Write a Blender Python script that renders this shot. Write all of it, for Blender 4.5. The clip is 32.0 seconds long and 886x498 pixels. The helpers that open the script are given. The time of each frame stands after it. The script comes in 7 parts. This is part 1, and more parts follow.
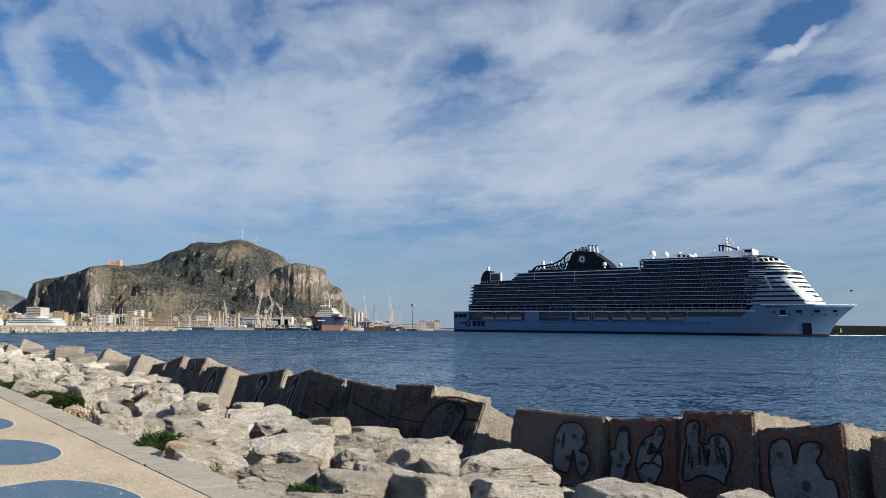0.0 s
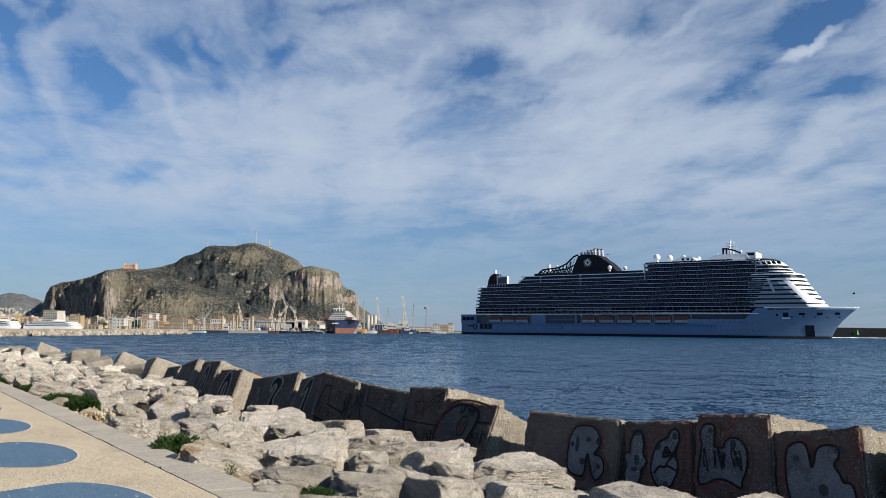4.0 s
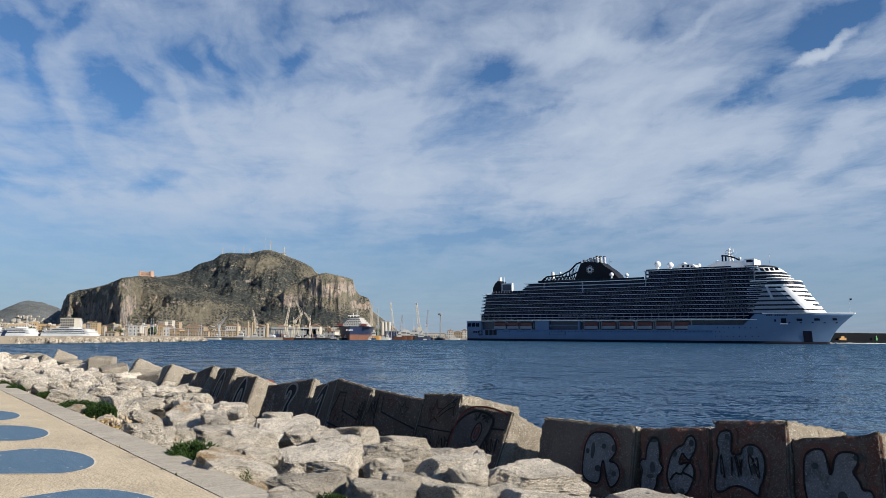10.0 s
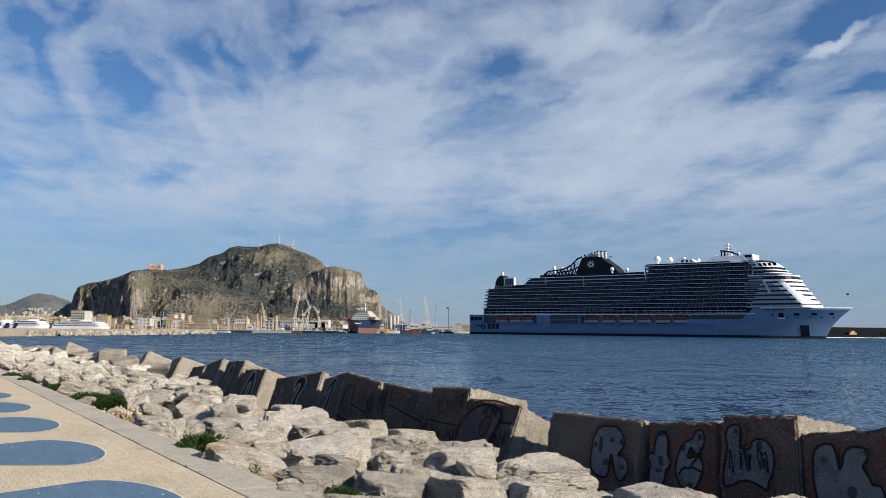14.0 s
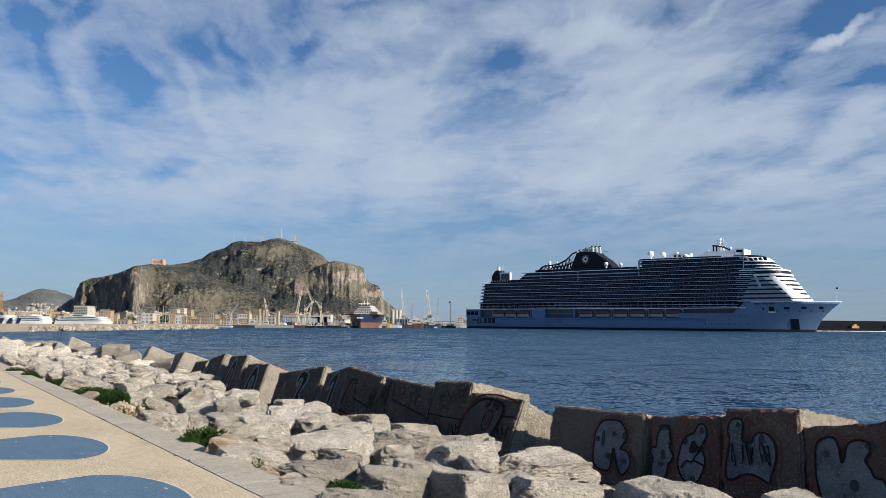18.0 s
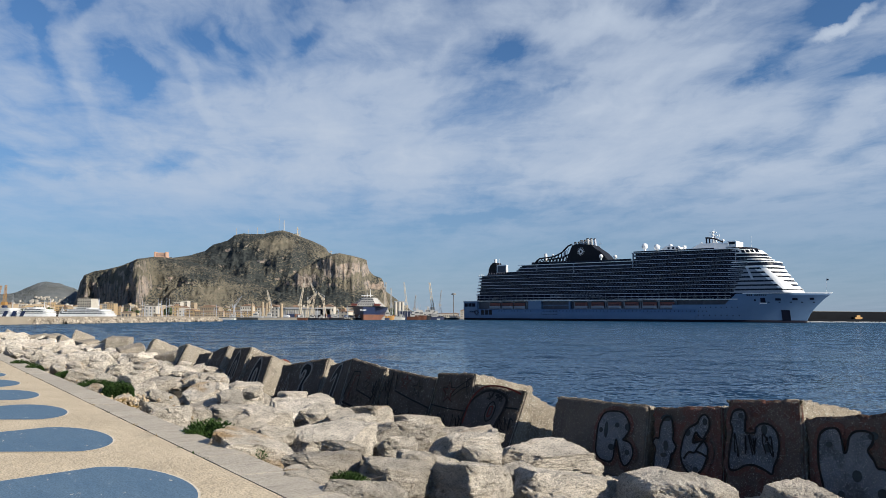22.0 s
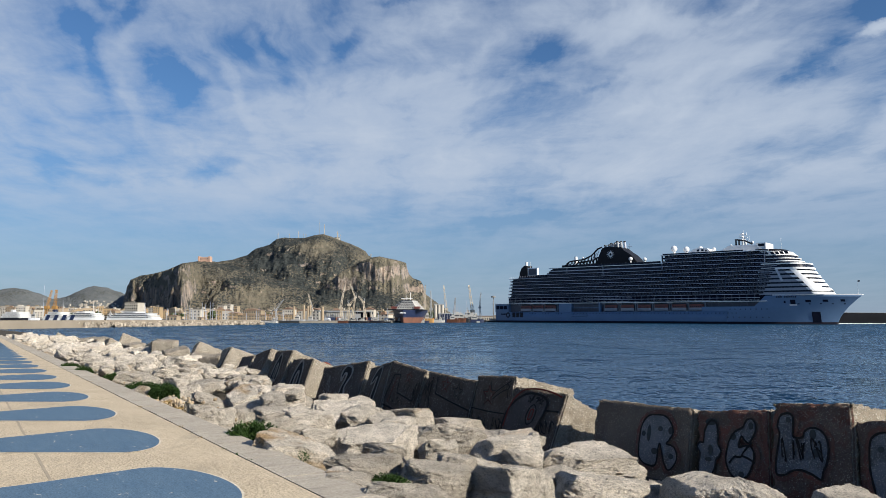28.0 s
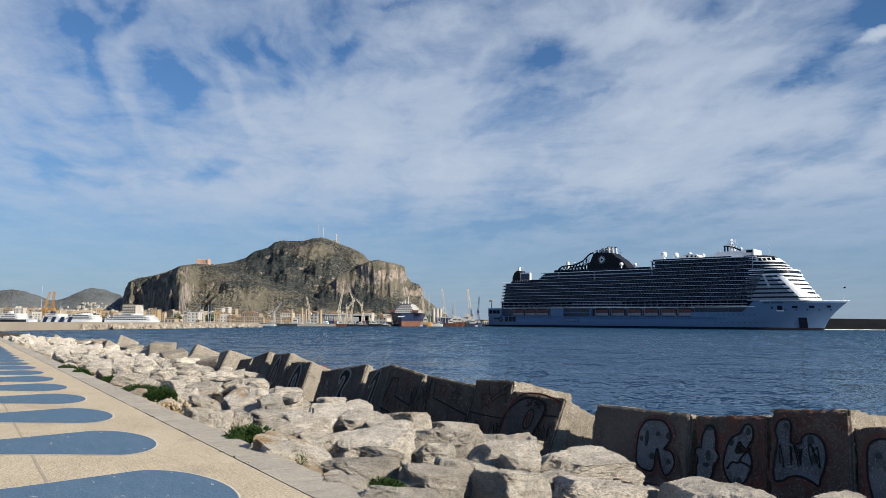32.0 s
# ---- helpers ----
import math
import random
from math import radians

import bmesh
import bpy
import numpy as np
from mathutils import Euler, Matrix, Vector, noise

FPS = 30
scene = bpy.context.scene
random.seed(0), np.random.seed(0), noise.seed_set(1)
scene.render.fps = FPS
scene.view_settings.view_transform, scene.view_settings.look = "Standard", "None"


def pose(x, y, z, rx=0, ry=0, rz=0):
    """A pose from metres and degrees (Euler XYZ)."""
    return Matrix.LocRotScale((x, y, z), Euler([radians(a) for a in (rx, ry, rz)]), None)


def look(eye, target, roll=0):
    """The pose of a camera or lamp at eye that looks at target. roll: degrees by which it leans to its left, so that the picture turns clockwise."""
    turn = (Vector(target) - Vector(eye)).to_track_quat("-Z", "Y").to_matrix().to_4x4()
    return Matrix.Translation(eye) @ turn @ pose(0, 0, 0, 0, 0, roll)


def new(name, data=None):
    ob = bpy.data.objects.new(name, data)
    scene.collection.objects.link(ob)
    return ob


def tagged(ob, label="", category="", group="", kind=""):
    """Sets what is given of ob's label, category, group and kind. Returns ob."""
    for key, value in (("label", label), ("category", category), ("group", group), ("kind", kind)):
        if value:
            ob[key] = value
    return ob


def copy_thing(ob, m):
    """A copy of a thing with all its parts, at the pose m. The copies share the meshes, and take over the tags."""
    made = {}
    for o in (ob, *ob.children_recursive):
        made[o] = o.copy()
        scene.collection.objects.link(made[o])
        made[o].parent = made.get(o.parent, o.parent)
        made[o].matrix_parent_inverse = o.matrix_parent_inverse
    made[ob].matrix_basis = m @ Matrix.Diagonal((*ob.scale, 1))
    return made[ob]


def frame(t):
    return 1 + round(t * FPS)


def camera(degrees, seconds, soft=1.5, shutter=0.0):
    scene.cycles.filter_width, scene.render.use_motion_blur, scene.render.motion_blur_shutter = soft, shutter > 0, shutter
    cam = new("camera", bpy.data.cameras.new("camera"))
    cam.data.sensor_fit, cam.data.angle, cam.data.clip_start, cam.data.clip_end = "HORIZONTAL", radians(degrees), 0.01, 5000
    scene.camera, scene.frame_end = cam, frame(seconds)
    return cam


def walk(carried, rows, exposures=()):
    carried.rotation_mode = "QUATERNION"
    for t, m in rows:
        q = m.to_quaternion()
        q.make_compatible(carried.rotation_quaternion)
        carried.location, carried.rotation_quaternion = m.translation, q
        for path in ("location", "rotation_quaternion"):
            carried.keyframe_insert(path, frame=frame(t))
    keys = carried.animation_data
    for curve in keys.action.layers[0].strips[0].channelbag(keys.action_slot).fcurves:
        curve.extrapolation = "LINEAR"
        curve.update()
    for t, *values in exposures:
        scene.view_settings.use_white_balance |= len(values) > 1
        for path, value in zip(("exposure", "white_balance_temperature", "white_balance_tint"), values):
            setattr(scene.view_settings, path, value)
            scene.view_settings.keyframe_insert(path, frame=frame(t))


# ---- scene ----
EYE = (0.0, 0.0, 1.6)   # the promenade is z = 0
WATER = -2.1            # level of the sea
cam = camera(59.34, 32.0, soft=0.45)


def aim(yaw, pitch, roll):
    """A pose at the standing eye: degrees to the right of north, above level, leaning."""
    a, b = radians(yaw), radians(pitch)
    way = Vector((math.sin(a) * math.cos(b), math.cos(a) * math.cos(b), math.sin(b)))
    return look(EYE, Vector(EYE) + way, roll)


walk(cam, [
    (0, aim(2.423, 5.753, 0.655)),
    (0.5, aim(2.386, 5.822, 0.782)),
    (1, aim(2.397, 5.967, 0.893)),
    (1.5, aim(2.315, 6.001, 0.714)),
    (2, aim(2.215, 5.987, 0.543)),
    (2.5, aim(1.984, 5.945, 0.460)),
    (3, aim(1.559, 5.935, 0.589)),
    (3.5, aim(1.470, 5.957, 0.607)),
    (5.5, aim(1.195, 5.903, 0.484)),
    (6, aim(1.034, 5.931, 0.459)),
    (6.5, aim(0.886, 5.981, 0.556)),
    (7, aim(0.738, 6.057, 0.594)),
    (7.5, aim(0.635, 6.107, 0.614)),
    (8, aim(0.560, 6.175, 0.577)),
    (8.5, aim(0.508, 6.170, 0.419)),
    (9, aim(0.481, 6.267, 0.535)),
    (9.5, aim(0.407, 6.333, 0.350)),
    (10, aim(0.421, 6.406, 0.463)),
    (10.5, aim(0.296, 6.442, 0.444)),
    (11, aim(0.230, 6.497, 0.415)),
    (11.5, aim(0.216, 6.499, 0.402)),
    (12, aim(0.173, 6.557, 0.361)),
    (12.5, aim(0.104, 6.491, 0.431)),
    (13, aim(0.000, 6.303, 0.600)),
    (13.5, aim(-0.095, 5.996, 0.601)),
    (14, aim(-0.200, 5.930, 0.605)),
    (14.5, aim(-0.220, 5.830, 0.552)),
    (16.5, aim(-0.284, 5.621, 0.530)),
    (17, aim(-0.317, 5.619, 0.556)),
    (17.5, aim(-0.332, 5.579, 0.520)),
    (18, aim(-0.345, 5.519, 0.488)),
    (18.5, aim(-0.337, 5.450, 0.425)),
    (19, aim(-0.350, 5.358, 0.479)),
    (19.5, aim(-0.385, 5.244, 0.376)),
    (20, aim(-0.447, 5.140, 0.108)),
    (20.5, aim(-0.474, 5.057, 0.222)),
    (21, aim(-0.507, 5.003, 0.253)),
    (21.5, aim(-0.504, 4.953, 0.275)),
    (22, aim(-0.537, 4.923, 0.348)),
    (22.5, aim(-0.592, 4.935, 0.248)),
    (23, aim(-0.680, 5.025, 0.336)),
    (23.5, aim(-0.962, 5.284, 0.726)),
    (24, aim(-1.604, 5.648, 0.885)),
    (24.5, aim(-1.932, 5.616, 0.772)),
    (25, aim(-2.317, 5.530, 0.573)),
    (25.5, aim(-3.264, 5.268, 0.411)),
    (27.5, aim(-3.490, 5.161, 0.171)),
    (28, aim(-3.439, 5.107, 0.192)),
    (28.5, aim(-3.409, 5.107, 0.189)),
    (29, aim(-3.419, 5.108, 0.392)),
    (29.5, aim(-3.444, 5.108, 0.286)),
    (30, aim(-3.474, 5.069, 0.261)),
    (30.5, aim(-3.475, 4.995, 0.231)),
    (31, aim(-3.414, 5.152, 0.801)),
    (31.5, aim(-3.338, 5.314, 0.887)),
    (32, aim(-3.338, 5.390, 0.500)),
])

# ---- sky, sun ----
SUN_AZ, SUN_EL = 121.0, 28.0   # degrees to the right of the view, above the horizon
scene.view_settings.exposure = 0.0
world = bpy.data.worlds.new("sky")
scene.world = world
world.use_nodes = True


class Net:
    """Short hand for node trees."""

    def __init__(self, tree):
        self.tree = tree
        self.nodes, self.links = tree.nodes, tree.links

    def put(self, kind, values=None, op="", blend=""):
        n = self.nodes.new(kind)
        if op:
            n.operation = op
        if blend:
            n.data_type, n.blend_type = "RGBA", blend
        for key, v in (values or {}).items():
            if isinstance(v, bpy.types.NodeSocket):
                self.links.new(v, n.inputs[key])
            else:
                n.inputs[key].default_value = v
        return n

    def math(self, op, a, b=0.0, c=0.0):
        return self.put("ShaderNodeMath", {0: a, 1: b, 2: c}, op).outputs[0]

    def noise(self, vec, scale, detail=4.0, rough=0.55, dist=0.0):
        return self.put("ShaderNodeTexNoise", {"Vector": vec, "Scale": scale, "Detail": detail, "Roughness": rough, "Distortion": dist}).outputs["Fac"]

    def ramp(self, fac, *stops):
        n = self.put("ShaderNodeValToRGB", {"Fac": fac})
        e = n.color_ramp.elements
        while len(e) < len(stops):
            e.new(0.5)
        for el, (p, c) in zip(e, stops):
            el.position = p
            el.color = (*c, 1) if isinstance(c, tuple) else (c, c, c, 1)
        return n.outputs[0]

    def mix(self, fac, a, b, blend="MIX"):
        n = self.put("ShaderNodeMix", {"Factor": fac}, "", blend)
        for k, v in ((6, a), (7, b)):
            if isinstance(v, bpy.types.NodeSocket):
                self.links.new(v, n.inputs[k])
            else:
                n.inputs[k].default_value = (*v, 1)
        return n.outputs[2]

    def mapped(self, vec, scale=(1, 1, 1), rot=(0, 0, 0), loc=(0, 0, 0)):
        return self.put("ShaderNodeMapping", {"Vector": vec, "Scale": scale, "Rotation": rot, "Location": loc}).outputs[0]


# thick banks and clear gaps of the cloud: bearing, height, length, breadth, slant in degrees, weight
CLOUD_BANKS = (
    (-0.168, 0.244, 0.218, 0.094, 10, 0.15), (0.27, 0.241, 0.24, 0.065, 20, 0.18), (0.19, 0.386, 0.109, 0.025, 8, 0.17), (-0.368, 0.396, 0.116, 0.029, 30, 0.03),
    (-0.565, 0.3, 0.044, 0.109, 0, 0.02), (-0.393, 0.159, 0.218, 0.029, -3, 0.12), (0.416, 0.182, 0.218, 0.029, 5, 0.12), (0.514, 0.382, 0.055, 0.013, 28, 0.34),
    (0.516, 0.259, 0.094, 0.029, 25, 0.14), (-0.004, 0.193, 0.182, 0.044, 10, 0.10), (-0.051, 0.407, 0.044, 0.022, 0, 0.08), (0.487, 0.105, 0.109, 0.01, 4, 0.14),
    (-0.549, 0.401, 0.065, 0.029, -30, -0.12), (-0.428, 0.325, 0.08, 0.025, -65, -0.09), (-0.366, 0.204, 0.051, 0.018, 20, -0.14), (0.07, 0.354, 0.051, 0.02, 25, -0.09),
    (-0.186, 0.37, 0.036, 0.013, 30, -0.09), (0.538, 0.421, 0.109, 0.044, 25, -0.22), (0.406, 0.322, 0.08, 0.017, 35, -0.13), (0.564, 0.328, 0.051, 0.018, 25, -0.10),
    (0.048, 0.123, 0.16, 0.017, 10, -0.15), (-0.505, 0.18, 0.029, 0.01, -20, -0.10), (-0.483, 0.426, 0.044, 0.018, 40, -0.10), (0.273, 0.418, 0.036, 0.015, 30, -0.06),
    (-0.112, 0.43, 0.044, 0.009, 10, -0.08), (0.144, 0.312, 0.044, 0.007, 30, -0.06), (-0.535, 0.355, 0.087, 0.016, -70, -0.10), (-0.474, 0.286, 0.073, 0.012, -62, 0.08),
    (-0.341, 0.303, 0.102, 0.012, -55, 0.07), (-0.291, 0.357, 0.065, 0.013, -50, -0.07), (-0.573, 0.209, 0.044, 0.022, 0, -0.10), (-0.065, 0.329, 0.116, 0.015, 25, 0.07),
    (0.025, 0.291, 0.102, 0.010, 28, -0.05), (0.349, 0.419, 0.087, 0.012, 25, 0.08), (0.234, 0.301, 0.145, 0.010, 24, 0.05), (-0.121, 0.139, 0.145, 0.010, 4, 0.06),
    (0.305, 0.133, 0.189, 0.009, 3, 0.07), (0.46, 0.128, 0.20, 0.05, 3, 0.12), (-0.50, 0.345, 0.085, 0.055, -62, 0.13), (-0.405, 0.315, 0.06, 0.016, -50, -0.10), (-0.52, 0.43, 0.05, 0.015, -55, -0.06), (-0.500, 0.370, 0.160, 0.090, -30, -0.05),
    (0.234, 0.324, 0.189, 0.069, 22, 0.10), (-0.440, 0.340, 0.145, 0.094, 0, -0.05), (0.085, 0.401, 0.102, 0.029, 20, 0.05))


def make_sky():
    """Clear air under a torn sheet of high cloud whose streaks run away to the horizon."""
    n = Net(world.node_tree)
    n.nodes.clear()
    air = n.put("ShaderNodeTexSky")
    air.sky_type, air.sun_disc = "NISHITA", False
    air.sun_elevation, air.sun_rotation = radians(SUN_EL), radians(SUN_AZ)
    air.air_density, air.dust_density, air.ozone_density = 1.0, 0.1, 3.0
    sky = n.mix(1.0, air.outputs[0], (0.62, 0.86, 1.10), "MULTIPLY")
    way = n.put("ShaderNodeTexCoord").outputs["Generated"]
    xyz = n.put("ShaderNodeSeparateXYZ", {0: way}).outputs
    east, ahead, height = xyz[0], xyz[1], xyz[2]

    def vector(op, p, q):
        return n.put("ShaderNodeVectorMath", {0: p, 1: q}, op=op)

    # places on the flat sheet of cloud overhead
    over = n.math("MAXIMUM", height, 0.0)
    over = n.math("ADD", over, 0.09)
    sheet = n.put("ShaderNodeCombineXYZ", {0: n.math("DIVIDE", n.math("MULTIPLY_ADD", ahead, 0.12, east), over), 1: n.math("DIVIDE", ahead, over)}).outputs[0]
    swirl = n.put("ShaderNodeTexNoise", {"Vector": sheet, "Scale": 0.9, "Detail": 4.0, "Roughness": 0.55}).outputs["Color"]
    bent = vector("ADD", sheet, vector("MULTIPLY", swirl, (0.55, 0.55, 0.0)).outputs[0]).outputs[0]
    fibre = n.noise(n.mapped(bent, (2.7, 0.85, 1)), 1.0, 8, 0.6)
    comb = n.noise(n.mapped(bent, (10, 3.4, 1), (0, 0, radians(14))), 1.0, 7, 0.62)
    puff = n.noise(bent, 2.4, 8, 0.62)
    s = n.math("MULTIPLY_ADD", fibre, 0.50, n.math("MULTIPLY_ADD", comb, 0.13, n.math("MULTIPLY", puff, 0.46)))
    # banks and gaps, their rims torn
    front = n.math("MAXIMUM", ahead, 0.2)
    spot = n.put("ShaderNodeCombineXYZ", {0: n.math("DIVIDE", east, front), 1: n.math("DIVIDE", height, front)}).outputs[0]
    torn = n.put("ShaderNodeTexNoise", {"Vector": spot, "Scale": 9.0, "Detail": 6.0, "Roughness": 0.6}).outputs["Color"]
    spot = vector("ADD", spot, vector("MULTIPLY", vector("SUBTRACT", torn, (0.5, 0.5, 0.5)).outputs[0], (0.09, 0.09, 0.0)).outputs[0]).outputs[0]
    for u, v, long, wide, slant, weight in CLOUD_BANKS:
        d = vector("SUBTRACT", spot, (u, v, 0)).outputs[0]
        c, k = math.cos(radians(slant)), math.sin(radians(slant))
        p = vector("DOT_PRODUCT", d, (c / long, k / long, 0)).outputs["Value"]
        q = vector("DOT_PRODUCT", d, (-k / wide, c / wide, 0)).outputs["Value"]
        r = n.math("SQRT", n.math("MULTIPLY_ADD", p, p, n.math("MULTIPLY", q, q)))
        near = n.put("ShaderNodeMapRange", {"Value": r, "From Min": 1.25, "From Max": 0.15})
        near.interpolation_type = "SMOOTHSTEP"
        s = n.math("MULTIPLY_ADD", near.outputs[0], weight, s)
    cover = n.ramp(s, (0.42, 0.0), (0.52, 0.36), (0.64, 0.74), (0.80, 0.97))
    low = n.ramp(height, (0.0, 0.16), (0.08, 0.22), (0.125, 0.5), (0.17, 0.97))
    cover = n.math("MULTIPLY", cover, low)
    # the sheet thins out overhead and towards the sun
    cover = n.math("MULTIPLY", cover, n.ramp(n.math("MULTIPLY_ADD", ahead, 0.5, 0.5), (0.40, 0.12), (0.80, 1.0)))
    haze = n.math("MULTIPLY", n.ramp(height, (0.0, 0.78), (0.10, 0.46), (0.26, 0.0)), n.ramp(n.math("MULTIPLY_ADD", ahead, 0.5, 0.5), (0.40, 0.25), (0.80, 1.0)))
    sky = n.mix(haze, sky, (2.75, 3.65, 5.35))
    lit = n.mix(cover, sky, (5.7, 6.6, 8.0))
    bg = n.put("ShaderNodeBackground", {"Color": lit, "Strength": 0.088})
    n.put("ShaderNodeOutputWorld", {"Surface": bg.outputs[0]})


make_sky()
sun = new("sun", bpy.data.lights.new("sun", "SUN"))
sun.data.energy, sun.data.angle, sun.data.color = 7.7, radians(0.5), (1.0, 0.91, 0.77)
sun.matrix_basis = look((0, 0, 0), (-math.sin(radians(SUN_AZ)) * math.cos(radians(SUN_EL)), -math.cos(radians(SUN_AZ)) * math.cos(radians(SUN_EL)), -math.sin(radians(SUN_EL))))


# ---- materials ----
def material(name, c1, c2=None, scale=4.0, rough=0.8, metal=0.0, bump=0.0, bump_scale=30.0, spots=None, spot_scale=1.0, spot_at=(0.55, 0.7), vary=0.0, stretch=(1, 1, 1), spec=0.15, dist=0.02, speck=0.0, speck_scale=40.0):
    m = bpy.data.materials.new(name)
    m.use_nodes = True
    n = Net(m.node_tree)
    n.nodes.clear()
    c2 = c2 or tuple(v * 0.75 for v in c1)
    vec = n.put("ShaderNodeTexCoord").outputs["Object"]
    rnd = n.put("ShaderNodeObjectInfo").outputs["Random"]
    vec = n.put("ShaderNodeVectorMath", {0: n.mapped(vec, stretch), 1: n.put("ShaderNodeCombineXYZ", {0: n.math("MULTIPLY", rnd, 31.0), 1: n.math("MULTIPLY", rnd, 17.0)}).outputs[0]}, op="ADD").outputs[0]
    f = n.noise(vec, scale, 6, 0.6)
    col = n.mix(n.ramp(f, (0.3, 0.0), (0.7, 1.0)), c1, c2)
    if spots:
        g = n.noise(vec, spot_scale, 5, 0.65, 0.3)
        col = n.mix(n.ramp(g, (spot_at[0], 0.0), (spot_at[1], 1.0)), col, spots)
    if speck:
        k = n.ramp(n.noise(vec, speck_scale, 3, 0.7), (0.32, 1 - speck), (0.52, 1.0), (0.72, 1 + speck * 0.6))
        col = n.mix(1.0, col, k, "MULTIPLY")
    if vary:
        k = n.math("MULTIPLY_ADD", rnd, 2 * vary, 1 - vary)
        col = n.mix(1.0, col, n.put("ShaderNodeCombineXYZ", {0: k, 1: k, 2: k}).outputs[0], "MULTIPLY")
    rr = n.math("MULTIPLY_ADD", f, 0.25, rough - 0.12)
    b = n.put("ShaderNodeBsdfPrincipled", {"Base Color": col, "Roughness": rr, "Metallic": metal, "Specular IOR Level": spec})
    if bump:
        h = n.math("ADD", n.noise(vec, bump_scale, 8, 0.65), n.math("MULTIPLY", n.noise(vec, bump_scale * 0.2, 4, 0.5), 2.0))
        n.links.new(n.put("ShaderNodeBump", {"Height": h, "Strength": bump, "Distance": dist}).outputs[0], b.inputs["Normal"])
    n.put("ShaderNodeOutputMaterial", {"Surface": b.outputs[0]})
    return m


def paint(name, c, rough=0.5, metal=0.0, scale=0.3, spec=0.4):
    return material(name, c, tuple(v * 0.86 for v in c), scale, rough, metal, spec=spec)


def water_material():
    """Sea ruffled by a light wind: each patch of the surface leans by its own slope."""
    m = bpy.data.materials.new("sea_water")
    m.use_nodes = True
    n = Net(m.node_tree)
    n.nodes.clear()
    vec = n.put("ShaderNodeTexCoord").outputs["Object"]

    def slopes(scale, stretch, turn, detail):
        tex = n.put("ShaderNodeTexNoise", {"Vector": n.mapped(vec, stretch, (0, 0, radians(turn))), "Scale": scale, "Detail": detail, "Roughness": 0.6, "Distortion": 0.4})
        return n.put("ShaderNodeVectorMath", {0: tex.outputs["Color"], 1: (0.5, 0.5, 0.5)}, op="SUBTRACT").outputs[0]

    def scaled(v, k):
        return n.put("ShaderNodeVectorMath", {0: v, 1: (k * 1.5, k, 0)}, op="MULTIPLY").outputs[0]

    def plus(u, v):
        return n.put("ShaderNodeVectorMath", {0: u, 1: v}, op="ADD").outputs[0]

    # the wall shelters the water beside it; further out the wind ruffles it
    off = n.put("ShaderNodeSeparateXYZ", {0: vec}).outputs[1]
    open_sea = n.ramp(n.math("MULTIPLY", off, 0.0025), (0.05, 0.0), (0.30, 0.6), (0.9, 1.0))
    gust = n.ramp(n.noise(n.mapped(vec, (1, 3.0, 1)), 0.03, 5, 0.65), (0.30, 0.55), (0.70, 1.35))
    lean = plus(scaled(slopes(0.8, (0.7, 1.5, 1), 5, 3), 1.3), scaled(slopes(3.4, (1.0, 1.1, 1), -6, 4), 2.7))
    lean = plus(lean, scaled(slopes(0.2, (1.0, 0.8, 1), 4, 3), 1.25))
    lean = n.put("ShaderNodeVectorMath", {0: lean, 1: gust}, op="MULTIPLY").outputs[0]
    tilt = n.put("ShaderNodeCombineXYZ", {1: n.math("MULTIPLY_ADD", open_sea, -0.40, 0.0), 2: 1.0}).outputs[0]
    normal = n.put("ShaderNodeVectorMath", {0: plus(lean, tilt)}, op="NORMALIZE").outputs[0]
    patch = n.noise(n.mapped(vec, (1, 4.0, 1)), 0.02, 4, 0.6)
    col = n.mix(n.ramp(patch, (0.35, 0.0), (0.65, 1.0)), (0.004, 0.030, 0.068), (0.006, 0.040, 0.084))
    body = n.put("ShaderNodeBsdfDiffuse", {"Color": col})
    shine = n.put("ShaderNodeBsdfGlossy", {"Color": (0.82, 0.92, 1.0, 1), "Roughness": 0.06, "Normal": normal})
    gloss = n.math("MULTIPLY_ADD", n.put("ShaderNodeFresnel", {"IOR": 1.33, "Normal": normal}).outputs[0], 1.0, n.math("MULTIPLY_ADD", open_sea, -0.17, 0.19))
    b = n.put("ShaderNodeMixShader", {0: gloss, 1: body.outputs[0], 2: shine.outputs[0]})
    n.put("ShaderNodeOutputMaterial", {"Surface": b.outputs[0]})
    return m


M_water = water_material()
M_pave = material("promenade_concrete", (0.58, 0.490, 0.360), (0.47, 0.394, 0.288), 1.2, 0.85, bump=0.45, bump_scale=34, spots=(0.33, 0.29, 0.23), spot_scale=0.5, spot_at=(0.58, 0.8), dist=0.03, speck=0.5, speck_scale=42)
M_coping = material("coping_stone", (0.47, 0.425, 0.355), (0.36, 0.328, 0.28), 3.0, 0.85, bump=0.4, bump_scale=40, spots=(0.32, 0.29, 0.25), spot_scale=2.0, vary=0.07, stretch=(4, 1, 1), dist=0.02, speck=0.5, speck_scale=30)
M_blue = material("blue_floor_paint", (0.078, 0.140, 0.22), (0.105, 0.172, 0.25), 2.0, 0.75, bump=0.4, bump_scale=30, spots=(0.46, 0.46, 0.43), spot_scale=4.0, spot_at=(0.645, 0.70), stretch=(1, 2.2, 1), dist=0.01, speck=0.3, speck_scale=26)
M_edge = material("worn_white_paint", (0.66, 0.62, 0.53), (0.50, 0.44, 0.34), 9.0, 0.85, bump=0.4, bump_scale=30, dist=0.01)
M_joint = material("dark_joint", (0.05, 0.045, 0.04), (0.09, 0.08, 0.06), 6, 0.95)
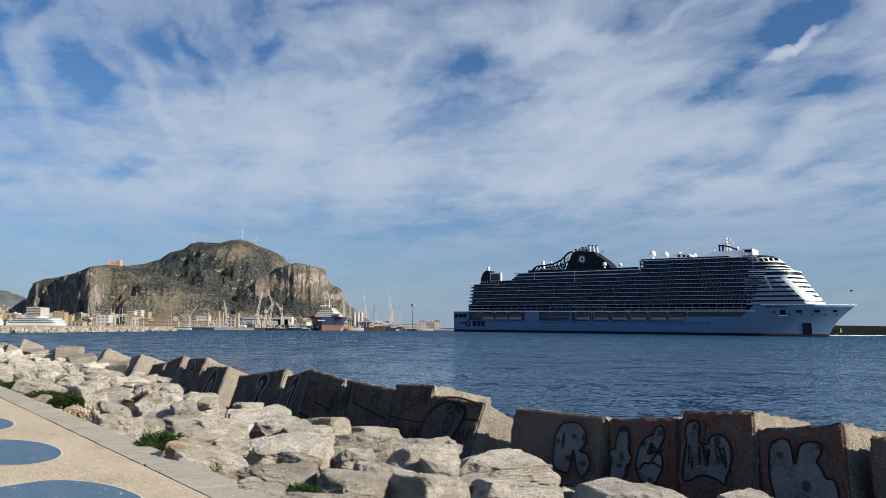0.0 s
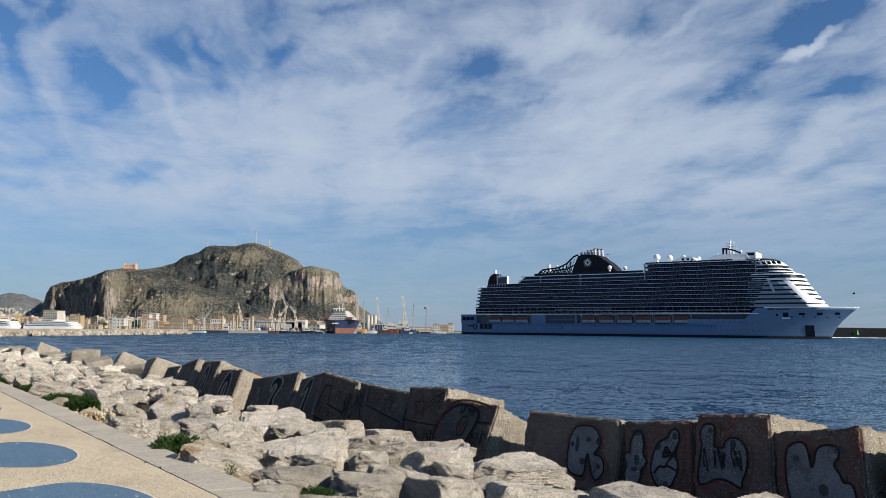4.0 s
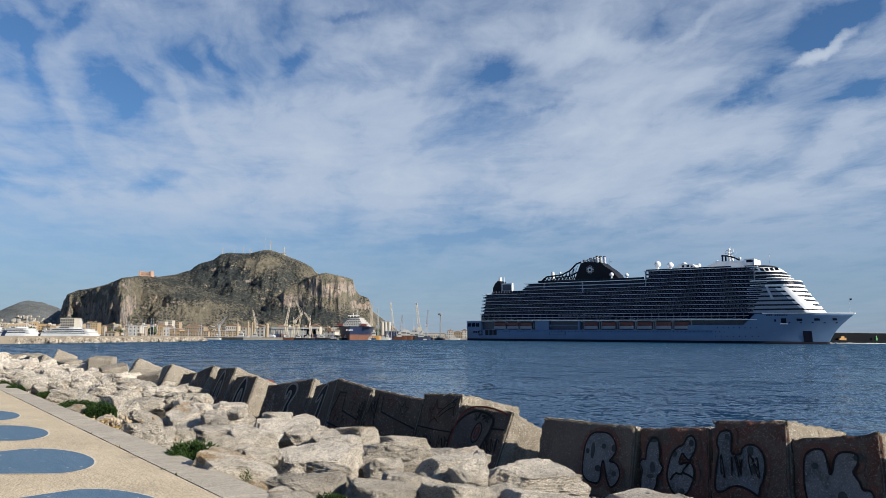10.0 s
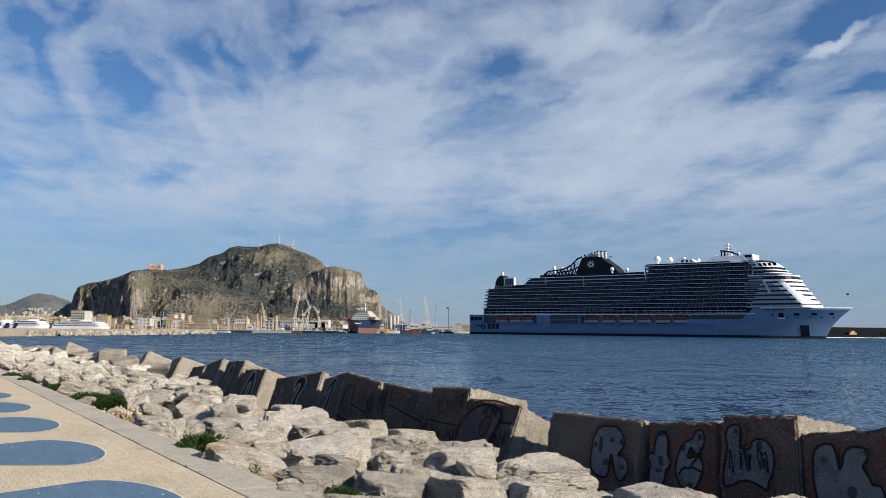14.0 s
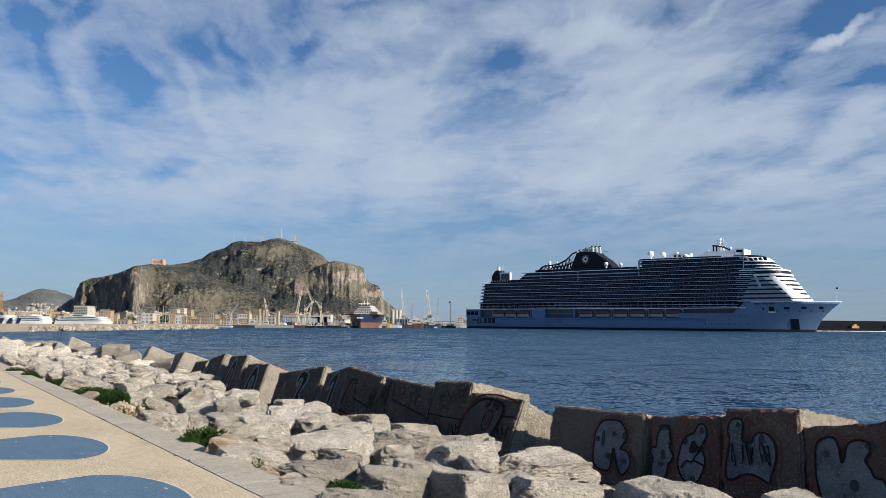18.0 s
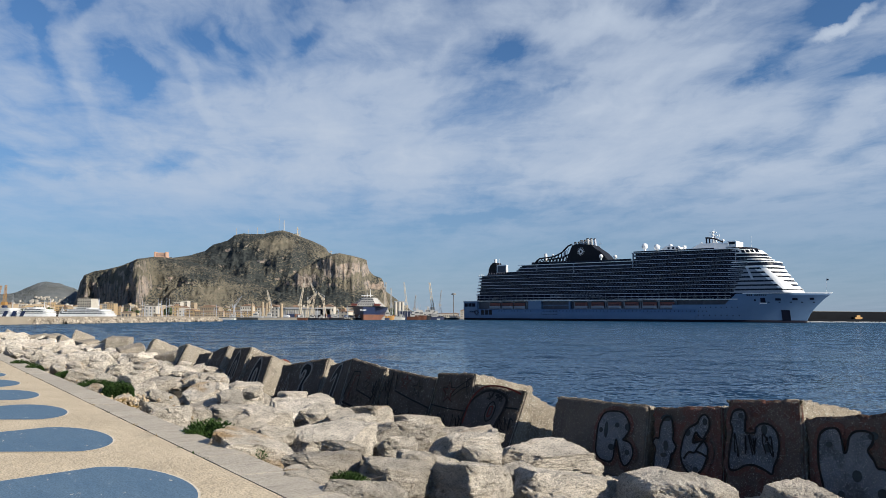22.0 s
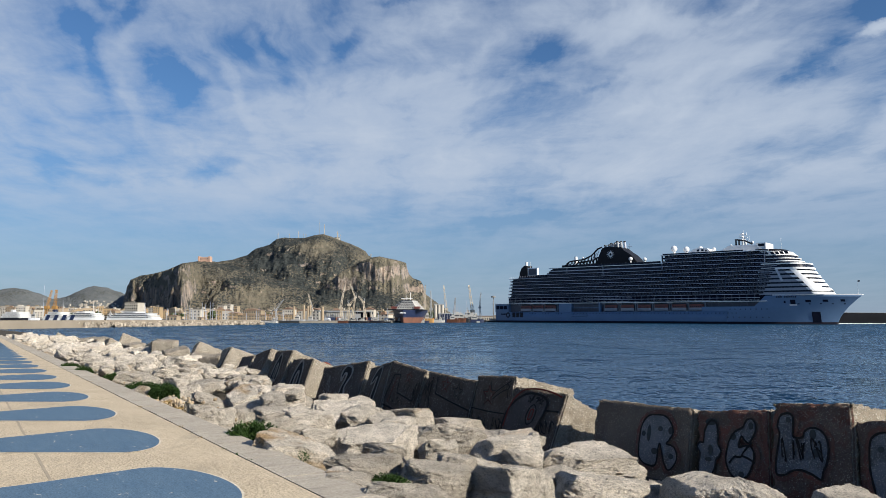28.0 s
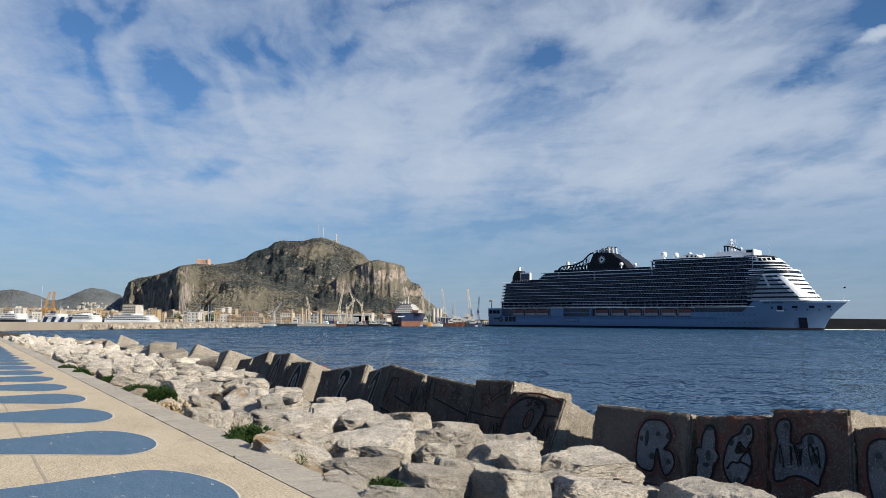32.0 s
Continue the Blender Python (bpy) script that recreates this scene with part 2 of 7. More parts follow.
def rock_material():
    """Weathered limestone: pale faces, grey lichen, ochre stains, cracks."""
    m = bpy.data.materials.new("limestone")
    m.use_nodes = True
    n = Net(m.node_tree)
    n.nodes.clear()
    rnd = n.put("ShaderNodeObjectInfo").outputs["Random"]
    vec = n.put("ShaderNodeVectorMath", {0: n.put("ShaderNodeTexCoord").outputs["Object"], 1: n.put("ShaderNodeCombineXYZ", {0: n.math("MULTIPLY", rnd, 31.0), 1: n.math("MULTIPLY", rnd, 17.0)}).outputs[0]}, op="ADD").outputs[0]
    tone = n.noise(vec, 3.0, 7, 0.65)
    col = n.mix(n.ramp(tone, (0.32, 0.0), (0.66, 1.0)), (0.47, 0.430, 0.370), (0.81, 0.742, 0.648))
    ochre = n.math("MULTIPLY", n.ramp(n.noise(vec, 1.3, 4, 0.6, 0.4), (0.52, 0.0), (0.68, 0.9)), n.ramp(n.math("FRACT", n.math("MULTIPLY", rnd, 7.3)), (0.62, 0.06), (0.90, 1.0)))
    col = n.mix(ochre, col, (0.40, 0.265, 0.13))
    lichen = n.ramp(n.noise(vec, 7.0, 7, 0.72), (0.58, 0.0), (0.72, 0.5))
    col = n.mix(lichen, col, (0.26, 0.24, 0.21))
    pits = n.noise(vec, 34.0, 4, 0.7)
    col = n.mix(1.0, col, n.ramp(pits, (0.32, 0.42), (0.47, 1.0), (0.75, 1.14)), "MULTIPLY")
    col = n.mix(1.0, col, n.ramp(n.noise(vec, 85.0, 3, 0.6), (0.36, 0.66), (0.50, 1.0), (0.70, 1.10)), "MULTIPLY")
    crack = n.put("ShaderNodeTexVoronoi", {"Vector": n.put("ShaderNodeVectorMath", {0: vec, 1: n.put("ShaderNodeTexNoise", {"Vector": vec, "Scale": 4.0, "Detail": 4.0}).outputs["Color"]}, op="ADD").outputs[0], "Scale": 2.4})
    crack.feature = "DISTANCE_TO_EDGE"
    edge = n.ramp(crack.outputs[0], (0.0, 0.0), (0.015, 1.0))
    col = n.mix(1.0, col, n.ramp(edge, (0.0, 0.72), (1.0, 1.0)), "MULTIPLY")
    k = n.math("MULTIPLY_ADD", n.math("POWER", rnd, 0.7), 0.38, 0.77)
    col = n.mix(1.0, col, n.put("ShaderNodeCombineXYZ", {0: k, 1: k, 2: k}).outputs[0], "MULTIPLY")
    h = n.math("ADD", n.math("MULTIPLY", n.noise(vec, 26, 8, 0.78), 0.9), n.math("MULTIPLY_ADD", n.noise(vec, 5.5, 5, 0.6), 0.9, n.math("MULTIPLY", edge, 0.25)))
    bmp = n.put("ShaderNodeBump", {"Height": h, "Strength": 1.0, "Distance": 0.11})
    b = n.put("ShaderNodeBsdfPrincipled", {"Base Color": col, "Roughness": 0.92, "Specular IOR Level": 0.1, "Normal": bmp.outputs[0]})
    n.put("ShaderNodeOutputMaterial", {"Surface": b.outputs[0]})
    return m


M_rock = rock_material()
M_bed = material("rubble_bed", (0.09, 0.08, 0.065), (0.04, 0.036, 0.03), 5, 0.95, bump=1.0, bump_scale=8, dist=0.08)
def concrete(name, c1, c2, pebble_a, pebble_b, share, wear=None, grain=1.0):
    """Old cast concrete, its skin worn off so that pebbles of all tones stand out."""
    m = bpy.data.materials.new(name)
    m.use_nodes = True
    n = Net(m.node_tree)
    n.nodes.clear()
    rnd = n.put("ShaderNodeObjectInfo").outputs["Random"]
    vec = n.put("ShaderNodeVectorMath", {0: n.put("ShaderNodeTexCoord").outputs["Object"], 1: n.put("ShaderNodeCombineXYZ", {0: n.math("MULTIPLY", rnd, 31.0), 1: n.math("MULTIPLY", rnd, 17.0)}).outputs[0]}, op="ADD").outputs[0]
    stain = n.noise(n.mapped(vec, (1, 1, 0.6)), 1.8, 7, 0.65)
    col = n.mix(n.ramp(stain, (0.34, 0.0), (0.64, 1.0)), c1, c2)
    if wear:
        col = n.mix(n.ramp(n.noise(vec, 2.6, 6, 0.65), (0.50, 0.0), (0.60, 0.85)), col, wear)
    lumps = None
    for scale, part_of in ((30.0 * grain, share), (58.0 * grain, share * 0.8)):
        cell = n.put("ShaderNodeTexVoronoi", {"Vector": vec, "Scale": scale})
        tone = n.put("ShaderNodeSeparateXYZ", {0: cell.outputs["Color"]}).outputs
        shows = n.math("MULTIPLY", n.ramp(tone[0], (1 - part_of - 0.02, 0.0), (1 - part_of + 0.02, 1.0)), n.ramp(cell.outputs["Distance"], (0.34, 1.0), (0.46, 0.0)))
        col = n.mix(shows, col, n.mix(tone[1], pebble_a, pebble_b))
        lump = n.math("MULTIPLY", shows, n.math("SUBTRACT", 0.6, cell.outputs["Distance"]))
        lumps = lump if lumps is None else n.math("MULTIPLY_ADD", lump, 0.6, lumps)
    col = n.mix(1.0, col, n.ramp(n.noise(vec, 60, 4, 0.7), (0.30, 0.62), (0.5, 1.0), (0.72, 1.18)), "MULTIPLY")
    h = n.math("MULTIPLY_ADD", lumps, 1.1, n.math("MULTIPLY_ADD", n.noise(vec, 30, 8, 0.7), 0.8, n.noise(vec, 7, 5, 0.6)))
    bmp = n.put("ShaderNodeBump", {"Height": h, "Strength": 1.0, "Distance": 0.05})
    b = n.put("ShaderNodeBsdfPrincipled", {"Base Color": col, "Roughness": 0.93, "Specular IOR Level": 0.12, "Normal": bmp.outputs[0]})
    n.put("ShaderNodeOutputMaterial", {"Surface": b.outputs[0]})
    return m


M_block = concrete("old_concrete", (0.355, 0.313, 0.254), (0.212, 0.184, 0.147), (0.14, 0.125, 0.105), (0.72, 0.68, 0.61), 0.50)
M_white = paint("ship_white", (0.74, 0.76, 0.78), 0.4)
# white hull paint with the shaded side's dark blue put into its colour
M_hull = paint("hull_white_shaded", (0.082, 0.152, 0.270), 0.45, scale=0.08)
M_boot = paint("boot_top", (0.008, 0.009, 0.018), 0.6, spec=0.1)
# near-black navy: the shade inside recesses and openings is put into the colour
M_navy = paint("recess_shade_navy", (0.006, 0.009, 0.021), 0.7, spec=0.05)
M_glass = material("dark_glass", (0.008, 0.012, 0.023), (0.012, 0.016, 0.028), 0.5, 0.3, spec=0.12)
M_black = paint("funnel_black", (0.012, 0.013, 0.018), 0.5, spec=0.15)


# ---- mesh helpers ----
def link(name, bm, mat, parent=None, smooth=False):
    me = bpy.data.meshes.new(name)
    bm.to_mesh(me)
    bm.free()
    if smooth:
        me.polygons.foreach_set("use_smooth", [True] * len(me.polygons))
    for m in (mat if isinstance(mat, (list, tuple)) else [mat]):
        me.materials.append(m)
    ob = new(name, me)
    if parent:
        ob.parent = parent
    return ob


def part(name, bm, mat, parent, label="", smooth=False, kind=""):
    ob = link(name, bm, mat, parent, smooth)
    return tagged(ob, label, kind=kind)


def box(bm, x0, x1, y0, y1, z0, z1, mi=0):
    v = [bm.verts.new(p) for p in ((x0, y0, z0), (x1, y0, z0), (x1, y1, z0), (x0, y1, z0), (x0, y0, z1), (x1, y0, z1), (x1, y1, z1), (x0, y1, z1))]
    for q in ((0, 3, 2, 1), (4, 5, 6, 7), (0, 1, 5, 4), (1, 2, 6, 5), (2, 3, 7, 6), (3, 0, 4, 7)):
        bm.faces.new([v[i] for i in q]).material_index = mi
    return v


def boxes(*args, mi=0):
    bm = bmesh.new()
    for a in args:
        box(bm, *a, mi=mi)
    return bm


def tube(bm, p, q, r0, r1=None, sides=8):
    """A tapered round bar from p to q."""
    r1 = r0 if r1 is None else r1
    p, q = Vector(p), Vector(q)
    turn = (q - p).to_track_quat("Z", "Y").to_matrix()
    rings = []
    for c, r in ((p, r0), (q, r1)):
        rings.append([bm.verts.new(c + turn @ Vector((r * math.cos(k * math.tau / sides), r * math.sin(k * math.tau / sides), 0))) for k in range(sides)])
    for k in range(sides):
        bm.faces.new((rings[0][k], rings[0][(k + 1) % sides], rings[1][(k + 1) % sides], rings[1][k]))
    bm.faces.new(rings[0][::-1])
    bm.faces.new(rings[1])


def prism(bm, outline, y0, y1, mi=0):
    """An outline in x, z drawn out along y."""
    a = [bm.verts.new((x, y0, z)) for x, z in outline]
    b = [bm.verts.new((x, y1, z)) for x, z in outline]
    n = len(a)
    bm.faces.new(a).material_index = mi
    bm.faces.new(b[::-1]).material_index = mi
    for i in range(n):
        bm.faces.new((a[i], b[i], b[(i + 1) % n], a[(i + 1) % n])).material_index = mi


def thing(name, label, category, at=None, group="", kind=""):
    ob = new(name)
    ob.empty_display_size = 0.2
    if at is not None:
        ob.matrix_basis = at
    return tagged(ob, label, category, group, kind)


def at_ac(a, c, z=0.0):
    """A place by metres along the promenade's seam and seaward of it."""
    return Vector((-2.094 - 0.577 * a + 0.8165 * c, 7.9 + 0.8165 * a + 0.577 * c, z))


ALONG = 125.25   # heading of the promenade, degrees from +x

# ---- sea, promenade ----
bm = bmesh.new()
bmesh.ops.create_grid(bm, x_segments=1, y_segments=1, size=4900)
sea = tagged(link("water", bm, M_water), "deep blue harbour water with small wind ripples", "sea", kind="structure")
sea.location.z = WATER


def strip(name, mat, a0, a1, c0, c1, z0, z1):
    """A slab along the promenade."""
    bm = boxes((a0, a1, -c1, -c0, z0, z1))
    ob = link(name, bm, mat)
    ob.matrix_basis = Matrix.Translation(at_ac(0, 0)) @ pose(0, 0, 0, 0, 0, ALONG)
    return ob


promenade = tagged(strip("promenade_pavement", M_pave, -40, 150, -40, -0.003, -2.5, 0.0), "sun-bleached beige concrete promenade pavement", "pavement", kind="structure")
tagged(strip("promenade_joint", M_joint, -40, 150, -0.012, 0.012, -2.5, -0.006), "dark open joint beside the coping", "joint", kind="structure")


def coping():
    """Kerb of long stone slabs, each a piece of its own."""
    root = thing("kerb", "worn grey stone kerb along the promenade", "kerb", Matrix.Translation(at_ac(0, 0)) @ pose(0, 0, 0, 0, 0, ALONG), kind="structure")
    rng = random.Random(4)
    bm = bmesh.new()
    box(bm, 0.004, 0.596, -0.5, -0.012, -1.2, 0.0)
    me = link("kerb_stone", bm, M_coping, root)
    me.location.x = -30
    for i in range(1, 170):
        o = new("kerb_stone", me.data)
        o.parent = root
        o.location = (-30 + 0.6 * i, rng.uniform(-0.006, 0.004), rng.uniform(0.0, 0.004))
        o.rotation_euler = (0, rng.uniform(-0.002, 0.002), 0)
    part("joint_mortar", boxes((-30, 72, -0.496, -0.016, -1.2, -0.004)), M_joint, root, "dark mortar in the joints")


coping()


def petals():
    """Blue drop-shaped figures painted across the promenade, a thin coat each."""
    # distance inland of the seam, half width
    def half(c):
        if c < 1.1:
            return 1.16 * math.sqrt(max(0.0, 1 - ((1.1 - c) / 0.58) ** 2))
        if c < 2.4:
            return 1.16 - 0.44 * (c - 1.1)
        return (0.588 - 0.16 * (c - 2.4)) * math.sqrt(max(0.0, 1 - (max(0.0, c - 4.0) / 0.3) ** 2))

    cs = [0.52 + 0.58 * (1 - math.cos(math.pi / 2 * i / 10)) for i in range(11)] + [1.25 + 0.25 * i for i in range(12)] + [4.0 + 0.3 * math.sin(math.pi / 2 * i / 5) for i in range(6)]
    side = [(c, half(c)) for c in cs]
    outline = [(-c, 0.17 * (c - 0.9) + h) for c, h in side] + [(-c, 0.17 * (c - 0.9) - h) for c, h in side[-2:0:-1]]
    bm = bmesh.new()
    bm.faces.new([bm.verts.new((y, -x, 0.006)) for x, y in outline])
    bmesh.ops.recalc_face_normals(bm, faces=bm.faces)
    rim = bmesh.new()
    n = len(outline)
    pairs = []
    for i, (px, py) in enumerate(outline):
        d = Vector((outline[(i + 1) % n][0] - outline[i - 1][0], outline[(i + 1) % n][1] - outline[i - 1][1])).normalized()
        pairs.append([rim.verts.new((py + k * d.x, -(px - k * d.y), 0.004)) for k in (-0.022, 0.022)])
    for p, q in zip(pairs, pairs[1:] + pairs[:1]):
        rim.faces.new((p[0], p[1], q[1], q[0]))
    bmesh.ops.recalc_face_normals(rim, faces=rim.faces)
    first = None
    for k in range(-2, 26):
        a = 0.02 + 3.5 * k - 0.062 * k * k if k > 0 else 0.02 + 3.5 * k
        place = Matrix.Translation(at_ac(a, 0)) @ pose(0, 0, 0, 0, 0, ALONG)
        if first is None:
            first = tagged(link("floor_marking", bm, M_blue), "faded blue painted drop on the concrete promenade", "floor marking", "painted drops on the promenade")
            first.matrix_basis = place
            part("white_edge", rim, M_edge, first, "worn white painted edge")
        else:
            copy_thing(first, place)


petals()


# ---- boulders ----
def smooth(x):
    x = min(1.0, max(0.0, x))
    return x * x * (3 - 2 * x)


def rock_mesh(seed, corners, fine):
    """An angular quarried boulder about 1 m across: a hull of corners, edges chipped, faces weathered."""
    rng = random.Random(seed)
    bm = bmesh.new()
    box(bm, -0.5, 0.5, -0.5, 0.5, -0.5, 0.5)
    for v in bm.verts:
        v.co += Vector((rng.uniform(-0.1, 0.1), rng.uniform(-0.1, 0.1), rng.uniform(-0.12, 0.12)))
    # the quarry's splits: flat faces of all sizes
    for k in range(corners):
        d = Vector((rng.gauss(0, 1), rng.gauss(0, 1), rng.gauss(0, 0.9))).normalized()
        r = 0.40 + 0.13 * (abs(d.x) + abs(d.y) + abs(d.z) - 1) + rng.uniform(-0.03, 0.10)
        bmesh.ops.bisect_plane(bm, geom=bm.verts[:] + bm.edges[:] + bm.faces[:], plane_co=d * r, plane_no=d, clear_outer=True)
        rim = [e for e in bm.edges if e.is_boundary]
        if rim:
            bmesh.ops.edgeloop_fill(bm, edges=rim)
    bmesh.ops.remove_doubles(bm, verts=bm.verts, dist=0.015)
    bmesh.ops.triangulate(bm, faces=bm.faces)
    for _ in range(6 if fine else 4):
        long = [e for e in bm.edges if e.calc_length() > (0.05 if fine else 0.10)]
        if not long:
            break
        bmesh.ops.subdivide_edges(bm, edges=long, cuts=1)
        bmesh.ops.triangulate(bm, faces=[f for f in bm.faces if len(f.verts) > 3])
    bmesh.ops.recalc_face_normals(bm, faces=bm.faces)
    bm.normal_update()
    off = Vector((rng.uniform(-50, 50), rng.uniform(-50, 50), 0))
    bed_way = Vector((rng.uniform(-0.4, 0.4), rng.uniform(-0.4, 0.4), 1)).normalized()
    moved = []
    for v in bm.verts:
        p = v.co
        sharp = max([e.calc_face_angle(0.0) for e in v.link_edges] or [0.0])
        k = noise.fractal(p * 3.6 + off, 0.5, 2.1, 7) * 0.019
        k -= 0.030 * max(0.0, noise.noise(p * 4.2 - off)) ** 1.3
        # worn edges, open splits, thin beds
        k -= smooth(sharp / 1.0) * (0.006 + 0.03 * max(0.0, noise.noise(p * 7.0 + off)))
        gaps, seeds = noise.voronoi(p * 2.3 + off)
        k -= 0.016 * smooth(1 - (gaps[1] - gaps[0]) / 0.06)
        # flakes broken off to different depths
        chips = noise.voronoi((p + 0.12 * noise.noise_vector(p * 3.0 + off)) * 5.2 - off)
        k += 0.019 * noise.cell(chips[1][0] * 3.7) - 0.008 * smooth(1 - (chips[0][1] - chips[0][0]) / 0.05)
        k += 0.008 * math.sin(16.0 * p.dot(bed_way) + 5.0 * noise.noise(p * 1.7 + off))
        moved.append(p + v.normal * k)
    for v, p in zip(bm.verts, moved):
        v.co = p
    me = bpy.data.meshes.new("boulder")
    bm.to_mesh(me)
    bm.free()
    me.polygons.foreach_set("use_smooth", [True] * len(me.polygons))
    me.set_sharp_from_angle(angle=radians(22))
    me.materials.append(M_rock)
    return me


ROCKS = [rock_mesh(100 + i, 9 + i % 6, True) for i in range(14)]
ROCKS_FAR = [rock_mesh(300 + i, 9 + i % 5, False) for i in range(8)]
used_spots = []


def boulder(x, y, z, size, squash=0.75, turn=0.0, which=0, tilt=(0, 0), far=False):
    me = (ROCKS_FAR if far else ROCKS)[which % (8 if far else 14)]
    ob = new("boulder", me)
    ob.matrix_basis = pose(x, y, z, tilt[0], tilt[1], turn) @ Matrix.Diagonal((size * 1.04, size * 0.86, size * squash, 1))
    used_spots.append((x, y, size))
    return tagged(ob, "pale angular limestone boulder in the sea defence", "boulder", "boulders of the sea defence")


def rock_top(c):
    return 0.02 - 0.075 * c


def bed():
    """Sheet of rubble beneath the boulders, falling to the water."""
    bm = bmesh.new()
    prism(bm, [(0.5, -0.35), (7.6, -1.1), (11.5, -4.0), (0.5, -4.0)], -30, 150)
    ob = tagged(link("revetment_bed", bm, M_bed), "dark rubble bed under the boulders", "ground", kind="structure")
    # x seaward, y along
    ob.matrix_basis = Matrix.Translation(at_ac(0, 0)) @ Matrix(((0.8165, -0.577, 0, 0), (0.577, 0.8165, 0, 0), (0, 0, 1, 0), (0, 0, 0, 1)))


bed()


def fill_boulders():
    rng = random.Random(11)
    a = -5.0
    count = 0
    rest = []
    while a < 84:
        step = 0.55 if a < 26 else (0.95 if a < 50 else 1.6)
        c = 0.62
        while c < 7.2:
            aa, cc = a + rng.uniform(-0.25, 0.25), c + rng.uniform(-0.2, 0.2)
            size = rng.choice((0.4, 0.55, 0.7, 0.9, 1.1, 1.35, 1.7)) * rng.uniform(0.85, 1.15) * (1.2 if a < 3 else (1.0 if a < 50 else 1.25))
            p = at_ac(aa, cc)
            if all((p.x - q[0]) ** 2 + (p.y - q[1]) ** 2 > (0.44 * (size + q[2])) ** 2 for q in used_spots) and cc - 0.46 * size > 0.44:
                sq = rng.uniform(0.36, 0.60)
                z = rock_top(cc) - (0.22 * smooth((cc - 4.4) / 1.6) + 0.5 * smooth((cc - 6.3) / 0.5) if a < 20 else 0.0) - 0.42 * size * sq + rng.uniform(-0.36, 0.15)
                turn, which, tilt = rng.uniform(0, 360), rng.randrange(14), (rng.uniform(-22, 22), rng.uniform(-22, 22))
                if count < 285:
                    boulder(p.x, p.y, z, size, sq, turn, which, tilt, far=a > 30)
                else:
                    used_spots.append((p.x, p.y, size))
                    rest.append((ROCKS_FAR[which % 8], pose(p.x, p.y, z, tilt[0], tilt[1], turn) @ Matrix.Diagonal((size * 1.04, size * 0.86, size * sq, 1))))
                count += 1
            c += step * rng.uniform(0.7, 1.1)
        a += step * 0.62
    # the far end of the slope, joined
    verts, faces = [], []
    for me, m in rest:
        base = len(verts)
        verts += [tuple(m @ v.co) for v in me.vertices]
        faces += [tuple(base + i for i in p.vertices) for p in me.polygons]
    me = bpy.data.meshes.new("far_boulders")
    me.from_pydata(verts, [], faces)
    me.materials.append(M_rock)
    tagged(new("far_boulders", me), "pale limestone boulders along the far promenade", "boulders", kind="stuff")


# ---- concrete cubes along the water's edge ----
def block_mesh(w, d, h, seed, mats, fine=34):
    bm = bmesh.new()
    box(bm, -w / 2, w / 2, -d / 2, d / 2, -h, 0)
    bmesh.ops.bevel(bm, geom=list(bm.edges), offset=0.03, segments=2, affect="EDGES")
    bmesh.ops.subdivide_edges(bm, edges=[e for e in bm.edges if e.calc_length() > 0.4], cuts=fine, use_grid_fill=True)
    off = Vector((seed * 3.7, seed * 1.3, 0))
    bm.normal_update()
    # landward faces take the second material, which has their shade in its colour
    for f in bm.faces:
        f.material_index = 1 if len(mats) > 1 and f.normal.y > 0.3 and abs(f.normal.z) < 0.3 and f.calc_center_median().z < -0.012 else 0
    for v in bm.verts:
        p = v.co
        edge = smooth(1 - min(w / 2 - abs(p.x), 0.25) / 0.25) + smooth(1 - min(-p.z, 0.2) / 0.2)
        k = noise.fractal(p * 2.5 + off, 1.0, 2.0, 4) * (0.008 + 0.016 * edge) + noise.noise(p * 17 + off) * (0.004 + 0.017 * edge) + noise.noise(p * 38 - off) * 0.010 * edge - 0.03 * edge * abs(noise.noise(p * 5 - off))
        v.co = p + v.normal * k
    me = bpy.data.meshes.new("concrete_block")
    bm.to_mesh(me)
    bm.free()
    me.polygons.foreach_set("use_smooth", [True] * len(me.polygons))
    for m in mats:
        me.materials.append(m)
    return me


# landward faces: concrete darkened to carry their shade; the reds are also spray paint
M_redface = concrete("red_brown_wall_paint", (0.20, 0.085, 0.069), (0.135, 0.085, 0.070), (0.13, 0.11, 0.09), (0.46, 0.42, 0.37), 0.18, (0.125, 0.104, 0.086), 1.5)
M_redshade = concrete("shaded_concrete_red_sprayed", (0.185, 0.135, 0.112), (0.130, 0.094, 0.078), (0.13, 0.11, 0.09), (0.50, 0.45, 0.39), 0.26, (0.150, 0.064, 0.052), 1.5)
M_shadeworn = concrete("worn_shaded_concrete", (0.205, 0.170, 0.142), (0.135, 0.110, 0.092), (0.12, 0.10, 0.085), (0.50, 0.46, 0.40), 0.28, None, 1.5)
M_shadeface = concrete("shaded_concrete", (0.132, 0.107, 0.090), (0.078, 0.063, 0.054), (0.10, 0.085, 0.072), (0.46, 0.42, 0.36), 0.20)
M_greyfill = concrete("grey_blue_spray_paint", (0.250, 0.262, 0.285), (0.150, 0.160, 0.178), (0.16, 0.17, 0.18), (0.68, 0.68, 0.68), 0.34, (0.115, 0.118, 0.125), 2.0)
M_line = material("black_spray_paint", (0.010, 0.010, 0.012), (0.018, 0.018, 0.018), 5, 0.8, bump=0.6, bump_scale=26, dist=0.02)
M_dimfill = concrete("dark_grey_spray_paint", (0.115, 0.102, 0.098), (0.070, 0.064, 0.064), (0.09, 0.08, 0.075), (0.30, 0.27, 0.24), 0.16)
M_rimgrey = concrete("pale_grey_spray_paint", (0.34, 0.32, 0.295), (0.22, 0.205, 0.19), (0.25, 0.24, 0.22), (0.5, 0.48, 0.45), 0.2)
